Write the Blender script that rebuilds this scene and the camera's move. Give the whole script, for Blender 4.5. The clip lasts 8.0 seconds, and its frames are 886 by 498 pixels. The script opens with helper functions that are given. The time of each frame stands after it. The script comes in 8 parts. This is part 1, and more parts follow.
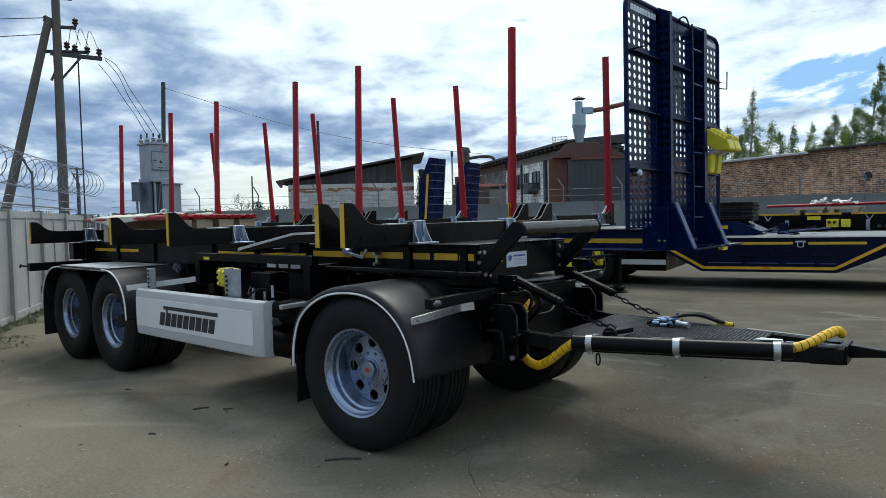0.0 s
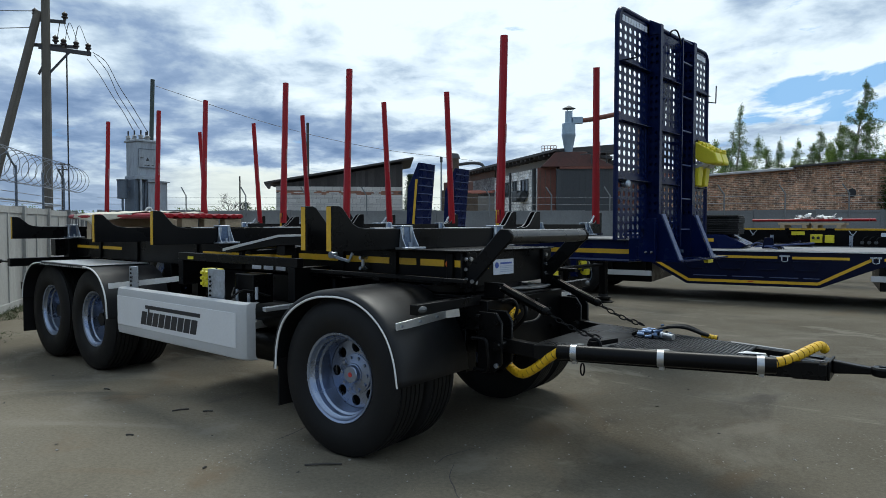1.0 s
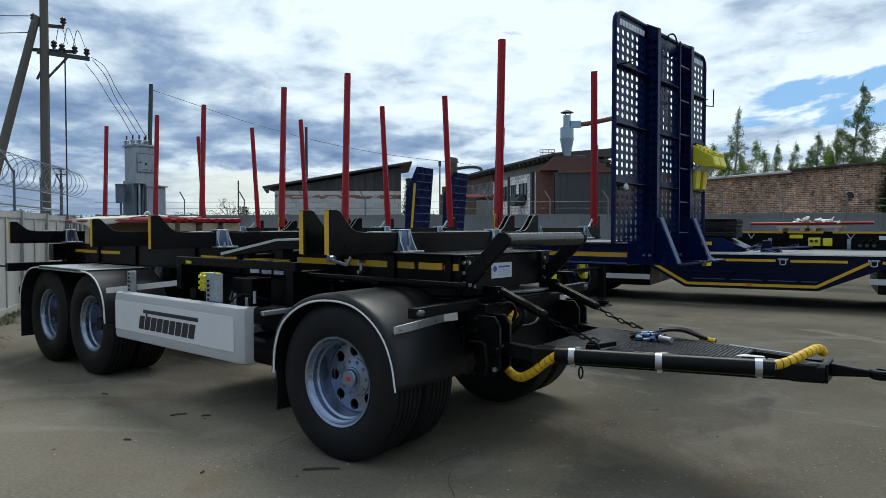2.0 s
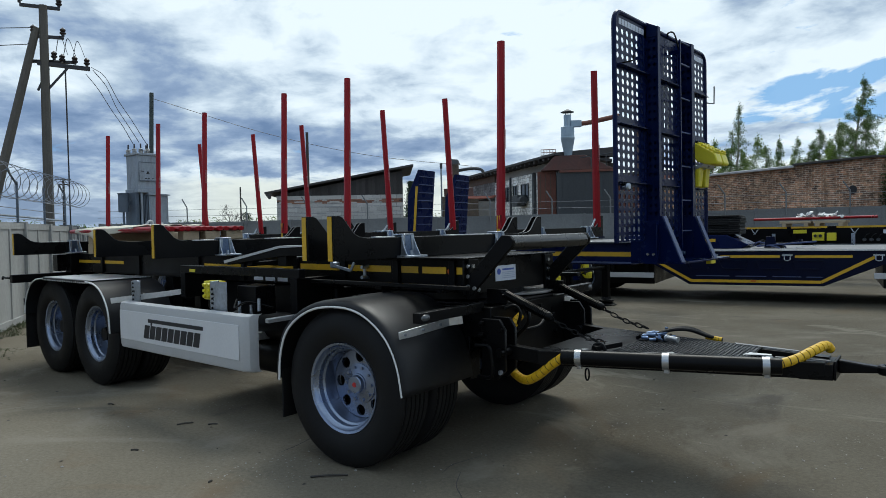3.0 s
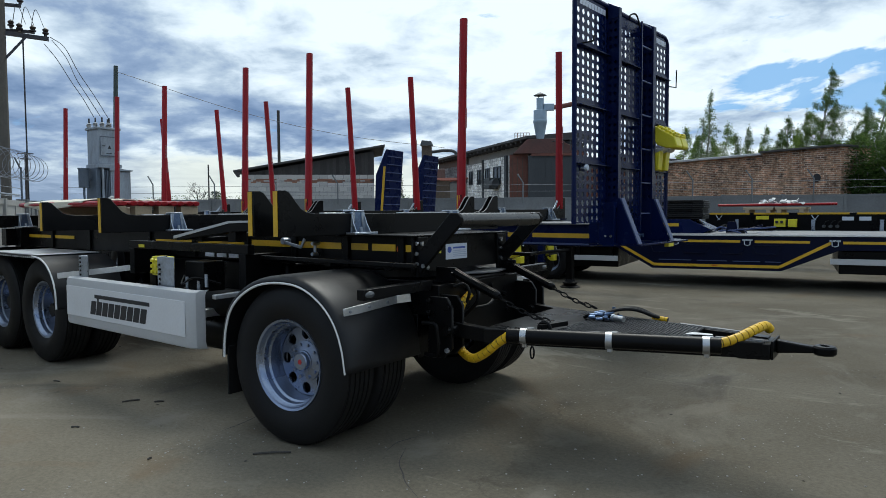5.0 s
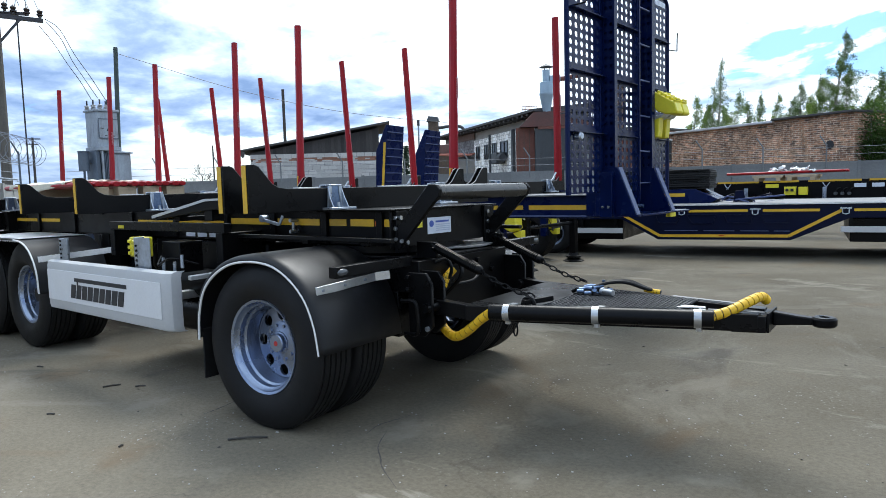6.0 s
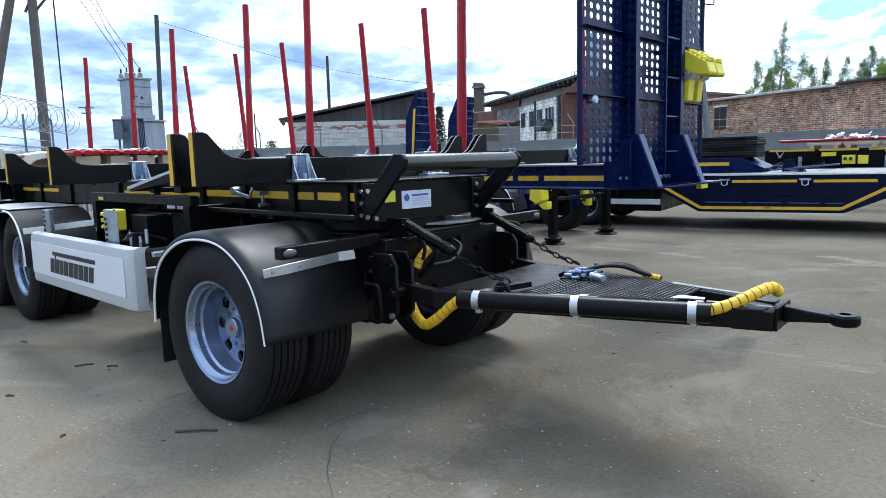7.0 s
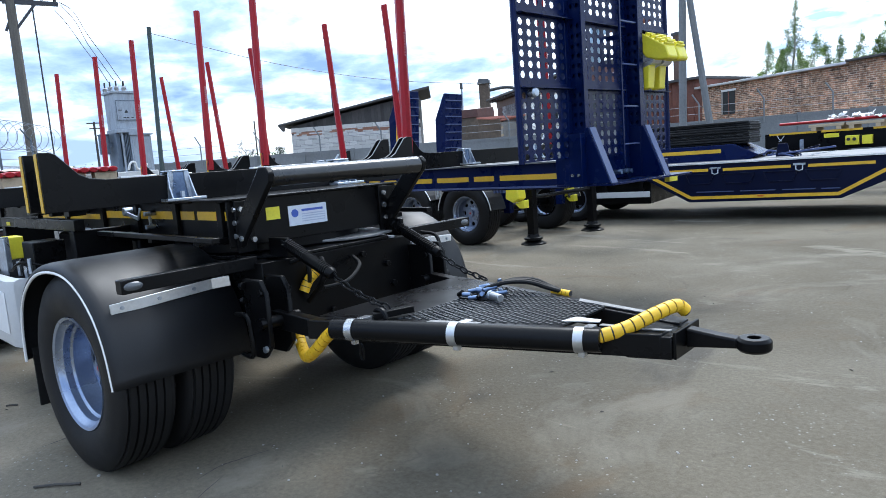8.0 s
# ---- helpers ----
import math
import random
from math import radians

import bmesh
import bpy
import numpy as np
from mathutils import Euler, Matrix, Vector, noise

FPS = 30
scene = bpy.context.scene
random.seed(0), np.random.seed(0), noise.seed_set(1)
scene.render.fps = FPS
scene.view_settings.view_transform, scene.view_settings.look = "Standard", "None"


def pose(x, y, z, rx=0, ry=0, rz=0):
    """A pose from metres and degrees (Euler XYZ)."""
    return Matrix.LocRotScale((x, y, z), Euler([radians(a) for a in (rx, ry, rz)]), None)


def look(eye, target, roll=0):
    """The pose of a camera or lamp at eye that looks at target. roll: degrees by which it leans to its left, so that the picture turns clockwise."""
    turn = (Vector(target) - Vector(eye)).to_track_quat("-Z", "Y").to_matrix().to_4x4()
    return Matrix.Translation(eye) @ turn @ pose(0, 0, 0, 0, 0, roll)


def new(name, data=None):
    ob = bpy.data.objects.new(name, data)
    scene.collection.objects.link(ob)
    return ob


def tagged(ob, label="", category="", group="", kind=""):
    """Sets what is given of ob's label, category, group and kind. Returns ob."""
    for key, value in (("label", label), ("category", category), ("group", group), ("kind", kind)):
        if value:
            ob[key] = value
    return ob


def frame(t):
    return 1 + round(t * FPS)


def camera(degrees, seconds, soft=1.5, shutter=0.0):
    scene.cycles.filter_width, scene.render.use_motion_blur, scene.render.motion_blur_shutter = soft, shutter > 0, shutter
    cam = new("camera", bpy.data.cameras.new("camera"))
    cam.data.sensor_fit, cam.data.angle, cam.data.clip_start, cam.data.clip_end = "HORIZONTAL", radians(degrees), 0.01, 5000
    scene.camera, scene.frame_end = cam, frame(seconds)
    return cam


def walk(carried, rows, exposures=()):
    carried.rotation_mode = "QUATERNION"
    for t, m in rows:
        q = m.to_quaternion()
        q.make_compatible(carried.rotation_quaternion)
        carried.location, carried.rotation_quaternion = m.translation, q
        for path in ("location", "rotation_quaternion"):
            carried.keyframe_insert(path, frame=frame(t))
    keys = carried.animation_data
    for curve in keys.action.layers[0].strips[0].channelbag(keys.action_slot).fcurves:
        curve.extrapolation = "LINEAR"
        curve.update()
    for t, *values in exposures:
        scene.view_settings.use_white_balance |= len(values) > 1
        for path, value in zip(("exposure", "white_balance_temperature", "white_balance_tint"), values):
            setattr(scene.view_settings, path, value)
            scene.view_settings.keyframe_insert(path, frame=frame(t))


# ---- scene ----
cam = camera(66.4, 8.0, 0.55)
PATH = [
    (0, (0.268, 0.176, 1.44), (-1.053, 1.675, 1.35), -1.4),
    (0.5, (0.254, 0.225, 1.447), (-1.042, 1.745, 1.344), -0.7),
    (1, (0.255, 0.194, 1.441), (-1.038, 1.719, 1.367), 0.1),
    (2.5, (0.259, 0.199, 1.438), (-1.031, 1.727, 1.38), -0.3),
    (3, (0.251, 0.201, 1.45), (-1.045, 1.722, 1.394), -1.2),
    (3.5, (0.237, 0.179, 1.434), (-1.019, 1.734, 1.376), -0.8),
    (4, (0.216, 0.153, 1.431), (-1.025, 1.719, 1.359), 0.4),
    (4.5, (0.276, 0.203, 1.416), (-0.933, 1.794, 1.336), -1.3),
    (4.7, (0.308, 0.253, 1.423), (-0.908, 1.838, 1.339), -0.6),
    (5.8, (0.396, 0.54, 1.379), (-0.869, 2.077, 1.185), -1.5),
    (6, (0.372, 0.604, 1.382), (-0.888, 2.148, 1.205), -1.6),
    (6.5, (0.294, 0.878, 1.398), (-0.876, 2.483, 1.163), -3.0),
    (7, (0.416, 1.223, 1.382), (-0.948, 2.661, 1.116), -1.6),
    (7.5, (0.506, 1.581, 1.367), (-0.887, 3.003, 1.177), -1.6),
    (8, (0.602, 1.985, 1.394), (-0.803, 3.382, 1.125), -4.3),
]
EXPOSURES = [(0, 0.05, 6220, 3), (1.0, -0.05, 6220, 3), (2.5, -0.10, 6230, 3), (3.5, -0.18, 6220, 3), (4.0, -0.08, 6240, 3), (4.7, -0.16, 6240, 3), (5.8, 0.62, 6150, 6), (6.5, 0.90, 5880, 7), (8, 1.12, 5800, 8)]
walk(cam, [(t, look(eye, target, roll)) for t, eye, target, roll in PATH], EXPOSURES)

# ---- world and sun ----
SUN_UP, SUN_TURN = 56.0, 24.0          # height over the horizon, turn from +y towards -x
world = bpy.data.worlds.new("world")
scene.world = world
world.use_nodes = True


def link_chain(tree, kind, **props):
    n = tree.nodes.new(kind)
    for k, v in props.items():
        if k in n.inputs:
            n.inputs[k].default_value = v
    return n


def build_sky():
    t = world.node_tree
    t.nodes.clear()
    L = t.links.new

    def math_node(op, a, b=None, clamp=False):
        n = t.nodes.new("ShaderNodeMath")
        n.operation, n.use_clamp = op, clamp
        for i, v in enumerate((a, b)):
            if v is None:
                continue
            if isinstance(v, (int, float)):
                n.inputs[i].default_value = v
            else:
                L(v, n.inputs[i])
        return n.outputs[0]

    def ramp(src, stops):
        r = t.nodes.new("ShaderNodeValToRGB")
        e = r.color_ramp.elements
        while len(e) < len(stops):
            e.new(0.5)
        for el, (p, c) in zip(e, stops):
            el.position, el.color = p, (*c, 1)
        L(src, r.inputs[0])
        return r.outputs[0]

    def mix_colour(fac, a, b):
        m = t.nodes.new("ShaderNodeMix")
        m.data_type = "RGBA"
        for sock, v in ((0, fac), (6, a), (7, b)):
            if isinstance(v, tuple):
                m.inputs[sock].default_value = (*v, 1)
            elif isinstance(v, float):
                m.inputs[sock].default_value = v
            else:
                L(v, m.inputs[sock])
        return m.outputs[2]

    out = t.nodes.new("ShaderNodeOutputWorld")
    bg = t.nodes.new("ShaderNodeBackground")
    bg.inputs["Strength"].default_value = 0.1
    sky = t.nodes.new("ShaderNodeTexSky")
    sky.sky_type = "NISHITA"
    sky.sun_disc = False
    sky.sun_elevation = radians(SUN_UP)
    sky.sun_rotation = radians(-SUN_TURN)
    co = t.nodes.new("ShaderNodeTexCoord")
    sep = t.nodes.new("ShaderNodeSeparateXYZ")
    L(co.outputs["Generated"], sep.inputs[0])
    up = math_node("MAXIMUM", sep.outputs[2], 0.0)
    low = math_node("ADD", up, 0.2)
    flat = t.nodes.new("ShaderNodeCombineXYZ")
    for i in (0, 1):
        L(math_node("DIVIDE", sep.outputs[i], low), flat.inputs[i])

    def cloud_noise(scale, detail, rough, dist, place, stretch=(1, 1, 1)):
        mp = t.nodes.new("ShaderNodeMapping")
        mp.inputs["Location"].default_value, mp.inputs["Scale"].default_value = place, stretch
        mp.inputs["Rotation"].default_value = (0, 0, radians(35))
        L(flat.outputs[0], mp.inputs[0])
        n = link_chain(t, "ShaderNodeTexNoise", Scale=scale, Detail=detail, Roughness=rough, Distortion=dist)
        L(mp.outputs[0], n.inputs["Vector"])
        return n.outputs[0]

    big = cloud_noise(0.75, 7.0, 0.52, 0.25, CLOUDS)
    fine = cloud_noise(3.3, 9.0, 0.56, 0.2, CLOUDS)
    thick = math_node("ADD", math_node("MULTIPLY", big, 0.58), math_node("MULTIPLY", fine, 0.62))
    thick = math_node("SUBTRACT", thick, 0.10)
    # clouds are whiter round the hidden sun
    sun_dot = t.nodes.new("ShaderNodeVectorMath")
    sun_dot.operation = "DOT_PRODUCT"
    cu = math.cos(radians(SUN_UP))
    sun_dot.inputs[1].default_value = (-cu * math.sin(radians(SUN_TURN)), cu * math.cos(radians(SUN_TURN)), math.sin(radians(SUN_UP)))
    L(co.outputs["Generated"], sun_dot.inputs[0])
    glow = t.nodes.new("ShaderNodeMapRange")
    glow.inputs["From Min"].default_value, glow.inputs["From Max"].default_value = 0.5, 1.0
    glow.inputs["To Min"].default_value, glow.inputs["To Max"].default_value = 0.017, -0.09
    L(sun_dot.outputs["Value"], glow.inputs[0])
    thick = math_node("ADD", thick, glow.outputs[0])
    az = math_node("ARCTAN2", math_node("MULTIPLY", sep.outputs[0], -1.0), sep.outputs[1])

    def fade(src, a, b, x, y):
        n = t.nodes.new("ShaderNodeMapRange")
        n.interpolation_type = "SMOOTHSTEP"
        for i, v in ((1, a), (2, b), (3, x), (4, y)):
            n.inputs[i].default_value = v
        L(src, n.inputs[0])
        return n.outputs[0]

    # and heavier on the unseen side away from it, added to dim camera-facing sides
    thick = math_node("ADD", thick, fade(sun_dot.outputs["Value"], -0.3, 0.3, 0.05, 0.0))
    # a heavier bank of cloud low in the west, ending in a pale strip over the horizon
    edge = math_node("ADD", up, math_node("MULTIPLY", math_node("SUBTRACT", fine, 0.5), 0.05))
    bank = math_node("MULTIPLY", math_node("MAXIMUM", fade(edge, 0.077, 0.088, 0.0, 1.0), fade(az, radians(58), radians(67), 0.0, 1.0)), fade(edge, 0.12, 0.26, 1.0, 0.0))
    bank = math_node("MULTIPLY", bank, fade(az, radians(18), radians(52), 0.25, 1.0))
    thick = math_node("ADD", thick, math_node("MULTIPLY", bank, 0.065))
    da = math_node("DIVIDE", math_node("SUBTRACT", az, radians(GAP[0])), radians(GAP[2]))
    dz = math_node("DIVIDE", math_node("SUBTRACT", sep.outputs[2], math.sin(radians(GAP[1]))), math.sin(radians(GAP[3])))
    # the clouds thin out and whiten round the opening
    thin = math_node("SUBTRACT", 1.0, math_node("MULTIPLY", math_node("ADD", math_node("MULTIPLY", da, da), math_node("MULTIPLY", dz, dz)), 0.05), True)
    thick = math_node("SUBTRACT", thick, math_node("MULTIPLY", thin, 0.06))
    cloud = ramp(thick, [(0.40, (10.0, 10.7, 11.5)), (0.465, (8.0, 8.9, 10.1)), (0.52, (5.4, 6.4, 7.9)), (0.58, (3.3, 4.3, 6.3)), (0.67, (1.9, 2.8, 4.7))])
    # a blue opening in the clouds, and smaller ones elsewhere
    near = math_node("MULTIPLY", math_node("SUBTRACT", 1.0, math_node("ADD", math_node("MULTIPLY", da, da), math_node("MULTIPLY", dz, dz))), 1.7, True)
    band = t.nodes.new("ShaderNodeCombineXYZ")
    L(math_node("MULTIPLY", az, 7.0), band.inputs[0])
    L(math_node("ADD", math_node("MULTIPLY", sep.outputs[2], 24.0), math_node("MULTIPLY", az, 3.2)), band.inputs[1])
    tear = link_chain(t, "ShaderNodeTexNoise", Scale=1.0, Detail=9.0, Roughness=0.58, Distortion=0.3)
    L(band.outputs[0], tear.inputs["Vector"])
    gap = ramp(math_node("SUBTRACT", tear.outputs[0], math_node("MULTIPLY", near, 0.25)), [(0.25, (0.88, 0.88, 0.88)), (0.325, (0, 0, 0))])
    blue = mix_colour(0.8, sky.outputs[0], (2.0, 4.9, 9.2))
    colour = mix_colour(gap, cloud, blue)
    # pale haze at the horizon
    streak = math_node("ADD", edge, math_node("MULTIPLY", math_node("SUBTRACT", big, 0.5), 0.03))
    colour = mix_colour(math_node("MULTIPLY", fade(streak, 0.066, 0.086, 0.8, 0.0), fade(az, radians(57), radians(67), 1.0, 0.15)), colour, (9.2, 9.3, 8.5))
    L(colour, bg.inputs["Color"])
    L(bg.outputs[0], out.inputs[0])


CLOUDS = (3.1, 1.7, 0.0)
GAP = (8.0, 9.0, 12.5, 2.8)       # turn, height, half width, half height of the opening
build_sky()
sun = new("sun", bpy.data.lights.new("sun", "SUN"))
sun.data.energy, sun.data.angle, sun.data.color = 2.15, radians(28), (1.0, 0.95, 0.88)
ca, sa = math.cos(radians(SUN_UP)), math.sin(radians(SUN_UP))
sun.matrix_world = look((-ca * math.sin(radians(SUN_TURN)) * 50, ca * math.cos(radians(SUN_TURN)) * 50, sa * 50), (0, 0, 0))

# ---- materials ----


def material(name, colour, rough=0.5, metal=0.0, vary=0.12, grain=60.0, blotch=3.0, bump=0.0, bump_scale=None, rough_vary=0.12, coat=0.0,
             dirt=None, dirt_amount=0.0, random_vary=0.0, stretch=(1, 1, 1), spec=0.5):
    """A painted or bare surface: grain and blotches vary colour and roughness; dirt is laid over by a large noise."""
    m = bpy.data.materials.new(name)
    m.use_nodes = True
    t = m.node_tree
    L = t.links.new
    b = t.nodes["Principled BSDF"]
    co = t.nodes.new("ShaderNodeTexCoord")
    mp = t.nodes.new("ShaderNodeMapping")
    mp.inputs["Scale"].default_value = stretch
    L(co.outputs["Object"], mp.inputs[0])
    n1 = link_chain(t, "ShaderNodeTexNoise", Scale=grain, Detail=4.0, Roughness=0.6)
    n2 = link_chain(t, "ShaderNodeTexNoise", Scale=blotch, Detail=5.0, Roughness=0.6)
    L(mp.outputs[0], n1.inputs["Vector"])
    L(mp.outputs[0], n2.inputs["Vector"])
    s = t.nodes.new("ShaderNodeMath")
    L(n1.outputs[0], s.inputs[0])
    L(n2.outputs[0], s.inputs[1])
    k = t.nodes.new("ShaderNodeMapRange")
    k.inputs["From Min"].default_value, k.inputs["From Max"].default_value = 0.7, 1.3
    k.inputs["To Min"].default_value, k.inputs["To Max"].default_value = 1 - vary, 1 + vary
    L(s.outputs[0], k.inputs[0])
    mul = t.nodes.new("ShaderNodeVectorMath")
    mul.operation = "SCALE"
    mul.inputs[0].default_value = colour
    fac = k.outputs[0]
    if random_vary:
        info = t.nodes.new("ShaderNodeObjectInfo")
        r = t.nodes.new("ShaderNodeMapRange")
        r.inputs["To Min"].default_value, r.inputs["To Max"].default_value = 1 - random_vary, 1 + random_vary
        L(info.outputs["Random"], r.inputs[0])
        mm = t.nodes.new("ShaderNodeMath")
        mm.operation = "MULTIPLY"
        L(fac, mm.inputs[0])
        L(r.outputs[0], mm.inputs[1])
        fac = mm.outputs[0]
    L(fac, mul.inputs["Scale"])
    colour_out = mul.outputs[0]
    if dirt:
        n3 = link_chain(t, "ShaderNodeTexNoise", Scale=blotch * 0.7, Detail=9.0, Roughness=0.7, Distortion=0.5)
        L(mp.outputs[0], n3.inputs["Vector"])
        d = t.nodes.new("ShaderNodeMapRange")
        d.inputs["From Min"].default_value, d.inputs["From Max"].default_value = 0.48, 0.72
        d.inputs["To Max"].default_value = dirt_amount
        L(n3.outputs[0], d.inputs[0])
        mx = t.nodes.new("ShaderNodeMix")
        mx.data_type = "RGBA"
        mx.inputs[7].default_value = (*dirt, 1)
        L(d.outputs[0], mx.inputs[0])
        L(colour_out, mx.inputs[6])
        colour_out = mx.outputs[2]
    L(colour_out, b.inputs["Base Color"])
    rr = t.nodes.new("ShaderNodeMapRange")
    rr.inputs["From Min"].default_value, rr.inputs["From Max"].default_value = 0.3, 0.7
    rr.inputs["To Min"].default_value, rr.inputs["To Max"].default_value = max(0.03, rough - rough_vary), min(1, rough + rough_vary)
    L(n2.outputs[0], rr.inputs[0])
    L(rr.outputs[0], b.inputs["Roughness"])
    b.inputs["Metallic"].default_value = metal
    b.inputs["Specular IOR Level"].default_value = spec
    if coat:
        b.inputs["Coat Weight"].default_value = coat
        b.inputs["Coat Roughness"].default_value = 0.15
    if bump:
        bp = link_chain(t, "ShaderNodeBump", Strength=min(1.0, bump), Distance=0.01)
        src = n1
        if bump_scale:
            src = link_chain(t, "ShaderNodeTexNoise", Scale=bump_scale, Detail=6.0, Roughness=0.65)
            L(mp.outputs[0], src.inputs["Vector"])
        L(src.outputs[0], bp.inputs["Height"])
        L(bp.outputs[0], b.inputs["Normal"])
    return m


def ground_material():
    m = bpy.data.materials.new("worn_concrete_yard")
    m.use_nodes = True
    t = m.node_tree
    L = t.links.new
    b = t.nodes["Principled BSDF"]
    co = t.nodes.new("ShaderNodeTexCoord")

    def noise_at(scale, detail=6.0, rough=0.62, dist=0.0):
        n = link_chain(t, "ShaderNodeTexNoise", Scale=scale, Detail=detail, Roughness=rough, Distortion=dist)
        L(co.outputs["Object"], n.inputs["Vector"])
        return n.outputs[0]

    def ramp(src, stops):
        r = t.nodes.new("ShaderNodeValToRGB")
        e = r.color_ramp.elements
        while len(e) < len(stops):
            e.new(0.5)
        for el, (p, c) in zip(e, stops):
            el.position, el.color = p, (*c, 1)
        L(src, r.inputs[0])
        return r.outputs[0]

    def mixed(kind, fac, a, c):
        x = t.nodes.new("ShaderNodeMix")
        x.data_type, x.blend_type = "RGBA", kind
        if isinstance(fac, float):
            x.inputs[0].default_value = fac
        else:
            L(fac, x.inputs[0])
        for sock, v in ((6, a), (7, c)):
            if isinstance(v, tuple):
                x.inputs[sock].default_value = (*v, 1)
            else:
                L(v, x.inputs[sock])
        return x.outputs[2]

    base = ramp(noise_at(0.33, 7, 0.6, 0.4), [(0.32, (0.105, 0.091, 0.067)), (0.5, (0.141, 0.124, 0.094)), (0.68, (0.192, 0.171, 0.133))])
    fine = ramp(noise_at(38, 5, 0.7), [(0.3, (0.72, 0.72, 0.72)), (0.7, (1.22, 1.22, 1.22))])
    col = mixed("MULTIPLY", 0.8, base, fine)
    # brown rusty stains
    stain = ramp(noise_at(0.75, 6, 0.6, 0.8), [(0.58, (0, 0, 0)), (0.70, (0.6, 0.6, 0.6))])
    col = mixed("MIX", stain, col, (0.148, 0.107, 0.067))
    # pale dried patches
    pale = ramp(noise_at(0.62, 7, 0.62, 1.6), [(0.56, (0, 0, 0)), (0.66, (0.6, 0.6, 0.6))])
    col = mixed("MIX", pale, col, (0.218, 0.198, 0.161))
    # thin flaked remains of a pale top layer, drawn out one way
    mp = t.nodes.new("ShaderNodeMapping")
    mp.inputs["Rotation"].default_value = (0, 0, radians(-28))
    mp.inputs["Scale"].default_value = (0.35, 1.5, 1.0)
    L(co.outputs["Object"], mp.inputs[0])
    fl = link_chain(t, "ShaderNodeTexNoise", Scale=0.9, Detail=9.0, Roughness=0.66, Distortion=0.7)
    L(mp.outputs[0], fl.inputs["Vector"])
    flake = ramp(fl.outputs[0], [(0.60, (0, 0, 0)), (0.64, (0.8, 0.8, 0.8))])
    col = mixed("MIX", flake, col, (0.232, 0.212, 0.171))
    # dark oily patches
    oil = ramp(noise_at(0.52, 5, 0.65, 1.2), [(0.60, (0, 0, 0)), (0.72, (0.6, 0.6, 0.6))])
    col = mixed("MIX", oil, col, (0.067, 0.062, 0.056))
    # pale pebbles in the worn surface
    vor = link_chain(t, "ShaderNodeTexVoronoi", Scale=26.0)
    L(co.outputs["Object"], vor.inputs["Vector"])
    dots = ramp(vor.outputs["Distance"], [(0.10, (1, 1, 1)), (0.18, (0, 0, 0))])
    many = ramp(noise_at(1.3, 4), [(0.5, (0, 0, 0)), (0.62, (0.8, 0.8, 0.8))])
    spots = mixed("MULTIPLY", 1.0, dots, many)
    col = mixed("MIX", spots, col, (0.321, 0.312, 0.285))
    # fine dark cracks, broken into short runs
    bend = t.nodes.new("ShaderNodeVectorMath")
    wob = link_chain(t, "ShaderNodeTexNoise", Scale=1.7, Detail=5.0, Roughness=0.6)
    L(co.outputs["Object"], wob.inputs["Vector"])
    bend.operation = "MULTIPLY_ADD"
    L(wob.outputs["Color"], bend.inputs[0])
    bend.inputs[1].default_value = (0.9, 0.9, 0.0)
    L(co.outputs["Object"], bend.inputs[2])
    web = link_chain(t, "ShaderNodeTexVoronoi", Scale=0.42)
    web.feature = "DISTANCE_TO_EDGE"
    L(bend.outputs[0], web.inputs["Vector"])
    crack = ramp(web.outputs["Distance"], [(0.0015, (1, 1, 1)), (0.006, (0, 0, 0))])
    runs = ramp(noise_at(0.8, 4), [(0.54, (0, 0, 0)), (0.62, (0.4, 0.4, 0.4))])
    col = mixed("MIX", mixed("MULTIPLY", 1.0, crack, runs), col, (0.05, 0.045, 0.038))
    # light painted into the base colour: raised near the timber trailer, lowered further in
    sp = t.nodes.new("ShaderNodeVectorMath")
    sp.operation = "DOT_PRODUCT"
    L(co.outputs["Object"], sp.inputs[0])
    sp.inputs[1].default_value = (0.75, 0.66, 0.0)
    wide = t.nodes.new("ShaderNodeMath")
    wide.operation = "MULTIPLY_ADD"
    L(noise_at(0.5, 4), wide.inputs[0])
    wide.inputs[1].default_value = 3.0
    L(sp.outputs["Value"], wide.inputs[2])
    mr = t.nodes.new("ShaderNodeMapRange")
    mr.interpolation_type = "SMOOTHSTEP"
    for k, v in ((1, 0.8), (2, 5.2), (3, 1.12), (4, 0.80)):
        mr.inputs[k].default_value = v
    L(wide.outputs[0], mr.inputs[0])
    # colour times that painted brightness
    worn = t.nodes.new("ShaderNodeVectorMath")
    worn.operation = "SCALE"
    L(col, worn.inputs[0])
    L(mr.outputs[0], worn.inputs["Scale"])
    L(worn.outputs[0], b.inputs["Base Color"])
    b.inputs["Specular IOR Level"].default_value = 0.06
    L(ramp(noise_at(0.9), [(0.3, (0.62, 0.62, 0.62)), (0.7, (0.9, 0.9, 0.9))]), b.inputs["Roughness"])
    bp = link_chain(t, "ShaderNodeBump", Strength=0.35, Distance=0.02)
    L(noise_at(55, 8, 0.75), bp.inputs["Height"])
    L(bp.outputs[0], b.inputs["Normal"])
    return m


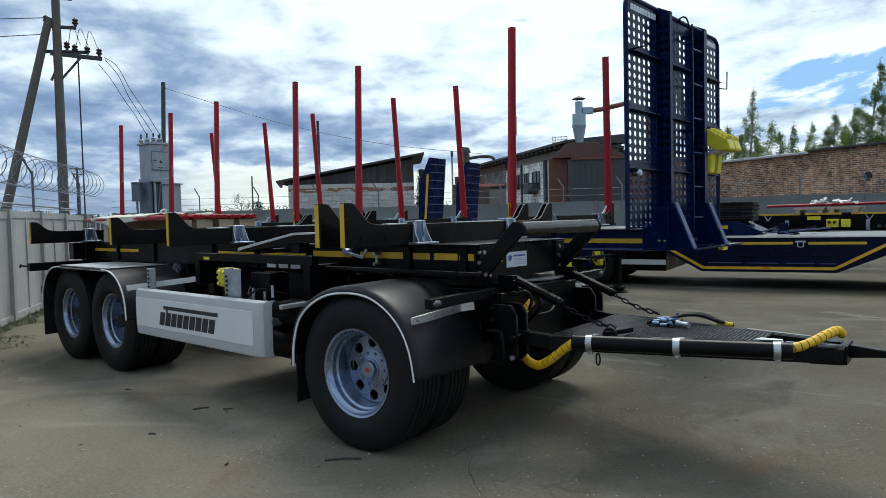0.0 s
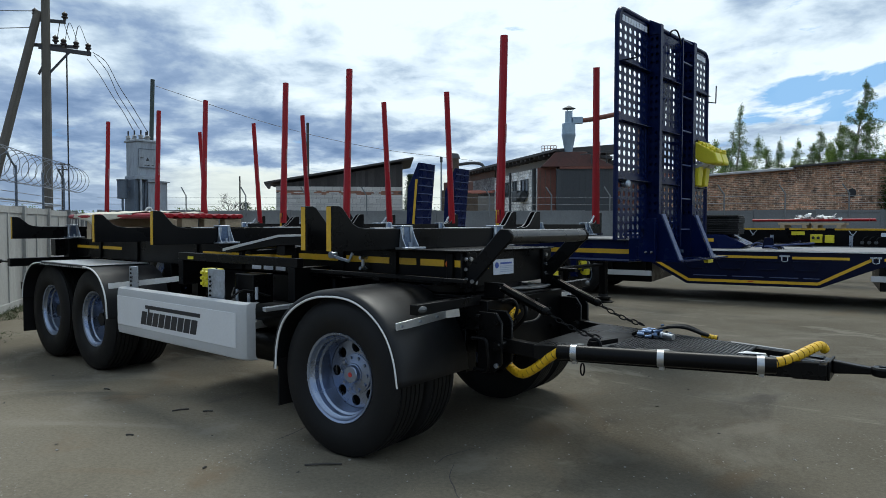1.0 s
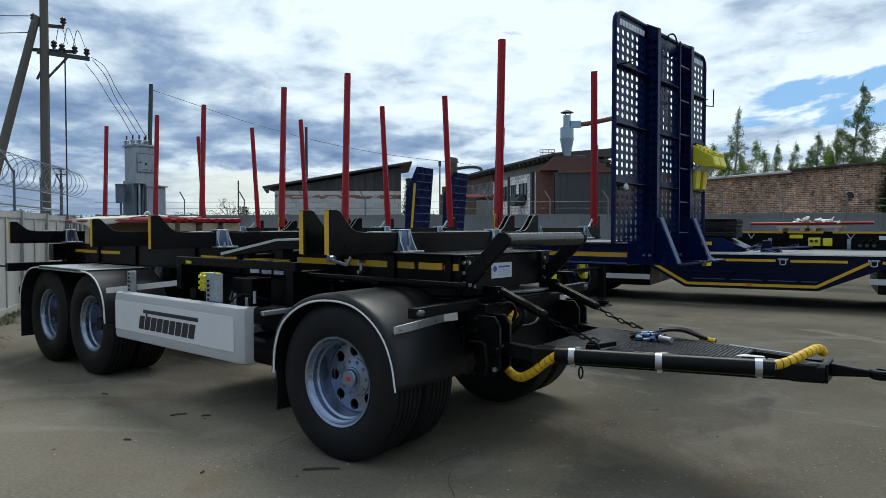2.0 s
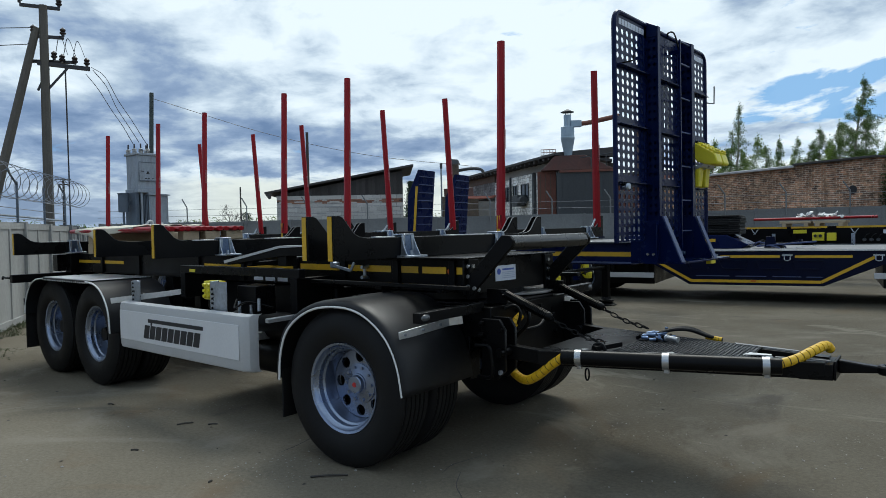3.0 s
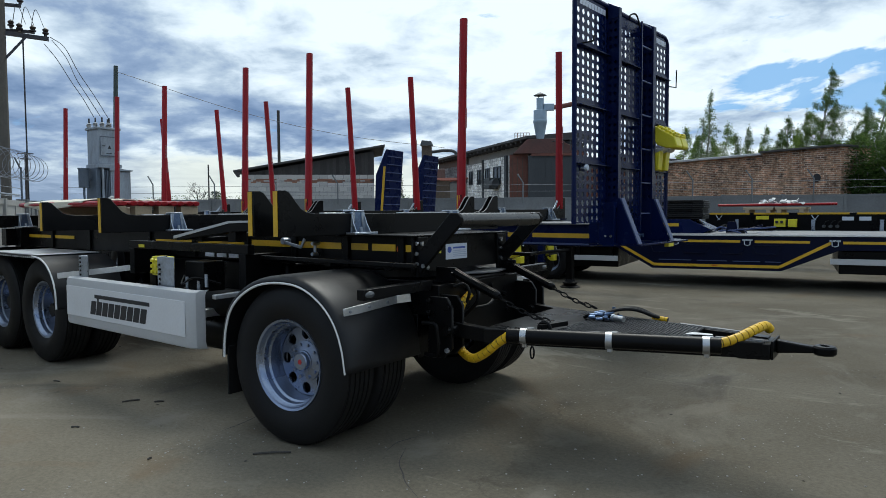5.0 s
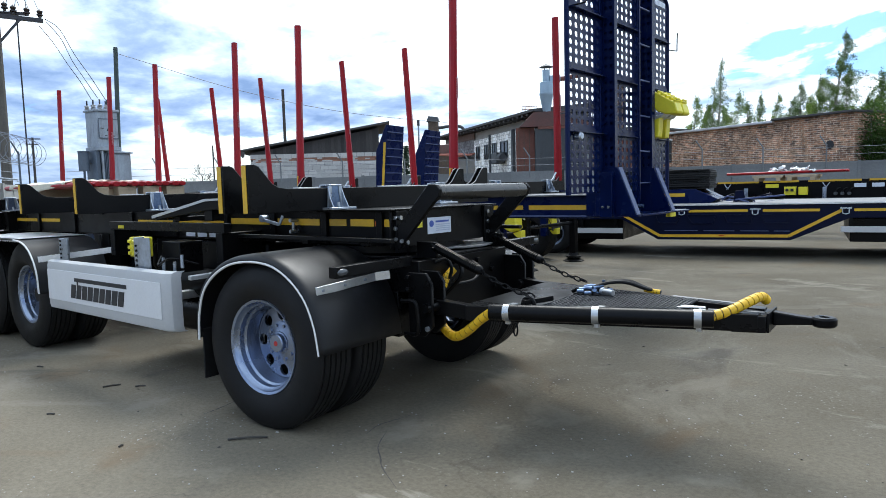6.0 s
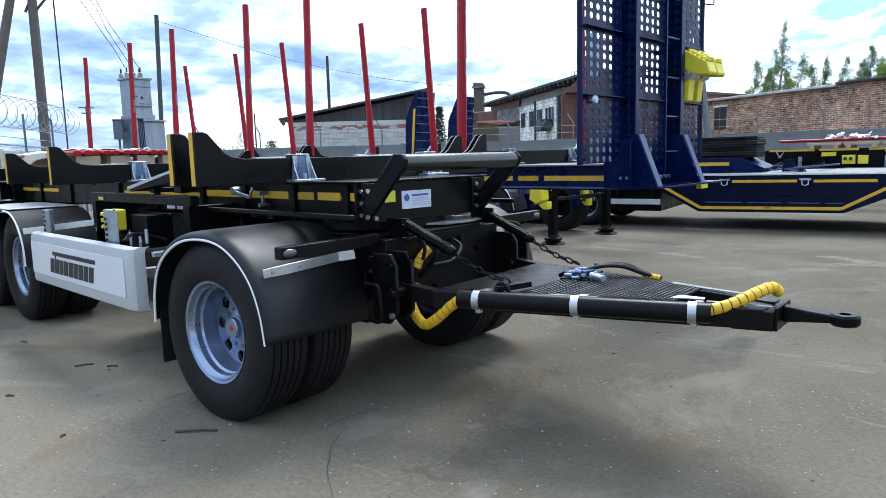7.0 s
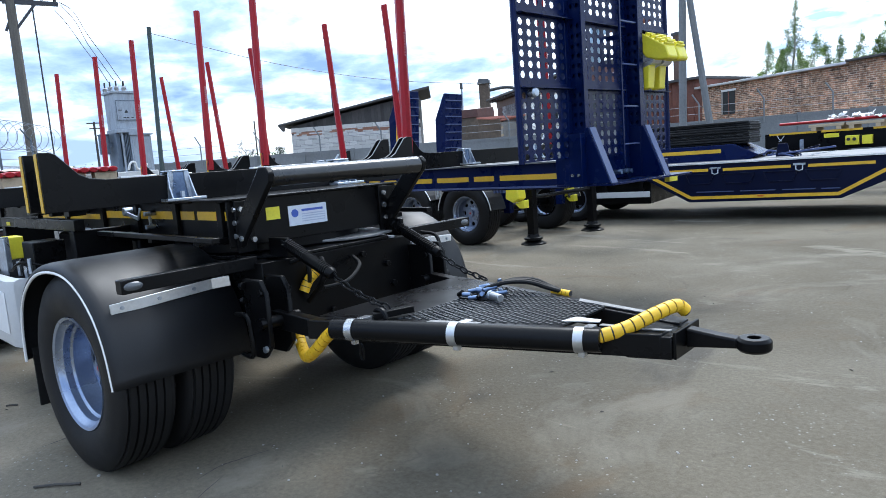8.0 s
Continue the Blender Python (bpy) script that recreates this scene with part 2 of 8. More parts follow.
GROUND = ground_material()
BLACK = material("black_chassis_paint", (0.003, 0.003, 0.0034), 0.34, vary=0.3, grain=90, bump=0.02, rough_vary=0.12, dirt=(0.009, 0.0085, 0.008), dirt_amount=0.3, spec=0.12)
SATIN = material("satin_black_paint", (0.005, 0.005, 0.0055), 0.3, vary=0.25, grain=70, rough_vary=0.08, dirt=(0.011, 0.0105, 0.010), dirt_amount=0.25, spec=0.13)
PALE_EDGE = material("pale_plate_edge", (0.20, 0.20, 0.20), 0.5, metal=0.3, vary=0.3, grain=40, blotch=9, dirt=(0.04, 0.04, 0.04), dirt_amount=0.4)
TREAD = material("worn_tread_steel", (0.075, 0.077, 0.08), 0.42, metal=0.3, vary=0.3, grain=60, blotch=6, dirt=(0.05, 0.05, 0.05), dirt_amount=0.4, spec=0.4)
GLOSS = material("gloss_black_tube_paint", (0.006, 0.006, 0.0065), 0.26, vary=0.2, grain=70, rough_vary=0.08, dirt=(0.02, 0.02, 0.019), dirt_amount=0.4, spec=0.7)
PLASTIC = material("black_mudguard_plastic", (0.0075, 0.008, 0.0095), 0.48, vary=0.2, grain=120, bump=0.03, rough_vary=0.08, dirt=(0.016, 0.0155, 0.015), dirt_amount=0.3, spec=0.32)
RUBBER = material("tyre_rubber", (0.0065, 0.0065, 0.007), 0.62, vary=0.3, grain=110, bump=0.08, dirt=(0.014, 0.013, 0.012), dirt_amount=0.35, spec=0.25)
# silver with the sky's blue reflection put into the base colour
SILVER = material("silver_wheel_paint", (0.27, 0.32, 0.43), 0.3, metal=0.85, vary=0.1, grain=80, dirt=(0.2, 0.19, 0.17), dirt_amount=0.2)
ZINC = material("zinc_plated_steel", (0.40, 0.44, 0.50), 0.36, metal=0.85, vary=0.25, grain=40, blotch=9, rough_vary=0.15)
BLUE_STEEL = material("bluish_zinc_fittings", (0.16, 0.22, 0.34), 0.35, metal=0.8, vary=0.25, grain=60, blotch=9)
BRIGHT = material("bright_galvanised_band", (0.46, 0.47, 0.48), 0.3, metal=0.85, vary=0.1, grain=60)
DECK = material("worn_steel_deck", (0.14, 0.145, 0.155), 0.6, metal=0.1, vary=0.25, grain=30, blotch=1.5, dirt=(0.14, 0.13, 0.12), dirt_amount=0.6)
SCALLOP = material("faded_red_roof_sheet", (0.36, 0.13, 0.09), 0.7, vary=0.2, grain=14, dirt=(0.2, 0.1, 0.08), dirt_amount=0.5)
ALU = material("aluminium_plate", (0.66, 0.67, 0.68), 0.38, metal=0.75, vary=0.12, grain=50, dirt=(0.35, 0.34, 0.32), dirt_amount=0.3)
WHITE = material("white_trim", (0.72, 0.72, 0.70), 0.5, vary=0.06, grain=60)
PANEL = material("pale_grey_skirt_paint", (0.47, 0.475, 0.48), 0.4, vary=0.05, grain=60, dirt=(0.4, 0.39, 0.36), dirt_amount=0.2)
PANEL_FACE = material("white_skirt_face", (0.67, 0.675, 0.685), 0.42, vary=0.05, grain=60, dirt=(0.5, 0.49, 0.46), dirt_amount=0.15)
INK = material("black_print", (0.015, 0.016, 0.02), 0.5, vary=0.1)
TAPE = material("yellow_reflective_tape", (0.62, 0.37, 0.015), 0.42, vary=0.12, grain=90, blotch=8, dirt=(0.3, 0.2, 0.03), dirt_amount=0.3)
YELLOW = material("yellow_plastic", (0.70, 0.62, 0.03), 0.42, vary=0.1, grain=70, dirt=(0.4, 0.36, 0.06), dirt_amount=0.25)
HOSE = material("yellow_hose_wrap", (0.72, 0.43, 0.012), 0.45, vary=0.1, grain=70, dirt=(0.35, 0.22, 0.03), dirt_amount=0.2)
ORANGE = material("orange_lamp_plastic", (0.55, 0.11, 0.015), 0.25, vary=0.1)
LENS = material("clear_lamp_lens", (0.08, 0.085, 0.09), 0.12, vary=0.2, grain=200)
RED = material("red_stake_paint", (0.30, 0.005, 0.011), 0.4, vary=0.14, grain=60, rough_vary=0.1, dirt=(0.2, 0.012, 0.015), dirt_amount=0.3, spec=0.3)
REDCAP = material("red_hub_mark", (0.45, 0.03, 0.03), 0.4, vary=0.1)
BLUE = material("dark_blue_paint", (0.0012, 0.0062, 0.046), 0.28, vary=0.2, grain=60, rough_vary=0.1, dirt=(0.003, 0.009, 0.036), dirt_amount=0.35, spec=0.15)
# darker copy of the blue: shade on the low-loader put into its colour
BLUE_SHADED = material("shaded_blue_paint", (0.0007, 0.0032, 0.020), 0.34, vary=0.16, grain=60, rough_vary=0.1, dirt=(0.003, 0.007, 0.024), dirt_amount=0.3, spec=0.14)
# lighter copy of the blue: light on edges put into its colour
BLUE_LIT = material("lit_blue_paint", (0.045, 0.065, 0.16), 0.45, vary=0.2, grain=50, dirt=(0.1, 0.11, 0.16), dirt_amount=0.3)
STICKER_BLUE = material("blue_sticker_print", (0.05, 0.10, 0.42), 0.4, vary=0.1)
STICKER = material("white_sticker", (0.62, 0.66, 0.74), 0.4, vary=0.06)
STICKER_FAINT = material("faint_sticker_print", (0.42, 0.47, 0.60), 0.4, vary=0.1)
PALE_RED = material("faded_print_on_red", (0.42, 0.17, 0.18), 0.5, vary=0.15)
CONCRETE = material("weathered_concrete", (0.50, 0.50, 0.48), 0.85, vary=0.12, grain=30, blotch=1.2, bump=0.25, dirt=(0.22, 0.20, 0.18), dirt_amount=0.5, random_vary=0.08)
FAR_CONCRETE = material("grey_concrete_fence", (0.18, 0.188, 0.192), 0.85, vary=0.18, grain=20, blotch=0.8, bump=0.2, dirt=(0.13, 0.13, 0.13), dirt_amount=0.6, random_vary=0.1)
NEAR_WALL = material("stained_concrete_panel", (0.36, 0.36, 0.345), 0.85, vary=0.14, grain=30, blotch=1.2, bump=0.25, dirt=(0.15, 0.15, 0.135), dirt_amount=0.7, random_vary=0.1, stretch=(1.2, 1.2, 0.45))
POLE = material("old_concrete_pole", (0.115, 0.105, 0.09), 0.85, vary=0.2, grain=30, blotch=2, bump=0.25, dirt=(0.08, 0.07, 0.06), dirt_amount=0.5)
SLATE_POLE = material("grey_green_pole", (0.05, 0.068, 0.066), 0.75, vary=0.2, grain=30)
DARK_POLE = material("dark_wooden_pole", (0.05, 0.045, 0.042), 0.8, vary=0.2, grain=30)
WIRE = material("dark_wire", (0.05, 0.05, 0.055), 0.5, metal=0.5, vary=0.1)
STEEL_WIRE = material("razor_wire_steel", (0.22, 0.23, 0.25), 0.4, metal=0.7, vary=0.15)
TRAFO = material("grey_transformer_paint", (0.30, 0.34, 0.39), 0.6, vary=0.2, grain=30, dirt=(0.12, 0.10, 0.08), dirt_amount=0.7, stretch=(2.0, 2.0, 0.5))
TRAFO_DARK = material("dark_oil_tank_paint", (0.10, 0.125, 0.16), 0.55, vary=0.2, grain=30)
PORCELAIN = material("brown_insulator", (0.025, 0.016, 0.013), 0.25, vary=0.15)
WHITE_BRICK = material("silicate_block", (0.52, 0.50, 0.47), 0.85, vary=0.1, grain=20, blotch=2, bump=0.2, dirt=(0.3, 0.28, 0.25), dirt_amount=0.4, random_vary=0.12)
PEBBLE = material("worn_pebbles", (0.30, 0.29, 0.27), 0.85, vary=0.2, grain=20)
RED_BRICK = material("red_brick_course", (0.30, 0.15, 0.10), 0.85, vary=0.15, grain=20, bump=0.2, random_vary=0.2)
MORTAR = material("grey_mortar", (0.11, 0.105, 0.10), 0.9, vary=0.12, grain=20, bump=0.2)
DARK_WOOD = material("blackened_boards", (0.055, 0.05, 0.048), 0.8, vary=0.3, grain=12, blotch=1.5, bump=0.2, stretch=(6, 6, 0.5), random_vary=0.3)
ROOF = material("dark_roofing", (0.06, 0.058, 0.058), 0.8, vary=0.2, grain=15, bump=0.15)
RUST = material("rust_red_sheet", (0.17, 0.065, 0.045), 0.75, vary=0.25, grain=12, blotch=1.2, bump=0.15, dirt=(0.07, 0.045, 0.04), dirt_amount=0.6)
CHIMNEY = material("sooty_chimney", (0.10, 0.075, 0.055), 0.85, vary=0.35, grain=8, blotch=2, dirt=(0.05, 0.04, 0.03), dirt_amount=0.5)
DEEP_RUST = material("deep_rust_sheet", (0.075, 0.03, 0.024), 0.8, vary=0.3, grain=12, blotch=1.5, dirt=(0.04, 0.025, 0.02), dirt_amount=0.6)
BROWN_SHEET = material("brown_sheet", (0.115, 0.068, 0.047), 0.7, vary=0.2, grain=14, dirt=(0.08, 0.05, 0.04), dirt_amount=0.5)
SLATE = material("dark_grey_sheet", (0.055, 0.06, 0.065), 0.65, vary=0.2, grain=16, blotch=1.0, stretch=(4, 4, 0.4))
PLASTER = material("old_plaster", (0.32, 0.30, 0.27), 0.9, vary=0.14, grain=14, blotch=0.7, dirt=(0.18, 0.16, 0.14), dirt_amount=0.6)
CYCLONE = material("galvanised_cyclone", (0.34, 0.44, 0.53), 0.5, metal=0.3, vary=0.12, grain=20)
GLASS = material("dark_window_glass", (0.03, 0.035, 0.04), 0.12, vary=0.2)
TARP = material("beige_tarpaulin", (0.62, 0.58, 0.47), 0.8, vary=0.1, grain=40, bump=0.2)
WOOD = material("raw_timber", (0.42, 0.33, 0.22), 0.75, vary=0.15, grain=40, blotch=6, stretch=(1, 8, 8))
BARK = material("birch_bark", (0.30, 0.28, 0.25), 0.85, vary=0.3, grain=10, blotch=3, stretch=(1, 1, 3))
def leaf_material(name, colour):
    m = material(name, colour, 0.6, vary=0.35, grain=3, blotch=0.4)
    t = m.node_tree
    b = t.nodes["Principled BSDF"]
    tr = t.nodes.new("ShaderNodeBsdfTranslucent")
    t.links.new(b.inputs["Base Color"].links[0].from_socket, tr.inputs["Color"])
    mx = t.nodes.new("ShaderNodeMixShader")
    mx.inputs[0].default_value = 0.6
    t.links.new(b.outputs[0], mx.inputs[1])
    t.links.new(tr.outputs[0], mx.inputs[2])
    t.links.new(mx.outputs[0], t.nodes["Material Output"].inputs[0])
    return m


LEAF = leaf_material("spring_leaves", (0.16, 0.24, 0.05))
LEAF_DARK = leaf_material("dark_leaves", (0.09, 0.15, 0.032))
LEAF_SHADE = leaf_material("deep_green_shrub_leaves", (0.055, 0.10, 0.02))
NEEDLES = material("spruce_needles", (0.02, 0.042, 0.018), 0.7, vary=0.3, grain=3)
GRASS = material("yard_weeds", (0.05, 0.068, 0.022), 0.7, vary=0.3, grain=6)
DRY = material("dry_stick", (0.05, 0.045, 0.04), 0.8, vary=0.2)


def brick_material(name="old_red_brickwork", one=(0.50, 0.225, 0.125), two=(0.10, 0.052, 0.040), joint=(0.55, 0.46, 0.36), worn=(0.50, 0.32, 0.20), wide=0.30, high=0.10):
    m = bpy.data.materials.new(name)
    m.use_nodes = True
    t = m.node_tree
    L = t.links.new
    b = t.nodes["Principled BSDF"]
    co = t.nodes.new("ShaderNodeTexCoord")
    sep = t.nodes.new("ShaderNodeSeparateXYZ")
    L(co.outputs["Object"], sep.inputs[0])
    cmb = t.nodes.new("ShaderNodeCombineXYZ")
    L(sep.outputs[0], cmb.inputs[0])
    L(sep.outputs[2], cmb.inputs[1])
    br = link_chain(t, "ShaderNodeTexBrick", Scale=1.0)
    br.inputs["Brick Width"].default_value, br.inputs["Row Height"].default_value = wide, high
    br.inputs["Mortar Size"].default_value, br.inputs["Mortar Smooth"].default_value = 0.016, 0.3
    br.inputs["Color1"].default_value, br.inputs["Color2"].default_value = (*one, 1), (*two, 1)
    br.inputs["Mortar"].default_value = (*joint, 1)
    br.inputs["Bias"].default_value = 0.05
    L(cmb.outputs[0], br.inputs["Vector"])
    n = link_chain(t, "ShaderNodeTexNoise", Scale=0.9, Detail=8.0, Roughness=0.7, Distortion=0.6)
    L(co.outputs["Object"], n.inputs["Vector"])
    r = t.nodes.new("ShaderNodeMapRange")
    r.inputs["From Min"].default_value, r.inputs["From Max"].default_value = 0.35, 0.7
    L(n.outputs[0], r.inputs[0])
    x = t.nodes.new("ShaderNodeMix")
    x.data_type = "RGBA"
    x.inputs[7].default_value = (*worn, 1)
    k = t.nodes.new("ShaderNodeMath")
    k.operation = "MULTIPLY"
    k.inputs[1].default_value = 0.55
    L(r.outputs[0], k.inputs[0])
    L(k.outputs[0], x.inputs[0])
    L(br.outputs["Color"], x.inputs[6])
    # broad darker and paler patches, and single odd bricks
    pn = link_chain(t, "ShaderNodeTexNoise", Scale=0.55, Detail=6.0, Roughness=0.65, Distortion=0.8)
    L(co.outputs["Object"], pn.inputs["Vector"])
    odd = link_chain(t, "ShaderNodeTexNoise", Scale=4.5, Detail=3.0, Roughness=0.7)
    L(co.outputs["Object"], odd.inputs["Vector"])
    add_n = t.nodes.new("ShaderNodeMath")
    L(pn.outputs[0], add_n.inputs[0])
    L(odd.outputs[0], add_n.inputs[1])
    pr = t.nodes.new("ShaderNodeMapRange")
    pr.inputs["From Min"].default_value, pr.inputs["From Max"].default_value = 0.72, 1.3
    pr.inputs["To Min"].default_value, pr.inputs["To Max"].default_value = 0.3, 1.75
    L(add_n.outputs[0], pr.inputs[0])
    vm = t.nodes.new("ShaderNodeVectorMath")
    vm.operation = "SCALE"
    L(x.outputs[2], vm.inputs[0])
    L(pr.outputs[0], vm.inputs["Scale"])
    L(vm.outputs[0], b.inputs["Base Color"])
    b.inputs["Roughness"].default_value = 0.9
    bp = link_chain(t, "ShaderNodeBump", Strength=0.6, Distance=0.02)
    bp.invert = True
    L(br.outputs["Fac"], bp.inputs["Height"])
    L(bp.outputs[0], b.inputs["Normal"])
    return m


BRICK = brick_material()
BLOCKWORK = brick_material("white_blockwork", (0.90, 0.89, 0.86), (0.72, 0.70, 0.66), (0.40, 0.38, 0.36), (0.62, 0.59, 0.54), 0.36, 0.21)
GREY_BLOCKWORK = brick_material("grey_blockwork", (0.26, 0.26, 0.26), (0.17, 0.17, 0.18), (0.09, 0.09, 0.09), (0.14, 0.13, 0.12), 0.36, 0.21)

# ---- building blocks ----


class Shape:
    """Collects vertices and faces; xf turns what is added into place."""

    def __init__(self, xf=None):
        self.v, self.f, self.xf = [], [], xf

    def add(self, verts, faces):
        k = len(self.v)
        self.v += [tuple(self.xf @ Vector(p)) if self.xf else tuple(p) for p in verts]
        self.f += [tuple(i + k for i in f) for f in faces]
        return self

    def box(self, x0, x1, y0, y1, z0, z1):
        v = [(x, y, z) for z in (z0, z1) for y in (y0, y1) for x in (x0, x1)]
        return self.add(v, [(0, 2, 3, 1), (4, 5, 7, 6), (0, 1, 5, 4), (2, 6, 7, 3), (0, 4, 6, 2), (1, 3, 7, 5)])

    def slab(self, a, b, wide, high, up=(0, 0, 1)):
        """A bar of rectangular section from a to b."""
        a, b = Vector(a), Vector(b)
        d = (b - a).normalized()
        s = d.cross(Vector(up)).normalized() * wide / 2
        u = s.cross(d).normalized() * high / 2
        v = [p + i * s + j * u for p in (a, b) for i, j in ((-1, -1), (1, -1), (1, 1), (-1, 1))]
        return self.add(v, [(0, 3, 2, 1), (4, 5, 6, 7), (0, 1, 5, 4), (1, 2, 6, 5), (2, 3, 7, 6), (3, 0, 4, 7)])

    def prism(self, poly, shift):
        """A flat outline pushed along shift."""
        n, s = len(poly), Vector(shift)
        v = [Vector(p) for p in poly] + [Vector(p) + s for p in poly]
        return self.add(v, [tuple(range(n)), tuple(range(2 * n - 1, n - 1, -1))] + [(i, i + n, (i + 1) % n + n, (i + 1) % n) for i in range(n)])

    def cyl(self, a, b, r, r2=None, n=14):
        a, b = Vector(a), Vector(b)
        r2 = r if r2 is None else r2
        d = (b - a).normalized()
        s = d.cross(Vector((0, 0, 1)) if abs(d.z) < 0.9 else Vector((1, 0, 0))).normalized()
        u = d.cross(s)
        ring = [(math.cos(2 * math.pi * i / n), math.sin(2 * math.pi * i / n)) for i in range(n)]
        v = [a + r * (c * s + q * u) for c, q in ring] + [b + r2 * (c * s + q * u) for c, q in ring]
        return self.add(v, [tuple(range(n - 1, -1, -1)), tuple(range(n, 2 * n))] + [(i, (i + 1) % n, (i + 1) % n + n, i + n) for i in range(n)])

    def tube(self, pts, r, n=8, closed=False):
        pts = [Vector(p) for p in pts]
        m = len(pts)
        v, side = [], None
        for i, p in enumerate(pts):
            q, o = (pts[(i + 1) % m], pts[i - 1]) if closed else (pts[min(i + 1, m - 1)], pts[max(i - 1, 0)])
            d = (q - o).normalized()
            if side is None:
                side = d.cross(Vector((0, 0, 1)) if abs(d.z) < 0.9 else Vector((1, 0, 0)))
            side = (side - d * side.dot(d)).normalized()
            u = d.cross(side)
            rr = r(i / (m - 1)) if callable(r) else r
            v += [p + rr * (math.cos(2 * math.pi * k / n) * side + math.sin(2 * math.pi * k / n) * u) for k in range(n)]
        f = [(i * n + k, i * n + (k + 1) % n, ((i + 1) % m) * n + (k + 1) % n, ((i + 1) % m) * n + k) for i in range(m if closed else m - 1) for k in range(n)]
        if not closed:
            f += [tuple(range(n - 1, -1, -1)), tuple(range((m - 1) * n, m * n))]
        return self.add(v, f)

    def lathe(self, profile, centre, axis, n=40, closed=True):
        """Turns (radius, height) pairs about an axis; closed joins the last pair to the first."""
        c, d = Vector(centre), Vector(axis).normalized()
        s = d.cross(Vector((0, 0, 1)) if abs(d.z) < 0.9 else Vector((1, 0, 0))).normalized()
        u = d.cross(s)
        m = len(profile)
        v = [c + h * d + r * (math.cos(2 * math.pi * i / n) * s + math.sin(2 * math.pi * i / n) * u) for i in range(n) for r, h in profile]
        f = [(i * m + k, ((i + 1) % n) * m + k, ((i + 1) % n) * m + (k + 1) % m, i * m + (k + 1) % m) for i in range(n) for k in range(m if closed else m - 1)]
        return self.add(v, f)

    def mesh(self, name, sharp=35, tidy=True, weld=False):
        me = bpy.data.meshes.new(name)
        me.from_pydata(self.v, [], self.f)
        if tidy and len(self.f) < 20000:
            bm = bmesh.new()
            bm.from_mesh(me)
            if weld:
                bmesh.ops.remove_doubles(bm, verts=bm.verts, dist=0.0002)
            bmesh.ops.recalc_face_normals(bm, faces=bm.faces)
            bm.to_mesh(me)
            bm.free()
        me.polygons.foreach_set("use_smooth", [True] * len(me.polygons))
        me.set_sharp_from_angle(angle=radians(sharp))
        return me


def thing(name, at, label, category, group="", kind=""):
    ob = new(name)
    ob.location = at
    ob.empty_display_size = 0.2
    return tagged(ob, label, category, group, kind)


def part(name, shape, mat, parent=None, label="", bevel=0.0, sharp=35):
    me = shape if isinstance(shape, bpy.types.Mesh) else shape.mesh(name, sharp)
    if not me.materials:
        me.materials.append(mat)
    ob = new(name, me)
    if parent is not None:
        ob.parent = parent
        if parent.type == "EMPTY":
            ob.matrix_parent_inverse = Matrix.Translation(-parent.location)
    if bevel:
        b = ob.modifiers.new("bevel", "BEVEL")
        b.width, b.segments, b.limit_method, b.angle_limit = bevel, 2, "ANGLE", radians(40)
        b.harden_normals = False
    if label:
        ob["label"] = label
    return ob


def solid(name, shape, mat, label, category, group="", kind="", bevel=0.0, sharp=35):
    """A thing that is one mesh."""
    return tagged(part(name, shape, mat, bevel=bevel, sharp=sharp), label, category, group, kind)


def arc(cx, cz, r, a0, a1, n):
    return [(cx + r * math.cos(radians(a0 + (a1 - a0) * i / n)), cz + r * math.sin(radians(a0 + (a1 - a0) * i / n))) for i in range(n + 1)]


def curve_points(pts, per=8):
    """A smooth line through the points."""
    pts = [Vector(p) for p in pts]
    ext = [2 * pts[0] - pts[1]] + pts + [2 * pts[-1] - pts[-2]]
    out = []
    for i in range(1, len(ext) - 2):
        a, b, c, d = ext[i - 1:i + 3]
        for k in range(per):
            t = k / per
            out.append(0.5 * (2 * b + (c - a) * t + (2 * a - 5 * b + 4 * c - d) * t * t + (3 * b - a - 3 * c + d) * t ** 3))
    return out + [pts[-1]]


# ---- ground ----
g = Shape()
g.add([(-600, -400, 0), (600, -400, 0), (600, 800, 0), (-600, 800, 0)], [(0, 1, 2, 3)])
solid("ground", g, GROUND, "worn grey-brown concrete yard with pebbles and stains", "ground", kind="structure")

# ---- wheels ----


def holed_ring(shape, centre, axis, r0, r1, h0, thick, n, hole):
    """A disc from r0 to r1 with n round holes."""
    c, d = Vector(centre), Vector(axis).normalized()
    s = d.cross(Vector((0, 0, 1))).normalized()
    u = d.cross(s)
    rm = (r0 + r1) / 2

    def at(r, a, h):
        return c + h * d + r * (math.cos(a) * s + math.sin(a) * u)
    for i in range(n):
        a0, w = 2 * math.pi * i / n, math.pi / n
        rim = [(r1, a0 - w), (r1, a0 - w / 2), (r1, a0), (r1, a0 + w / 2), (r1, a0 + w), (rm, a0 + w), (r0, a0 + w), (r0, a0), (r0, a0 - w), (rm, a0 - w)]
        m = len(rim)
        v = [at(r, a, h0) for r, a in rim]
        for r, a in rim:
            p = at(r, a, h0) - at(rm, a0, h0)
            v.append(at(rm, a0, h0) + p.normalized() * hole)
        v += [p + thick * d for p in v[m:]]
        f = [(k, (k + 1) % m, (k + 1) % m + m, k + m) for k in range(m)] + [(k + m, (k + 1) % m + m, (k + 1) % m + 2 * m, k + 2 * m) for k in range(m)]
        shape.add(v, f)


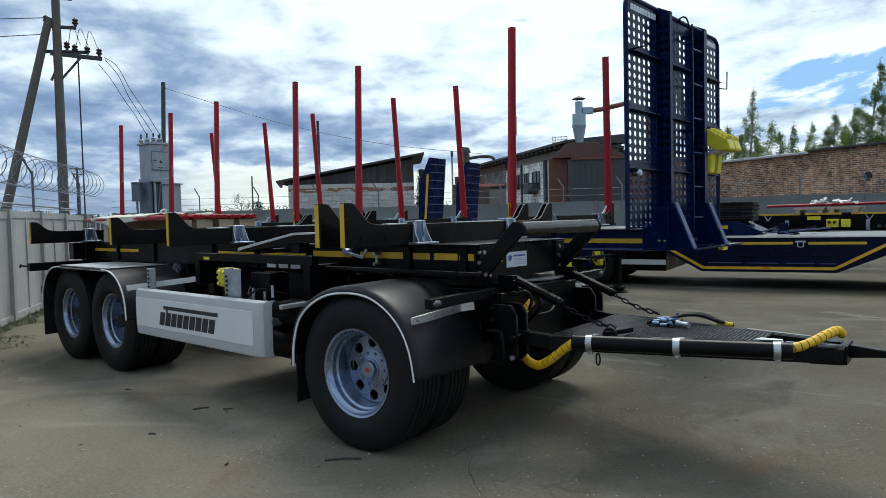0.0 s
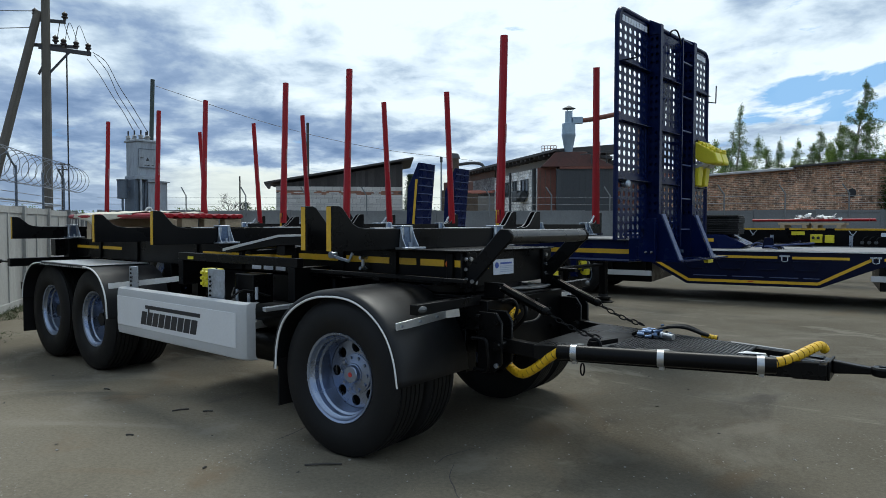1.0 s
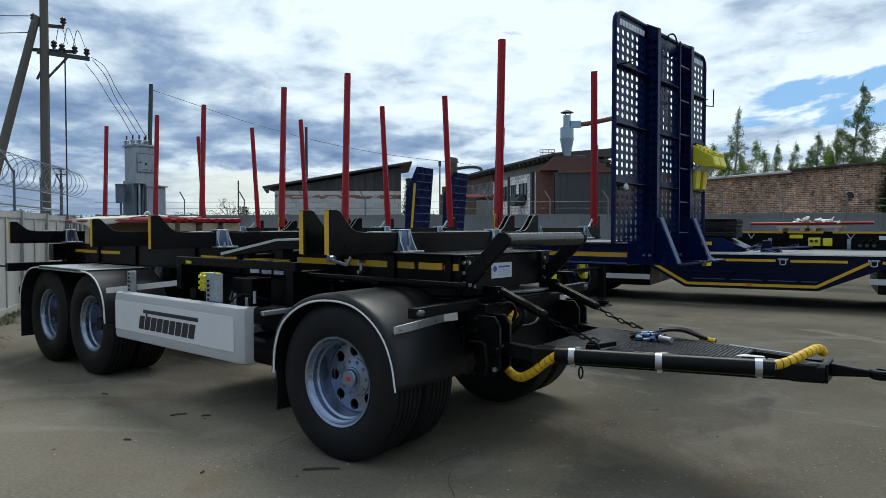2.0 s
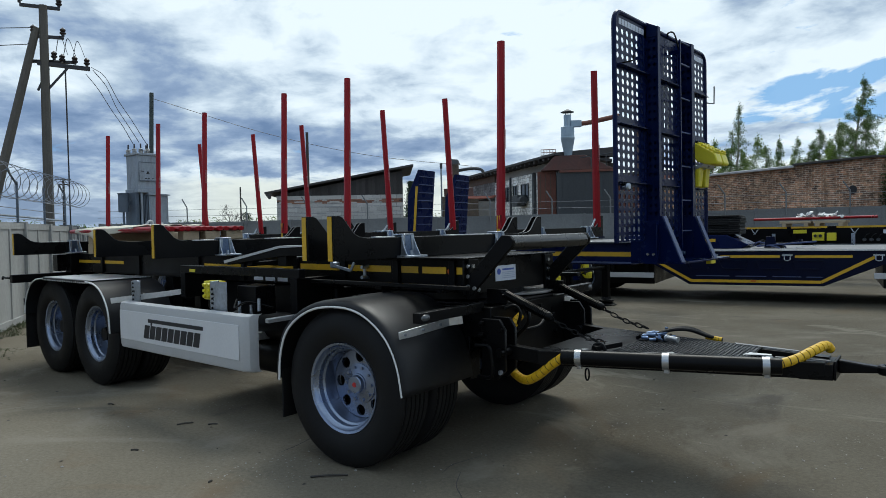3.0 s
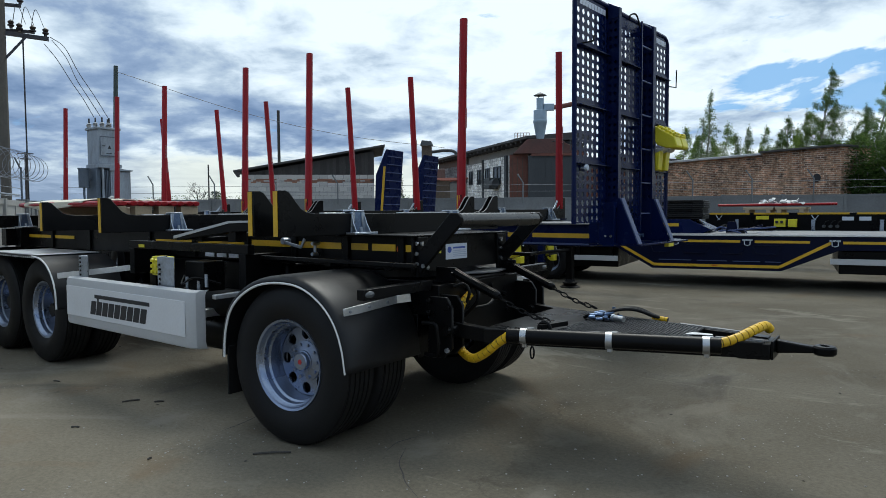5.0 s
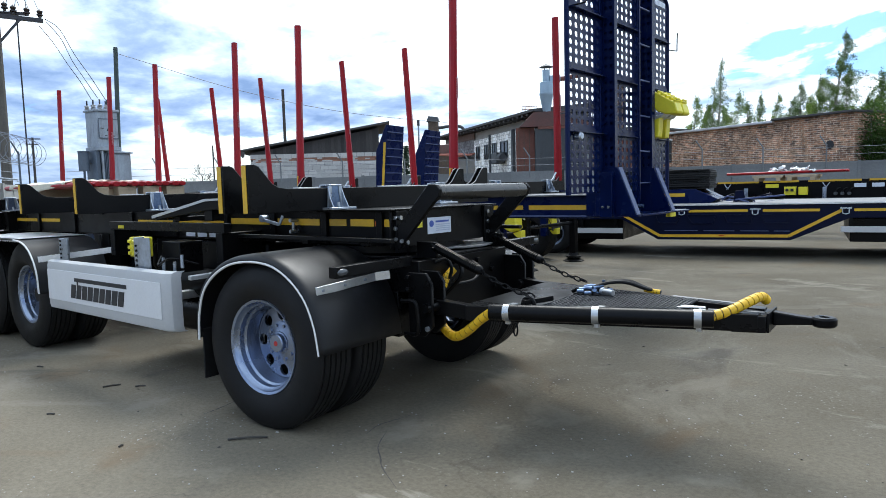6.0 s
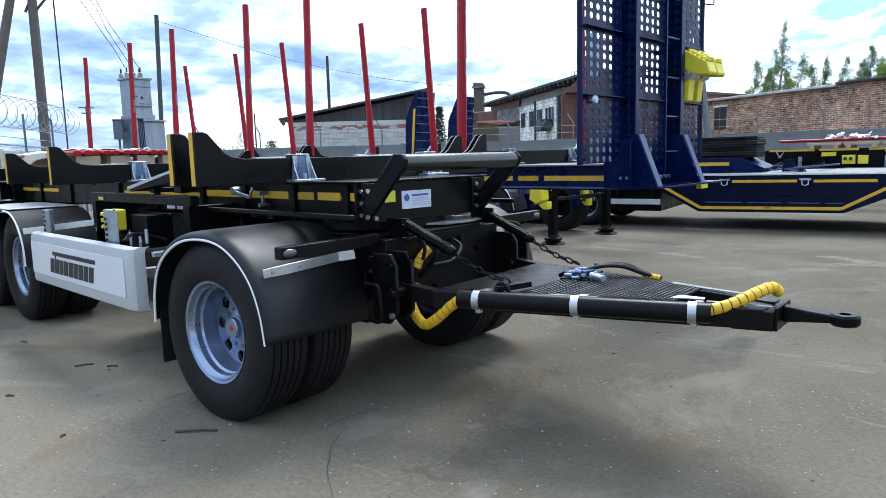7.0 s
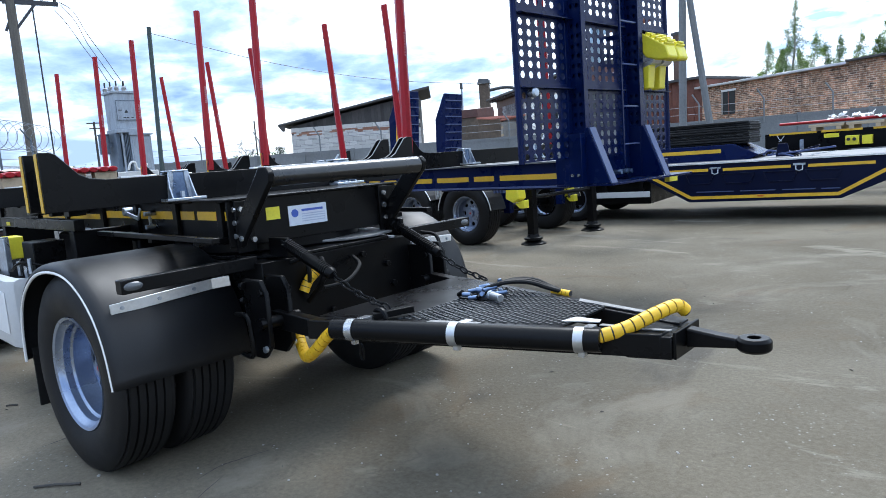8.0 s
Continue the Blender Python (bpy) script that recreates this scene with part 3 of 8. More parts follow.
def wheel(owner, u, z, v, side, xf=None, R=0.49, wide=0.27, rim=0.262, outer=True, rec=0.032):
    """A lorry wheel; v is its outer face, side -1 when that faces -y."""
    ax = (0, -side, 0)
    c = (u, v, z)
    ci = (u, v - side * rec, z)            # the rim sits a little inside the bulging tyre
    s = Shape(xf).lathe([(rim + 0.014, 0.004), (rim + 0.012, -0.006), (rim - 0.002, 0.0), (rim - 0.012, 0.022), (rim - 0.024, 0.03), (rim - 0.026, 0.062), (rim - 0.038, 0.072), (rim - 0.043, 0.145), (rim - 0.053, 0.166),
                         (rim - 0.053, 0.185), (rim - 0.025, 0.2), (rim - 0.02, wide - rec)], ci, ax, 40, closed=False)
    w = part("wheel", s, SILVER, owner)
    tread = []
    k = 5
    lo, hi = 0.035, wide - 0.035
    for i in range(k):
        a, b = lo + (hi - lo) * i / k, lo + (hi - lo) * (i + 1) / k
        tread += [(R - 0.013, a), (R, a + 0.003), (R, b - 0.009), (R - 0.013, b - 0.006)]
    prof = [(rim + 0.005, 0.012 + rec), (rim + 0.018, rec * 0.75), (rim + 0.035, rec * 0.3), (rim + 0.06, -0.008), (rim + 0.1, -0.012), (R - 0.085, -0.011), (R - 0.07, -0.006), (R - 0.045, 0.0), (R - 0.02, 0.012), (R - 0.008, 0.026)] + tread + \
           [(R - 0.008, wide - 0.026), (R - 0.045, wide), (R - 0.085, wide + 0.011), (rim + 0.06, wide + 0.008), (rim + 0.005, wide - 0.012)]
    part("tyre", Shape(xf).lathe(prof, c, ax, 56), RUBBER, w, sharp=50)
    if outer:
        s = Shape(xf)
        holed_ring(s, ci, ax, 0.125, rim - 0.051, 0.155, 0.02, 8, 0.036)
        part("disc", s.mesh("disc", weld=True), SILVER, w)
        part("backing", Shape(xf).lathe([(0.02, 0.20), (rim - 0.05, 0.203)], ci, ax, 24, closed=False), BLACK, w)
        s = Shape(xf).lathe([(0.0, 0.100), (0.050, 0.100), (0.056, 0.106), (0.058, 0.128), (0.066, 0.130), (0.068, 0.136), (0.085, 0.140), (0.128, 0.146), (0.128, 0.160)], ci, ax, 32, closed=False)
        part("hub", s, SILVER, w)
        part("hub_mark", Shape(xf).lathe([(0.0, 0.097), (0.015, 0.097), (0.016, 0.100)], ci, ax, 16, closed=False), REDCAP, w, "red hub mark")
        for i in range(10):
            a = 2 * math.pi * i / 10
            p = (u + 0.105 * math.cos(a), v - side * (0.147 + rec), z + 0.105 * math.sin(a))
            q = (p[0], v - side * (0.133 + rec), p[2])
            part("wheel_nut", Shape(xf).cyl(q, p, 0.011, n=6), SILVER, w)
    return w


# ---- the timber trailer with its drawbar ----
YN, YF, YC = 2.92, 5.28, 4.10
trailer = thing("timber_trailer", (-5.4, YC, 0), "black drawbar timber trailer with white side skirt and empty bolsters", "trailer")


def add(name, shape, mat, label="", bevel=0.004, owner=None, sharp=35):
    return part(name, shape, mat, owner or trailer, label, bevel, sharp)


def logo_bars(shape, o, du, dv, dn, height, count, gap=0.22, lean=0.12):
    """A row of plain slanted blocks in place of lettering."""
    o, du, dv, dn = Vector(o), Vector(du), Vector(dv), Vector(dn)
    step = 1.0 / count
    for i in range(count):
        a, b = i * step, (i + 1 - gap) * step
        pts = [o + du * a, o + du * b, o + du * (b + lean * step) + dv * height, o + du * (a + lean * step) + dv * height]
        shape.prism(pts, dn)


def bolster(owner, x, y0, y1, z, top, deep=0.14, posts=False, wide=0.062):
    """A cross beam with raised finger ends made of two plates; tape on the near end."""
    e = 0.045
    drop = top - z - deep

    def half(ya, s):
        return [(ya, top), (ya + s * e, top), (ya + s * (e + 0.03), top - 0.08 * drop), (ya + s * 0.165, z + deep + 0.22 * drop), (ya + s * 0.21, z + deep + 0.06 * drop), (ya + s * 0.28, z + deep)]
    prof = [(y0, z)] + half(y0, 1) + half(y1, -1)[::-1] + [(y1, z)]
    beam = add("bolster", Shape().box(x - wide / 2 + 0.013, x + wide / 2 - 0.013, y0 + 0.02, y1 - 0.02, z + 0.004, z + deep - 0.004), SATIN, owner=owner)
    for sx in (-1, 1):
        xa = x + sx * wide / 2 - (0.012 if sx > 0 else 0)
        add("side_plate", Shape().prism([(xa, y, zz) for y, zz in prof], (0.012, 0, 0)), SATIN, owner=beam, bevel=0.003)
        for ya, s in ((y0, 1), (y1, -1)):
            slope = half(ya, s)[1:]
            for (ya1, za1), (yb1, zb1) in zip(slope, slope[1:]):
                add("worn_edge", Shape().prism([(xa + 0.001, ya1, za1 + 0.0005), (xa + 0.001, yb1, zb1 + 0.0005), (xa + 0.001, yb1, zb1 + 0.0025), (xa + 0.001, ya1, za1 + 0.0025)], (0.010, 0, 0)), PALE_EDGE, owner=beam, bevel=0)
    for ya, yb in ((y0, y0 + 0.012), (y1 - 0.012, y1)):
        add("end_plate", Shape().box(x - wide / 2 + 0.0125, x + wide / 2 - 0.0125, ya, yb, z + 0.001, top - 0.001), SATIN, owner=beam, bevel=0.002)
    add("reflective_tape", Shape().box(x - wide / 2 + 0.003, x + wide / 2 - 0.018, y0 - 0.003, y0 - 0.0005, z + 0.003, top - 0.004), TAPE, "yellow reflective strip", 0, owner=beam)
    return beam


def clamp(owner, x, y, z, top, wide=0.062):
    """A zinc-plated clamp that holds a bolster down."""
    hw = wide / 2
    base = add("clamp", Shape().box(x - hw - 0.085, x - hw - 0.002, y - 0.105, y + 0.105, z + 0.001, z + 0.016).box(x + hw + 0.002, x + hw + 0.095, y - 0.105, y + 0.105, z + 0.001, z + 0.016), ZINC, "zinc-plated bolster clamp", 0.003, owner)
    for sx in (-1, 1):
        xa = x + sx * (hw + 0.004)
        s = Shape()
        for dy in (-1, 1):
            # bent side flange and its foot
            s.prism([(xa, y + dy * 0.068, z + 0.0165), (xa, y + dy * 0.044, z + 0.0165), (xa, y + dy * 0.030, top - 0.02), (xa, y + dy * 0.030, top + 0.012), (xa, y + dy * 0.056, top + 0.012), (xa, y + dy * 0.060, top - 0.01)], (sx * 0.012, 0, 0))
            s.prism([(xa + sx * 0.012, y + dy * 0.068, z + 0.0165), (xa + sx * 0.062, y + dy * 0.068, z + 0.0165), (xa + sx * 0.03, y + dy * 0.066, z + 0.075), (xa + sx * 0.012, y + dy * 0.060, top - 0.01)], (0, -dy * 0.008, 0))
        add("upright", s, ZINC, "", 0.002, base)
        # bluish tone paints in the reflection between the flanges
        add("web", Shape().prism([(xa, y - 0.043, z + 0.0165), (xa, y + 0.043, z + 0.0165), (xa, y + 0.0295, top + 0.012), (xa, y - 0.0295, top + 0.012)], (sx * 0.005, 0, 0)), BLUE_STEEL, "", 0.001, base)
        add("bolt", Shape().cyl((xa + sx * 0.035, y, z + 0.0165), (xa + sx * 0.035, y, z + 0.05), 0.012, n=8), ZINC, "", 0, base)
    add("strap", Shape().box(x - hw - 0.016, x + hw + 0.016, y - 0.056, y + 0.056, top + 0.0125, top + 0.022), ZINC, "", 0.004, base)
    return base


# frame
for ya in (3.6, 4.5):
    rail = add("frame_rail", Shape().box(-8.62, -2.46, ya, ya + 0.12, 1.04, 1.258), BLACK)
    for x in (-2.56, -3.07, -3.62, -4.2, -4.95, -5.7, -6.9, -7.8):
        yo = ya - 0.022 if ya < 4 else ya + 0.12
        add("rib", Shape().box(x - 0.025, x + 0.025, yo, yo + 0.022, 1.042, 1.25), BLACK, "", 0.003, rail)
    if ya < 4:
        for a, b in ((-2.53, -2.48), (-2.83, -2.62), (-3.03, -2.87), (-3.58, -3.13), (-4.15, -3.68), (-4.9, -4.25), (-5.6, -5.0), (-7.75, -7.28), (-8.5, -7.85)):
            z0 = 1.160 if a > -4.2 else 1.148
            add("reflective_tape", Shape().box(a, b, ya - 0.004, ya - 0.001, z0, z0 + (0.045 if a > -4.2 else 0.034)), TAPE, "yellow reflective strip", 0, rail)
        add("marker_lamp", Shape().lathe([(0, 0.018), (0.018, 0.016), (0.025, 0.01), (0.027, 0.0)], (-2.575, ya - 0.004, 1.178), (0, -1, 0), 16, closed=False), ORANGE, "orange side marker lamp", 0, rail)
for x in (-8.5, -7.1, -5.9, -4.6, -3.6):
    add("cross_member", Shape().box(x - 0.05, x + 0.05, 3.72, 4.5, 1.06, 1.24), BLACK)
add("deck_plate", Shape().box(-3.55, -2.43, 3.555, 4.665, 1.2585, 1.2685), SATIN, "", 0.003)
front = add("front_plate", Shape().box(-2.459, -2.447, 3.565, 4.655, 1.03, 1.258), SATIN)
for y in (3.645, 4.555):
    add("corner_post", Shape().box(-2.446, -2.425, y - 0.05, y + 0.05, 1.0, 1.256), BLACK, "", 0.004, front)
    for z in (1.075, 1.145, 1.215):
        add("bolt", Shape().cyl((-2.425, y - 0.02, z), (-2.411, y - 0.02, z), 0.014, n=8), BRIGHT, "", 0, front)
    add("bolt", Shape().cyl((-2.425, y + 0.035, 1.06), (-2.411, y + 0.035, 1.06), 0.014, n=8), BRIGHT, "", 0, front)
add("sign_plate", Shape().box(-2.447, -2.443, 3.905, 4.145, 1.095, 1.2), STICKER, "white maker's sticker with a blue emblem", 0.001, front)
add("emblem", Shape().lathe([(0, 0.002), (0.021, 0.002), (0.021, 0)], (-2.4428, 3.943, 1.160), (1, 0, 0), 20, closed=False), STICKER_BLUE, "", 0, front)
s = Shape()
s.box(-2.443, -2.4415, 3.985, 4.12, 1.166, 1.178)
add("print_bar", s, STICKER_BLUE, "", 0, front)
for z in (1.114, 1.127, 1.140, 1.152):
    add("print_bar", Shape().box(-2.443, -2.4415, 3.985, 4.13, z - 0.0025, z + 0.0025), STICKER_FAINT, "", 0, front)
add("yellow_plate", Shape().box(-2.447, -2.443, 3.775, 3.855, 1.142, 1.206), YELLOW, "plain yellow plate", 0.001, front)
# bumper tube in front of the frame
for y in (3.6, 4.555):
    add("tube_bracket", Shape().prism([(-2.455, y, 1.03), (-2.405, y, 1.03), (-2.385, y, 1.06), (-2.145, y, 1.295), (-2.095, y, 1.34), (-2.09, y, 1.38), (-2.115, y, 1.408), (-2.175, y, 1.41), (-2.455, y, 1.13)], (0, 0.03, 0)), SATIN, "", 0.005)
for z in (1.085, 1.15, 1.215):
    add("bracket_bolt", Shape().cyl((-2.435, 3.5995, z), (-2.435, 3.588, z), 0.013, n=8), BRIGHT, "", 0)
add("bracket_bolt", Shape().cyl((-2.385, 3.5995, 1.075), (-2.385, 3.588, 1.075), 0.013, n=8), BRIGHT, "", 0)
add("front_tube", Shape().cyl((-2.14, 3.6305, 1.362), (-2.14, 4.5545, 1.362), 0.046, n=28), GLOSS, "round black tube across the front", 0.003)
# bolsters
for x, top in ((-2.97, 1.55), (-3.22, 1.552), (-5.22, 1.545), (-6.35, 1.525), (-8.54, 1.512)):
    z = 1.268 if x > -4 else 1.262
    bolster(trailer, x, YN, YF, z, top)
    add("saddle", Shape().box(x - 0.09, x + 0.09, 3.58, 4.64, 1.2275 if x < -4 else 1.2488, z - 0.0005), BLACK)
    if x in (-2.97, -5.22, -8.54):
        for y in (3.565, 4.64):
            clamp(trailer, x, y, z, z + 0.14)
        for ya, yb in ((3.28, 3.46), (4.02, 4.56)):
            add("wear_strip", Shape().box(x - 0.024, x + 0.024, ya, yb, z + 0.1405, z + 0.148), ALU, "bare metal wear strip", 0.001)
for y in (3.42, 4.78):
    bar = add("subframe_edge", Shape().box(-3.86, -2.30, y - 0.02, y + 0.02, 1.078, 1.104), SATIN, "", 0.004)
    for x in (-3.75, -3.1, -2.55):
        add("bar_bracket", Shape().box(x - 0.03, x + 0.03, min(y + 0.02, 4.621), max(y - 0.02, 3.599), 1.05, 1.077), BLACK, "", 0.003, bar)
# guide ramps between the bolsters
for y in (3.36, 4.84):
    s = Shape()
    s.prism([(-4.72, y - 0.07, 1.23), (-4.0, y - 0.07, 1.345), (-3.3, y - 0.07, 1.352), (-3.3, y - 0.07, 1.30), (-4.0, y - 0.07, 1.275), (-4.72, y - 0.07, 1.20)], (0, 0.14, 0))
    ramp = add("guide_ramp", s, BLACK)
    add("wear_plate", Shape().prism([(-4.76, y - 0.074, 1.236), (-4.0, y - 0.074, 1.3575), (-3.7, y - 0.074, 1.3605), (-3.7, y - 0.074, 1.350), (-4.0, y - 0.074, 1.340), (-4.76, y - 0.074, 1.212)], (0, 0.148, 0)), PANEL, "bare pale wear plate", 0, ramp)
    add("ramp_foot", Shape().box(-4.05, -3.95, y - 0.05, y + 0.05, 1.2, 1.29), BLACK, "", 0.003, ramp)
    add("outrigger", Shape().box(-4.55, -4.47, min(y, 3.6) if y < 4 else 4.62, 3.6 if y < 4 else y, 1.19, 1.225), BLACK, "", 0.003, ramp)
# latch gear under the front bolsters
latch = add("bolster_latch", Shape().cyl((-3.70, 3.54, 1.205), (-3.70, 3.6, 1.205), 0.026, n=16), ZINC, "zinc-plated locking latch")
add("lever", Shape().slab((-3.70, 3.55, 1.2), (-3.50, 3.55, 1.165), 0.01, 0.022), ZINC, "", 0.002, latch)
add("lever", Shape().slab((-3.50, 3.55, 1.165), (-3.46, 3.55, 1.225), 0.01, 0.022), ZINC, "", 0.002, latch)
add("pin", Shape().cyl((-3.36, 3.53, 1.12), (-3.36, 3.6, 1.12), 0.013, n=12), ZINC, "", 0, latch)
add("pin", Shape().cyl((-3.36, 3.53, 1.195), (-3.36, 3.6, 1.195), 0.013, n=12), ZINC, "", 0, latch)
add("link", Shape().slab((-3.36, 3.56, 1.12), (-3.36, 3.56, 1.195), 0.01, 0.022, (1, 0, 0)), ZINC, "", 0, latch)
# side gear between the axles
add("side_beam", Shape().box(-5.45, -3.75, 3.27, 3.33, 1.118, 1.185), SATIN)
add("hanger", Shape().box(-3.86, -3.78, 3.27, 3.6, 0.62, 1.117), BLACK)
add("hanger", Shape().box(-5.45, -5.37, 3.27, 3.6, 0.9, 1.117), BLACK)
# dark volumes added under the frame so less light shows through from behind
add("inner_tank", Shape().box(-5.35, -3.75, 3.62, 4.55, 0.42, 1.03), BLACK, "", 0.02)
for y in (3.45, 4.75):
    add("air_reservoir", Shape().lathe([(0.0, 0.0), (0.09, 0.012), (0.13, 0.05), (0.135, 0.09), (0.135, 1.11), (0.13, 1.15), (0.09, 1.188), (0.0, 1.2)], (-5.2, y, 0.47), (1, 0, 0), 24, closed=False), BLACK, "black drum filling the dark under the frame", 0)
add("control_box", Shape().box(-4.32, -4.08, 3.12, 3.3, 0.84, 1.06), BLACK, "", 0.006)
add("air_tank", Shape().cyl((-4.75, 3.42, 0.72), (-3.95, 3.42, 0.72), 0.11, n=24), BLACK, "", 0.01)
for x0 in (-4.8, -4.63, -4.46):
    add("small_label", Shape().box(x0, x0 + 0.13, 3.595, 3.599, 1.052, 1.084), STICKER, "", 0)
add("small_label", Shape().box(-5.28, -5.19, 3.264, 3.2685, 1.13, 1.155), YELLOW, "", 0)
valve = add("valve_block", Shape().box(-4.77, -4.60, 3.1, 3.2, 0.93, 1.08), YELLOW, "yellow valve block", 0.008)
for i in range(3):
    for j in range(2):
        add("fitting", Shape().cyl((-4.735 + 0.06 * j, 3.1, 0.96 + 0.045 * i), (-4.735 + 0.06 * j, 3.075, 0.96 + 0.045 * i), 0.014, n=10), YELLOW, "", 0, valve)
for x0, x1, zt in ((-5.86, -5.70, 1.05), (-4.54, -4.31, 1.09)):
    s = Shape()
    s.box(x0, x1, 3.02, 3.028, 0.86, zt)
    s.box(x0, x0 + 0.008, 3.028, 3.1, 0.86, zt)
    bracket = add("skirt_bracket", s, ZINC, "perforated zinc bracket", 0.002)
    for i in range(5):
        add("bolt", Shape().cyl((x0 + 0.035, 3.02, 0.885 + 0.036 * i), (x0 + 0.035, 3.012, 0.885 + 0.036 * i), 0.009, n=8), BLACK, "", 0, bracket)
for i, (x, z) in enumerate(((-4.2, 0.9), (-4.05, 0.88), (-3.95, 0.93))):
    add("drain_cock", Shape().cyl((x, 3.06, z - 0.04), (x, 3.06, z + 0.05), 0.012, n=8), ZINC, "", 0)
add("cable", Shape().tube(curve_points([(-4.3, 3.1, 0.95), (-4.2, 3.02, 0.9), (-4.08, 3.05, 0.95), (-3.98, 3.2, 0.9)]), 0.008, 6), BLACK, "", 0)
# skirt
ys = YN
prof = [(ys + 0.035, 0.458), (ys + 0.008, 0.470), (ys, 0.50), (ys, 0.83), (ys + 0.008, 0.862), (ys + 0.035, 0.874)]
sk = Shape()
ring = []
for x, k in ((-5.875, 0.0), (-3.985, 0.0), (-3.945, 0.010), (-3.918, 0.032), (-3.908, 0.07)):
    ring.append([(x, y + k, z) for y, z in prof])
n = len(prof)
verts = [p for r in ring for p in r] + [(p[0], p[1] + 0.03, p[2]) for r in ring for p in r]
m = len(ring) * n
faces = [(i * n + j, (i + 1) * n + j, (i + 1) * n + j + 1, i * n + j + 1) for i in range(len(ring) - 1) for j in range(n - 1)]
faces += [tuple(a + m for a in f[::-1]) for f in faces]
edge = [j for j in range(n)] + [i * n + n - 1 for i in range(1, len(ring))] + [(len(ring) - 1) * n + j for j in range(n - 2, -1, -1)] + [i * n for i in range(len(ring) - 2, 0, -1)]
faces += [(edge[i], edge[(i + 1) % len(edge)], edge[(i + 1) % len(edge)] + m, edge[i] + m) for i in range(len(edge))]
sk.add(verts, faces)
skirt = add("side_skirt", sk, PANEL, "pale grey aluminium side skirt", 0)
add("skirt_face", Shape().box(-5.872, -4.0, ys - 0.006, ys - 0.001, 0.545, 0.80), PANEL_FACE, "white printed face", 0.002, skirt)
lg = Shape()
lg.box(-5.345, -4.475, ys - 0.009, ys - 0.0065, 0.722, 0.752)
logo_bars(lg, (-5.43, ys - 0.0065, 0.585), (0.905, 0, 0), (0, 0, 1), (0, -0.0025, 0), 0.112, 9, 0.16, 0.3)
lg.box(-5.30, -5.275, ys - 0.009, ys - 0.0065, 0.697, 0.722)
add("logo", lg, INK, "dark maker's mark drawn as plain bars", 0, skirt)
# unseen far skirt, added to keep light from under the frame
unseen_skirt = add("side_skirt", Shape().box(-5.875, -3.85, YF - 0.03, YF, 0.458, 0.874), PANEL, "pale grey aluminium side skirt", 0.012)
for x in (-5.5, -4.3):
    add("skirt_arm", Shape().box(x - 0.04, x + 0.04, 4.62, YF - 0.031, 0.62, 0.68), ALU, "", 0.003, unseen_skirt)
for x in (-5.5, -4.3):
    add("skirt_arm", Shape().box(x - 0.04, x + 0.04, ys + 0.036, 3.6, 0.62, 0.68), ALU, "", 0.003, skirt)
add("stay", Shape().slab((-3.82, 3.03, 0.83), (-3.7, 3.6, 0.86), 0.05, 0.03), ALU, "bare aluminium stay", 0.003)

# rear axles
for side, v, vi in ((-1, YN + 0.085, 1), (1, YF - 0.085, -1)):
    for u in (-6.65, -7.71):
        wheel(trailer, u, 0.502, v, side, R=0.502)
        wheel(trailer, u, 0.502, v + vi * 0.31, side, R=0.502, outer=False)
for u in (-6.65, -7.71):
    add("axle", Shape().cyl((u, 3.1, 0.49), (u, 5.1, 0.49), 0.065, n=16), BLACK, "", 0)
    for y in (3.66, 4.56):
        add("spring_hanger", Shape().box(u + 0.28, u + 0.42, y - 0.05, y + 0.05, 0.45, 1.04), BLACK)
        add("trailing_arm", Shape().slab((u + 0.35, y, 0.55), (u - 0.3, y, 0.5), 0.09, 0.06), BLACK)
        add("air_bag", Shape().lathe([(0.02, 0.0), (0.1, 0.0), (0.13, 0.05), (0.125, 0.14), (0.135, 0.22), (0.1, 0.3), (0.02, 0.3)], (u - 0.3, y, 0.56), (0, 0, 1), 20), RUBBER, "", 0)
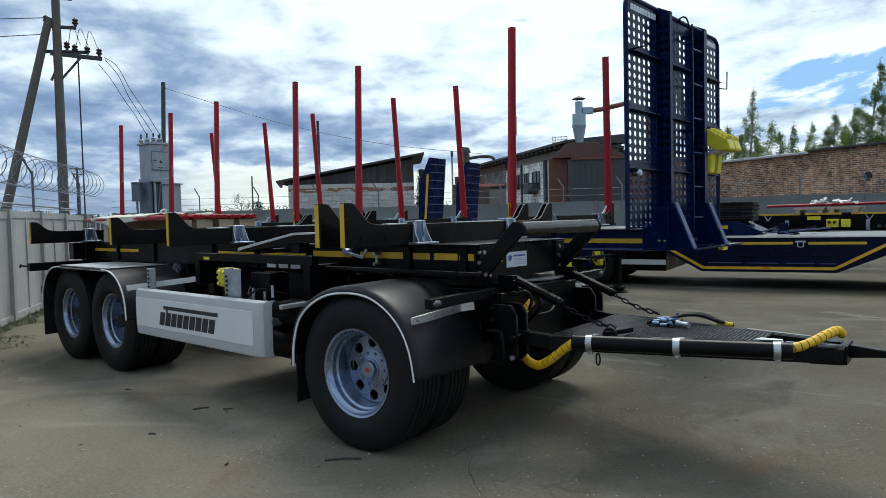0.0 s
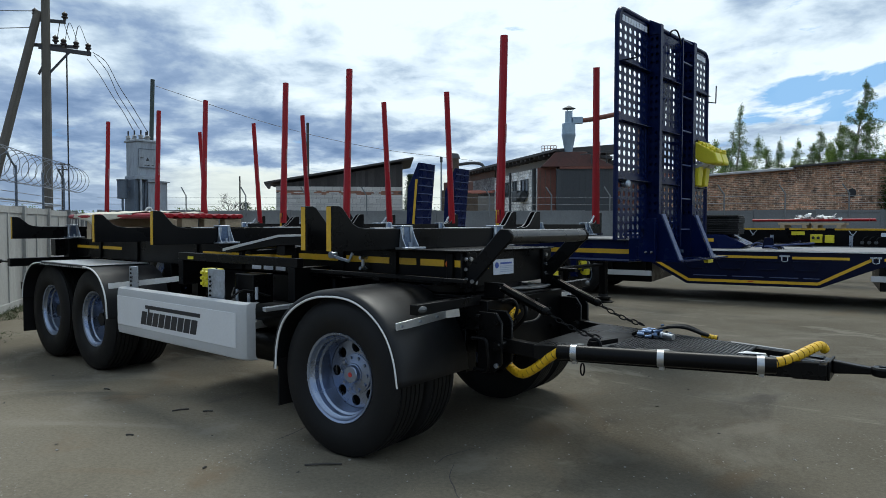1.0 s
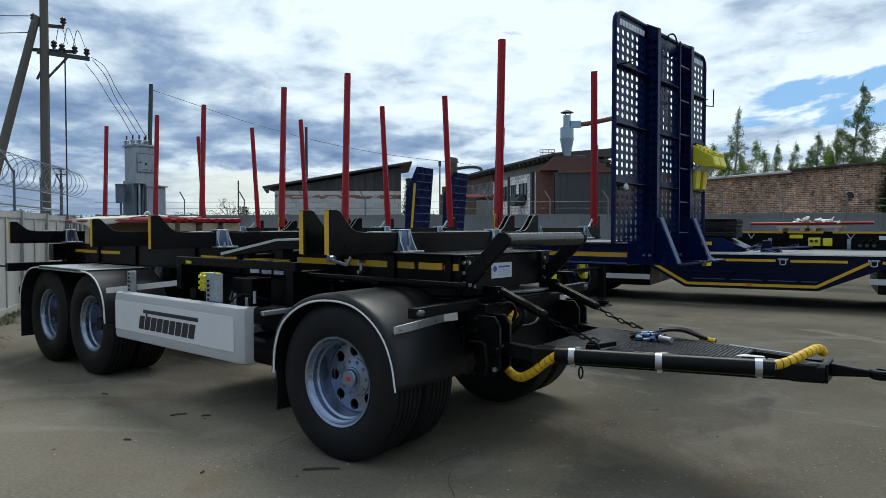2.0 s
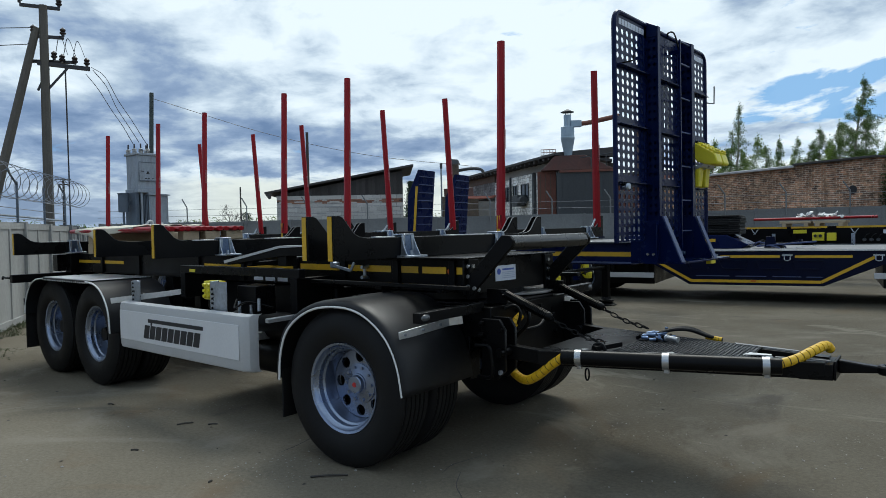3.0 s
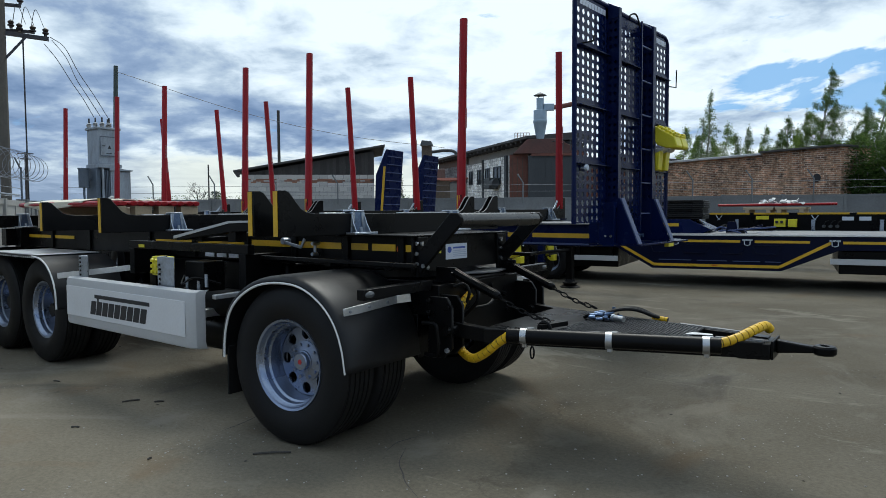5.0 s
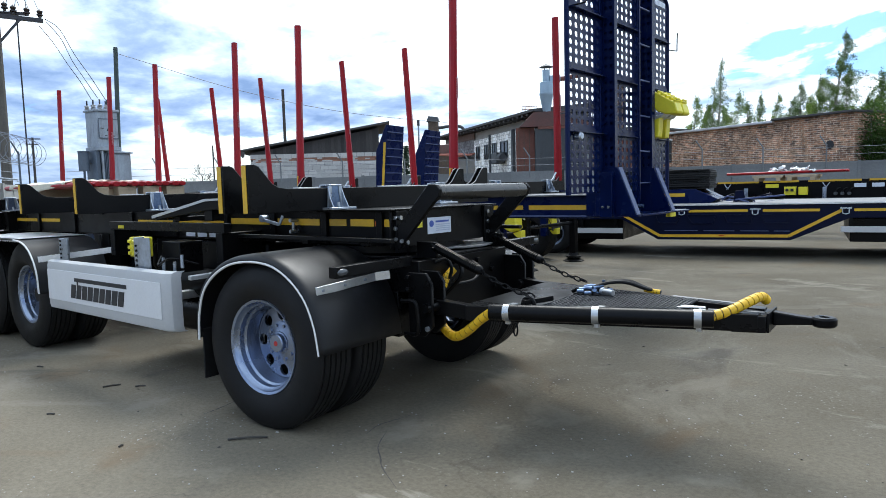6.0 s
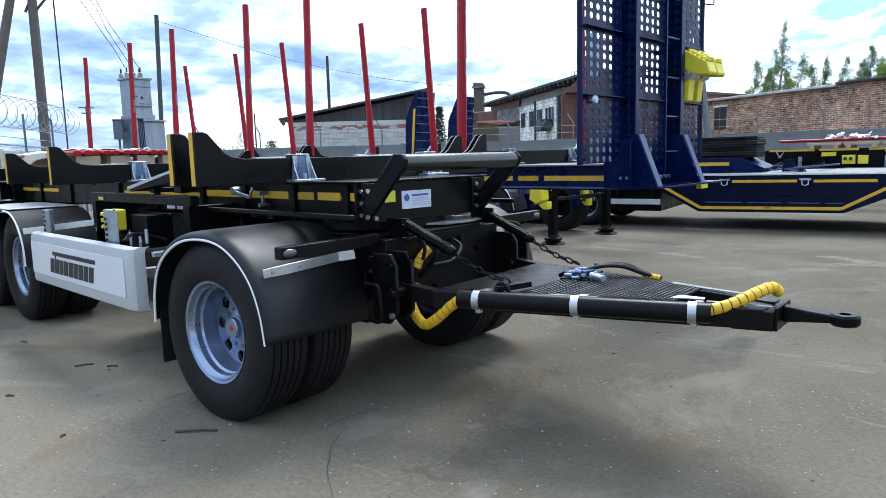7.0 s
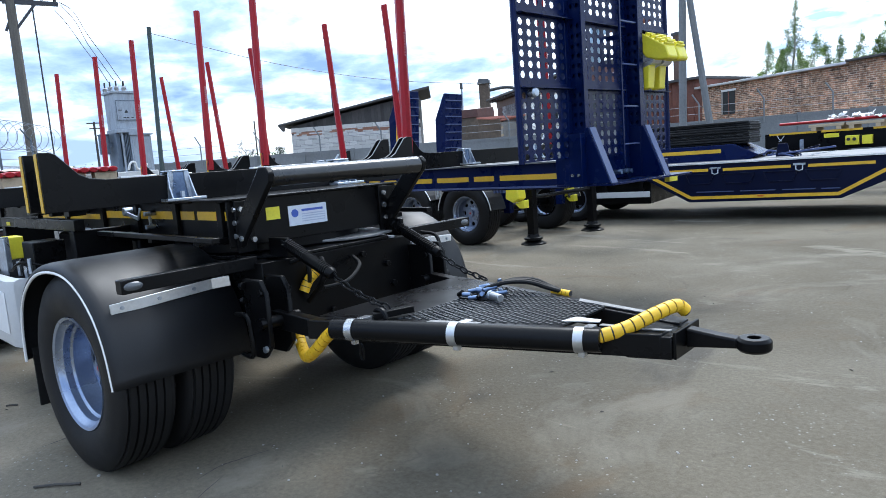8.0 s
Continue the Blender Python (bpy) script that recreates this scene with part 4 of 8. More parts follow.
for va, vb, edge_y in ((YN, 3.53, YN), (4.67, YF, YF)):
    outer = [(-8.24, 0.62), (-8.22, 0.74), (-8.14, 0.87), (-8.02, 0.965), (-7.88, 1.012), (-7.68, 1.03), (-6.6, 1.03), (-6.42, 1.012), (-6.28, 0.955), (-6.18, 0.86), (-6.12, 0.74), (-6.10, 0.57)]
    inner = [(x + (0.012 if x < -7.1 else -0.012), z - 0.012) for x, z in outer]
    s = Shape()
    k = len(outer)
    for i in range(k - 1):
        quad = [outer[i], outer[i + 1], inner[i + 1], inner[i]]
        v = [(x, y, z) for y in (va, vb) for x, z in quad]
        s.add(v, [(0, 1, 5, 4), (2, 3, 7, 6), (0, 3, 2, 1), (4, 5, 6, 7)])
    guard = add("tandem_mudguard", s.mesh("tandem_mudguard", weld=True), PLASTIC, "black plastic mudguard over two axles", 0)
    sgn = -1 if edge_y < 4 else 1
    for rng in (outer[0:6], outer[6:]):
        s = Shape()
        line = [(x, edge_y + sgn * 0.002, z - 0.006) for x, z in rng]
        s.tube(curve_points(line, 4), 0.008, 6)
        add("edge_trim", s, WHITE, "white edge trim", 0, guard)
    s = Shape()
    s.box(-7.72, -6.3 if 0 else -6.52, va + 0.02, vb, 1.0315, 1.038)
    top = add("walkway_plate", s, ALU, "pale aluminium plate on top", 0.002, guard)
    for i in range(26):
        x = -7.70 + i * 0.045
        add("edge_tooth", Shape().box(x, x + 0.022, edge_y + sgn * 0.001 - 0.002, edge_y + sgn * 0.001 + 0.002, 1.005, 1.019), ALU, "", 0, guard)
    add("mudflap", Shape().box(-8.30, -8.285, va + 0.02, vb, 0.22, 0.72), RUBBER, "black rubber mudflap", 0.003, guard)
    add("flap_bar", Shape().box(-8.32, -8.245, va + 0.01, vb + 0.05, 0.7, 0.78), BLACK, "", 0.003, guard)
add("mudguard_stay", Shape().slab((-6.05, 2.915, 0.868), (-5.78, 3.36, 0.915), 0.006, 0.05), ALU, "flat aluminium stay", 0.001)
add("mudguard_stay", Shape().slab((-5.78, 3.36, 0.915), (-5.6, 3.6, 0.95), 0.006, 0.05), ALU, "", 0.001)
bump = add("rear_underrun_bar", Shape().box(-8.78, -8.68, YN + 0.02, YF - 0.02, 0.935, 1.03), BLACK, "", 0.008)
for y in (3.66, 4.56):
    add("bar_arm", Shape().box(-8.68, -8.55, y - 0.05, y + 0.05, 0.95, 1.1), BLACK, "", 0.004, bump)
add("hook", Shape().tube(curve_points([(-8.80, YN + 0.03, 0.99), (-8.93, YN + 0.02, 0.99), (-9.0, YN + 0.02, 1.0), (-9.02, YN + 0.02, 0.97)], 5), 0.012, 8), BLACK, "", 0, bump)
add("tail_crossbeam", Shape().box(-8.74, -8.6, 3.4, 4.8, 1.05, 1.25), BLACK)
add("rear_pedestal", Shape().box(-8.62, -8.46, 3.5, 3.62, 1.03, 1.255), BLACK)

# ---- dolly: turned a little to its left ----
PIVOT = (-2.98, YC)
D = pose(PIVOT[0], PIVOT[1], 0, 0, 0, 4.0)
add("turntable_ring", Shape(D).lathe([(0.42, 0.975), (0.52, 0.975), (0.53, 0.985), (0.53, 1.03), (0.42, 1.03)], (0, 0, 0), (0, 0, 1), 48), SATIN, "", 0)
add("dolly_deck", Shape(D).prism([(-0.6, -0.5, 0.955), (0.3, -0.5, 0.955), (0.66, -0.34, 0.955), (0.66, 0.34, 0.955), (0.3, 0.5, 0.955), (-0.6, 0.5, 0.955)], (0, 0, 0.018)), SATIN)
for v in (-0.47, 0.47):
    add("dolly_rail", Shape(D).box(-0.7, 0.62, v - 0.05, v + 0.05, 0.76, 0.954), BLACK)
    add("trailing_arm", Shape(D).slab((0.42, v, 0.56), (-0.35, v, 0.5), 0.09, 0.06), BLACK)
    add("hanger", Shape(D).box(0.36, 0.5, v - 0.06, v + 0.06, 0.48, 0.76), BLACK)
    add("air_bag", Shape(D).lathe([(0.02, 0.0), (0.1, 0.0), (0.13, 0.05), (0.125, 0.1), (0.13, 0.16), (0.1, 0.21), (0.02, 0.21)], (-0.35, v, 0.54), (0, 0, 1), 20), RUBBER, "", 0)
add("dolly_front", Shape(D).box(0.6, 0.66, -0.52, 0.52, 0.58, 0.954), BLACK)
add("dolly_back", Shape(D).box(-0.7, -0.64, -0.5, 0.5, 0.7, 0.954), BLACK)
add("axle", Shape(D).cyl((0, -1.0, 0.49), (0, 1.0, 0.49), 0.065, n=16), BLACK, "", 0)
for side in (-1, 1):
    wheel(trailer, -0.02, 0.49, side * 1.17, side, D, R=0.495, rim=0.268, rec=0.012)
    wheel(trailer, -0.02, 0.49, side * (1.17 - 0.31), side, D, R=0.495, rim=0.268, outer=False)
    line = [(-0.57, 0.49), (-0.555, 0.65), (-0.50, 0.80), (-0.39, 0.91), (-0.22, 0.99), (-0.02, 1.015), (0.16, 0.995), (0.31, 0.92), (0.42, 0.81), (0.485, 0.67), (0.515, 0.51)]
    smooth = [(p.x, p.z) for p in curve_points([(x, 0, z) for x, z in line], 4)]
    va, vb = side * 1.205, side * 0.55
    s = Shape(D)
    nrm = []
    for i in range(len(smooth)):
        a, b = smooth[max(i - 1, 0)], smooth[min(i + 1, len(smooth) - 1)]
        d = Vector((b[0] - a[0], 0, b[1] - a[1])).normalized()
        nrm.append((smooth[i][0] + d.z * 0.01, smooth[i][1] - d.x * 0.01))
    edge = [(1.209, 1.9), (1.208, 0.5), (1.201, -0.7), (1.188, -1.5), (1.165, -1.95), (1.13, -2.1), (0.55, -2.1)]
    SHOULDER = [(side * a[0], side * b[0], a[1], b[1]) for a, b in zip(edge, edge[1:])]
    # rolled outer shoulder, then the flat width
    for i in range(len(smooth) - 1):
        for ya, yb, k0, k1 in SHOULDER:
            o = []
            for j, yy, kk in ((i, ya, k0), (i + 1, ya, k0), (i + 1, yb, k1), (i, yb, k1)):
                ox, oz = smooth[j]
                ix, iz = nrm[j]
                o.append((ox + (ix - ox) * kk, yy, oz + (iz - oz) * kk))
            s.add(o, [(0, 1, 2, 3)])
    k = len(smooth)
    me = s.mesh("mudguard")
    bm = bmesh.new()
    bm.from_mesh(me)
    bmesh.ops.remove_doubles(bm, verts=bm.verts, dist=0.0005)
    bmesh.ops.recalc_face_normals(bm, faces=bm.faces)
    bm.to_mesh(me)
    bm.free()
    me.set_sharp_from_angle(angle=radians(50))
    guard = add("mudguard", me, PLASTIC, "black plastic mudguard with a white edge", 0)
    th = guard.modifiers.new("thickness", "SOLIDIFY")
    th.thickness, th.offset = 0.006, 0
    add("edge_trim", Shape(D).tube([(x + (ix - x) * 1.9, side * 1.209, z + (iz - z) * 1.9) for (x, z), (ix, iz) in zip(smooth, nrm)], 0.0075, 6), WHITE, "white edge trim", 0, guard)
    strap = add("mudguard_strap", Shape(D).slab((0.435, side * 1.15, 0.842), (0.435, side * 0.66, 0.868), 0.008, 0.05), ALU, "bare aluminium strap with rivets", 0.002, guard)
    for q in (0.1, 0.45, 0.8):
        v = side * (1.15 - 0.49 * q)
        add("rivet", Shape(D).cyl((0.437, v, 0.842 + 0.026 * q), (0.447, v, 0.842 + 0.026 * q), 0.009, n=8), ZINC, "", 0, guard)
    add("strap_end", Shape(D).slab((0.435, side * 0.66, 0.868), (0.50, side * 0.60, 0.878), 0.01, 0.05), ALU, "", 0.002, guard)
    arm = add("lamp_arm", Shape(D).box(0.545, 0.60, min(side * 1.16, side * 0.5), max(side * 1.16, side * 0.5), 0.925, 0.985), SATIN, "black arm with a marker lamp at its end")
    lamp = add("marker_lamp", Shape(D).lathe([(0.0, 0.012), (0.022, 0.01), (0.033, 0.004), (0.036, 0.0)], (0, 0, 0), (1, 0, 0), 18, closed=False), LENS, "clear marker lamp", 0, arm)
    for v in lamp.data.vertices:
        p = D.inverted() @ v.co
        v.co = D @ Vector((p.x + 0.601, side * 1.11 + p.y * 1.15, 0.955 + p.z * 0.55))
    add("mudflap", Shape(D).box(-0.575, -0.563, min(side * 1.17, vb), max(side * 1.17, vb), 0.23, 0.55), RUBBER, "black rubber mudflap", 0.003, guard)
    # hinge bracket for the drawbar
    for v in (0.50, 0.62):
        hinge = add("hinge_plate", Shape(D).prism([(0.66, side * v - 0.012, 0.53), (0.77, side * v - 0.012, 0.53), (0.83, side * v - 0.012, 0.59), (0.83, side * v - 0.012, 0.84), (0.79, side * v - 0.012, 0.90), (0.66, side * v - 0.012, 0.90)], (0, 0.024, 0)), BLACK, "", 0.004)
        for z in (0.58, 0.7, 0.84):
            yv = side * (v + 0.012 * (1 if v > 0.55 else -1))
            add("bolt", Shape(D).cyl((0.80, yv, z), (0.80, yv + side * 0.014 * (1 if v > 0.55 else -1), z), 0.016, n=8), ZINC if z < 0.6 else BLACK, "", 0, hinge)
    add("hinge_pin", Shape(D).cyl((0.80, side * 0.44, 0.70), (0.80, side * 0.66, 0.70), 0.028, n=14), BLACK, "", 0)
    add("grab_loop", Shape(D).tube(curve_points([(0.64, side * 0.67, 0.74), (0.74, side * 0.68, 0.74), (0.76, side * 0.68, 0.68), (0.76, side * 0.68, 0.56), (0.66, side * 0.67, 0.55)], 5), 0.012, 8), BLACK, "", 0)
for pts, r in (([(0.66, -0.35, 0.93), (0.73, -0.33, 0.95), (0.76, -0.32, 0.9), (0.73, -0.3, 0.83)], 0.011), ([(0.67, 0.05, 0.9), (0.75, 0.02, 0.86), (0.78, -0.1, 0.8), (0.72, -0.2, 0.78)], 0.010), ([(0.62, 0.66, 0.95), (0.74, 0.66, 0.93), (0.77, 0.64, 0.82), (0.68, 0.62, 0.72)], 0.011)):
    add("air_line", Shape(D).tube(curve_points(pts, 6), r, 8), RUBBER, "", 0)
for v, z, m in ((-0.645, 0.87, BLACK), (-0.645, 0.80, BLACK), (0.30, 0.82, BLACK), (0.34, 0.70, BLACK), (-0.12, 0.64, BLACK), (0.12, 0.9, BLACK)):
    add("hinge_bolt", Shape(D).cyl((0.661, v, z), (0.685, v, z), 0.018, n=6), m, "", 0.002)
add("brake_line", Shape(D).tube(curve_points([(0.66, -0.2, 0.9), (0.74, -0.22, 0.93), (0.78, -0.25, 0.84), (0.68, -0.28, 0.72)], 6), 0.014, 8), BLACK, "", 0)
add("ring_guard", Shape(D).prism([(0.12, -0.08, 0.982), (0.50, -0.06, 0.982), (0.62, 0.06, 0.982), (0.66, 0.24, 0.982), (0.62, 0.42, 0.982), (0.36, 0.50, 0.982), (0.15, 0.36, 0.982)], (0, 0, 0.014)), PALE_EDGE, "pale plate on the dolly", 0.003)

# springs and chains of the drawbar


def spring_chain(a, b, c):
    a, b, c = Vector(a), Vector(b), Vector(c)
    d = b - a
    length = d.length
    d.normalize()
    s1 = d.cross(Vector((0, 0, 1))).normalized()
    s2 = d.cross(s1)
    pts = []
    turns = 24
    for i in range(turns * 8 + 1):
        q = i / (turns * 8)
        ang = 2 * math.pi * i / 8
        pts.append(a + d * length * q + 0.026 * (math.cos(ang) * s1 + math.sin(ang) * s2))
    coil = add("tension_spring", Shape(D).tube(pts, 0.0062, 5), BLACK, "black coil spring", 0)
    add("spring_core", Shape(D).cyl(a - d * 0.03, b + d * 0.02, 0.017, n=10), BLACK, "", 0, coil)
    add("spring_end", Shape(D).lathe([(0.0, 0.0), (0.028, 0.0), (0.03, 0.015), (0.02, 0.035), (0.0, 0.035)], b - d * 0.005, d, 14, closed=False), BLACK, "", 0, coil)
    e = c - b
    run = e.length
    e.normalize()
    k = max(4, int(run / 0.042))
    for i in range(k):
        p = b + e * (i + 0.5) * run / k + Vector((0, 0, -0.02 * math.sin(math.pi * (i + 0.5) / k)))
        t1 = e.cross(Vector((0, 0, 1))).normalized()
        t2 = e.cross(t1)
        side = t1 if i % 2 else t2
        hl, hw = run / k * 0.5 + 0.004, 0.013
        loop = [p + e * (hl * 0.55 * sx + (hl * 0.45) * math.cos(ang) * (1 if sx > 0 else -1) if 0 else hl * math.cos(ang)) + side * hw * math.sin(ang) for sx in (1,) for ang in [2 * math.pi * j / 12 for j in range(12)]]
        add("chain_link", Shape(D).tube(loop, 0.0048, 5, closed=True), BLACK, "", 0, coil)
    return coil


spring_chain((0.685, -0.38, 1.03), (0.986, -0.38, 0.905), (1.345, -0.36, 0.765))
spring_chain((0.63, 0.42, 1.03), (1.02, 0.335, 0.895), (1.374, 0.30, 0.77))
for side, v in ((-1, -0.38), (1, 0.42)):
    add("spring_lug", Shape(D).box(0.55, 0.70, v - 0.012, v + 0.012, 0.965, 1.06), BLACK, "", 0.004)

# drawbar
H0, H1 = 0.636, 0.722
for side in (-1, 1):
    o = [(1.0, side * 0.545), (1.15, side * 0.50), (2.46, side * 0.13), (2.46, side * 0.045), (1.2, side * 0.40), (1.0, side * 0.455)]
    s = Shape(D).prism([(u, v, H0 - 0.005) for u, v in o], (0, 0, H1 - H0))
    beam = add("drawbar_beam", s, SATIN, "", 0.004)
    add("hinge_arm", Shape(D).prism([(0.74, side * 0.52 - 0.03, 0.655), (1.02, side * 0.5 - 0.03, 0.632), (1.02, side * 0.5 - 0.03, 0.716), (0.74, side * 0.52 - 0.03, 0.74)], (0, 0.06, 0)), BLACK, "", 0.004, beam)
t0, t1 = Vector((1.145, -0.515, 0.688)), Vector((2.27, -0.208, 0.694))
tube = add("hose_tube", Shape(D).cyl(t0, t1, 0.045, n=28), SATIN, "black plastic hose tube along the drawbar", 0.002)
td = (t1 - t0).normalized()
for q in (0.085, 0.50, 0.935):
    p = t0.lerp(t1, q)
    band = add("hose_band", Shape(D).lathe([(0.0455, -0.018), (0.0485, -0.018), (0.0485, 0.018), (0.0455, 0.018)], p, td, 28), BRIGHT, "bright metal band", 0, tube)
    add("band_foot", Shape(D).box(p.x - 0.018, p.x + 0.018, p.y + 0.025, p.y + 0.10, H1 - 0.004, H1 + 0.006), BRIGHT, "", 0.001, tube)
    add("band_tail", Shape(D).box(p.x - 0.006, p.x + 0.02, p.y - 0.012, p.y + 0.012, p.z - 0.064, p.z - 0.044), BRIGHT, "", 0.001, tube)
add("drawbar_nose", Shape(D).prism([(2.34, -0.16, H0 - 0.01), (2.495, -0.12, H0 - 0.01), (2.495, 0.12, H0 - 0.01), (2.34, 0.16, H0 - 0.01)], (0, 0, H1 - H0 - 0.003)), SATIN, "", 0.004)
add("nose_plate", Shape(D).box(2.4955, 2.508, -0.112, 0.112, H0 - 0.010, H1 + 0.003), BLACK, "", 0.003)
add("nose_gusset", Shape(D).prism([(2.5085, -0.028, 0.650), (2.5085, -0.028, 0.722), (2.62, -0.028, 0.708), (2.69, -0.028, 0.702), (2.69, -0.028, 0.668), (2.60, -0.028, 0.660)], (0, 0.056, 0)), BLACK, "", 0.008)
eye = Shape(D)
eye.lathe([(0.022, -0.024), (0.048, -0.024), (0.057, -0.014), (0.057, 0.014), (0.048, 0.024), (0.022, 0.024)], (2.735, 0, 0.685), (0, 0, 1), 28)
eye.prism([(2.66, -0.024, 0.668), (2.70, -0.022, 0.670), (2.70, 0.022, 0.670), (2.66, 0.024, 0.668)], (0, 0, 0.03))
add("towing_eye", eye, BLACK, "cast black towing eye", 0.002)
add("drawbar_plate", Shape(D).prism([(0.99, -0.47, H1 - 0.012), (1.30, -0.42, H1 - 0.012), (1.30, 0.42, H1 - 0.012), (0.99, 0.47, H1 - 0.012)], (0, 0, 0.01)), SATIN)
# ribbed tread plate
add("tread_plate", Shape(D).prism([(1.30, -0.42, H1 - 0.010), (2.1, -0.19, H1 - 0.010), (2.1, 0.19, H1 - 0.010), (1.30, 0.42, H1 - 0.010)], (0, 0, 0.010)), SATIN, "", 0)
s = Shape(D)
for i in range(31):
    u = 1.40 + i * 0.0228
    w = min(0.43, 0.40 - (u - 1.30) * 0.285)
    k = max(4, int(2 * w / 0.030))
    for j in range(k):
        v0 = -w + 2 * w * (j + 0.1 + 0.4 * (i % 2)) / k
        v1 = v0 + 2 * w * 0.55 / k
        s.box(u, u + 0.011, v0, v1, H1 + 0.0005, H1 + 0.0045)
add("tread_ribs", s, TREAD, "raised anti-slip ribs", 0, sharp=30)
add("edge_strip", Shape(D).prism([(1.56, -0.364, H1 + 0.001), (1.78, -0.30, H1 + 0.001), (1.78, -0.275, H1 + 0.001), (1.56, -0.335, H1 + 0.001)], (0, 0, 0.004)), PALE_EDGE, "narrow bright edge strip", 0)
add("edge_strip", Shape(D).prism([(1.93, 0.25, H1 + 0.001), (2.30, 0.146, H1 + 0.001), (2.30, 0.115, H1 + 0.001), (1.95, 0.205, H1 + 0.001)], (0, 0, 0.004)), PALE_EDGE, "narrow bright edge strip", 0)
# bright metal stands in for the sky mirrored in this plate
add("edge_strip", Shape(D).prism([(2.06, -0.13, H1 + 0.001), (2.08, -0.05, H1 + 0.001), (2.19, -0.05, H1 + 0.001), (2.2, -0.085, H1 + 0.001)], (0, 0, 0.004)), ALU, "bright corner plate, sky reflection put into its tone", 0)
add("edge_strip", Shape(D).prism([(2.22, -0.125, H1 + 0.001), (2.48, -0.095, H1 + 0.001), (2.48, -0.075, H1 + 0.001), (2.22, -0.1, H1 + 0.001)], (0, 0, 0.003)), PALE_EDGE, "narrow bright edge strip", 0)
coup = add("air_coupling", Shape(D).cyl((1.585, 0.06, 0.752), (1.655, 0.03, 0.75), 0.018, n=18), BRIGHT, "bright coupling head", 0.002)
add("coupling_ring", Shape(D).cyl((1.57, 0.066, 0.752), (1.585, 0.06, 0.752), 0.021, n=18), ZINC, "", 0.002, coup)
for p, q, r in (((1.45, 0.12, 0.755), (1.49, 0.12, 0.755), 0.02), ((1.46, 0.19, 0.76), (1.52, 0.18, 0.76), 0.017), ((1.53, 0.2, 0.77), (1.53, 0.2, 0.80), 0.015), ((1.42, 0.05, 0.745), (1.46, 0.06, 0.745), 0.016), ((1.5, 0.11, 0.76), (1.55, 0.15, 0.775), 0.013),
                ((1.40, 0.12, 0.745), (1.44, 0.14, 0.75), 0.015), ((1.55, 0.12, 0.745), (1.60, 0.16, 0.75), 0.014), ((1.48, 0.02, 0.74), (1.52, 0.03, 0.745), 0.013)):
    add("coupling_valve", Shape(D).cyl(p, q, r * 0.72, n=12), BLUE_STEEL, "", 0.002, coup)
rnd = random.Random(41)
for k in range(14):
    c = Vector((rnd.uniform(1.40, 1.58), rnd.uniform(0.03, 0.22), H1 + 0.012 + rnd.uniform(0.0, 0.03)))
    d = Vector((rnd.uniform(-1, 1), rnd.uniform(-1, 1), rnd.uniform(-0.2, 0.4))).normalized() * rnd.uniform(0.012, 0.026)
    add("fitting", Shape(D).cyl(c - d, c + d, rnd.uniform(0.007, 0.012), n=8), BLUE_STEEL if k % 3 else BLACK, "", 0, coup)
add("coupling_base", Shape(D).box(1.40, 1.56, 0.04, 0.21, H1 + 0.005, H1 + 0.009), BLACK, "", 0.001, coup)
for k in range(3):
    add("rubber_hose", Shape(D).tube(curve_points([(1.5, 0.12 + 0.04 * k, 0.765), (1.58, 0.17 + 0.04 * k, 0.79), (1.66, 0.24 + 0.03 * k, 0.785), (1.74, 0.30 + 0.012 * k, 0.75), (1.80, 0.325, 0.73)], 6), 0.011, 8), RUBBER, "", 0, coup)
# yellow spiral hose wraps


def spiral_hose(pts, r, turns):
    line = curve_points(pts, 10)
    body = add("spiral_hose", Shape(D).tube(line, r * 0.86, 12), INK, "black hose in a yellow spiral wrap", 0)
    # wrap: slanted yellow rings along the hose
    total = [0.0]
    for a, b in zip(line, line[1:]):
        total.append(total[-1] + (b - a).length)
    for i in range(turns):
        q0, q1 = total[-1] * i / turns, total[-1] * (i + 0.86) / turns
        seg = []
        for j in range(6):
            q = q0 + (q1 - q0) * j / 5
            k = max(0, min(len(line) - 2, next((m for m in range(len(total) - 1) if total[m + 1] >= q), len(line) - 2)))
            seg.append(line[k].lerp(line[k + 1], (q - total[k]) / max(1e-6, total[k + 1] - total[k])))
        add("wrap", Shape(D).tube(seg, r, 12), HOSE, "", 0, body)


spiral_hose([(0.70, -0.375, 0.66), (0.71, -0.385, 0.58), (0.78, -0.42, 0.525), (0.89, -0.48, 0.515), (0.99, -0.505, 0.565), (1.07, -0.51, 0.63), (1.16, -0.512, 0.69)], 0.028, 15)
spiral_hose([(2.24, -0.215, 0.70), (2.33, -0.14, 0.728), (2.40, -0.03, 0.765), (2.44, 0.07, 0.778), (2.46, 0.11, 0.75)], 0.026, 11)
spiral_hose([(0.675, -0.30, 0.775), (0.685, -0.27, 0.83), (0.71, -0.22, 0.88)], 0.026, 5)
spiral_hose([(1.74, 0.325, 0.735), (1.84, 0.325, 0.725)], 0.015, 5)
add("shackle", Shape(D).tube([(1.335 + 0.036 * math.cos(a), -0.41, 0.725 + 0.042 * math.sin(a)) for a in [2 * math.pi * i / 14 for i in range(14)]], 0.012, 6, closed=True), BLACK, "", 0)
add("hook", Shape(D).slab((1.32, -0.44, 0.742), (1.42, -0.29, 0.755), 0.04, 0.028), BLACK, "", 0.003)
add("hanging_ring", Shape(D).tube([(1.30 + 0.012 * math.cos(a), -0.50, 0.60 + 0.035 * math.sin(a)) for a in [2 * math.pi * i / 14 for i in range(14)]], 0.005, 6, closed=True), BLACK, "", 0)

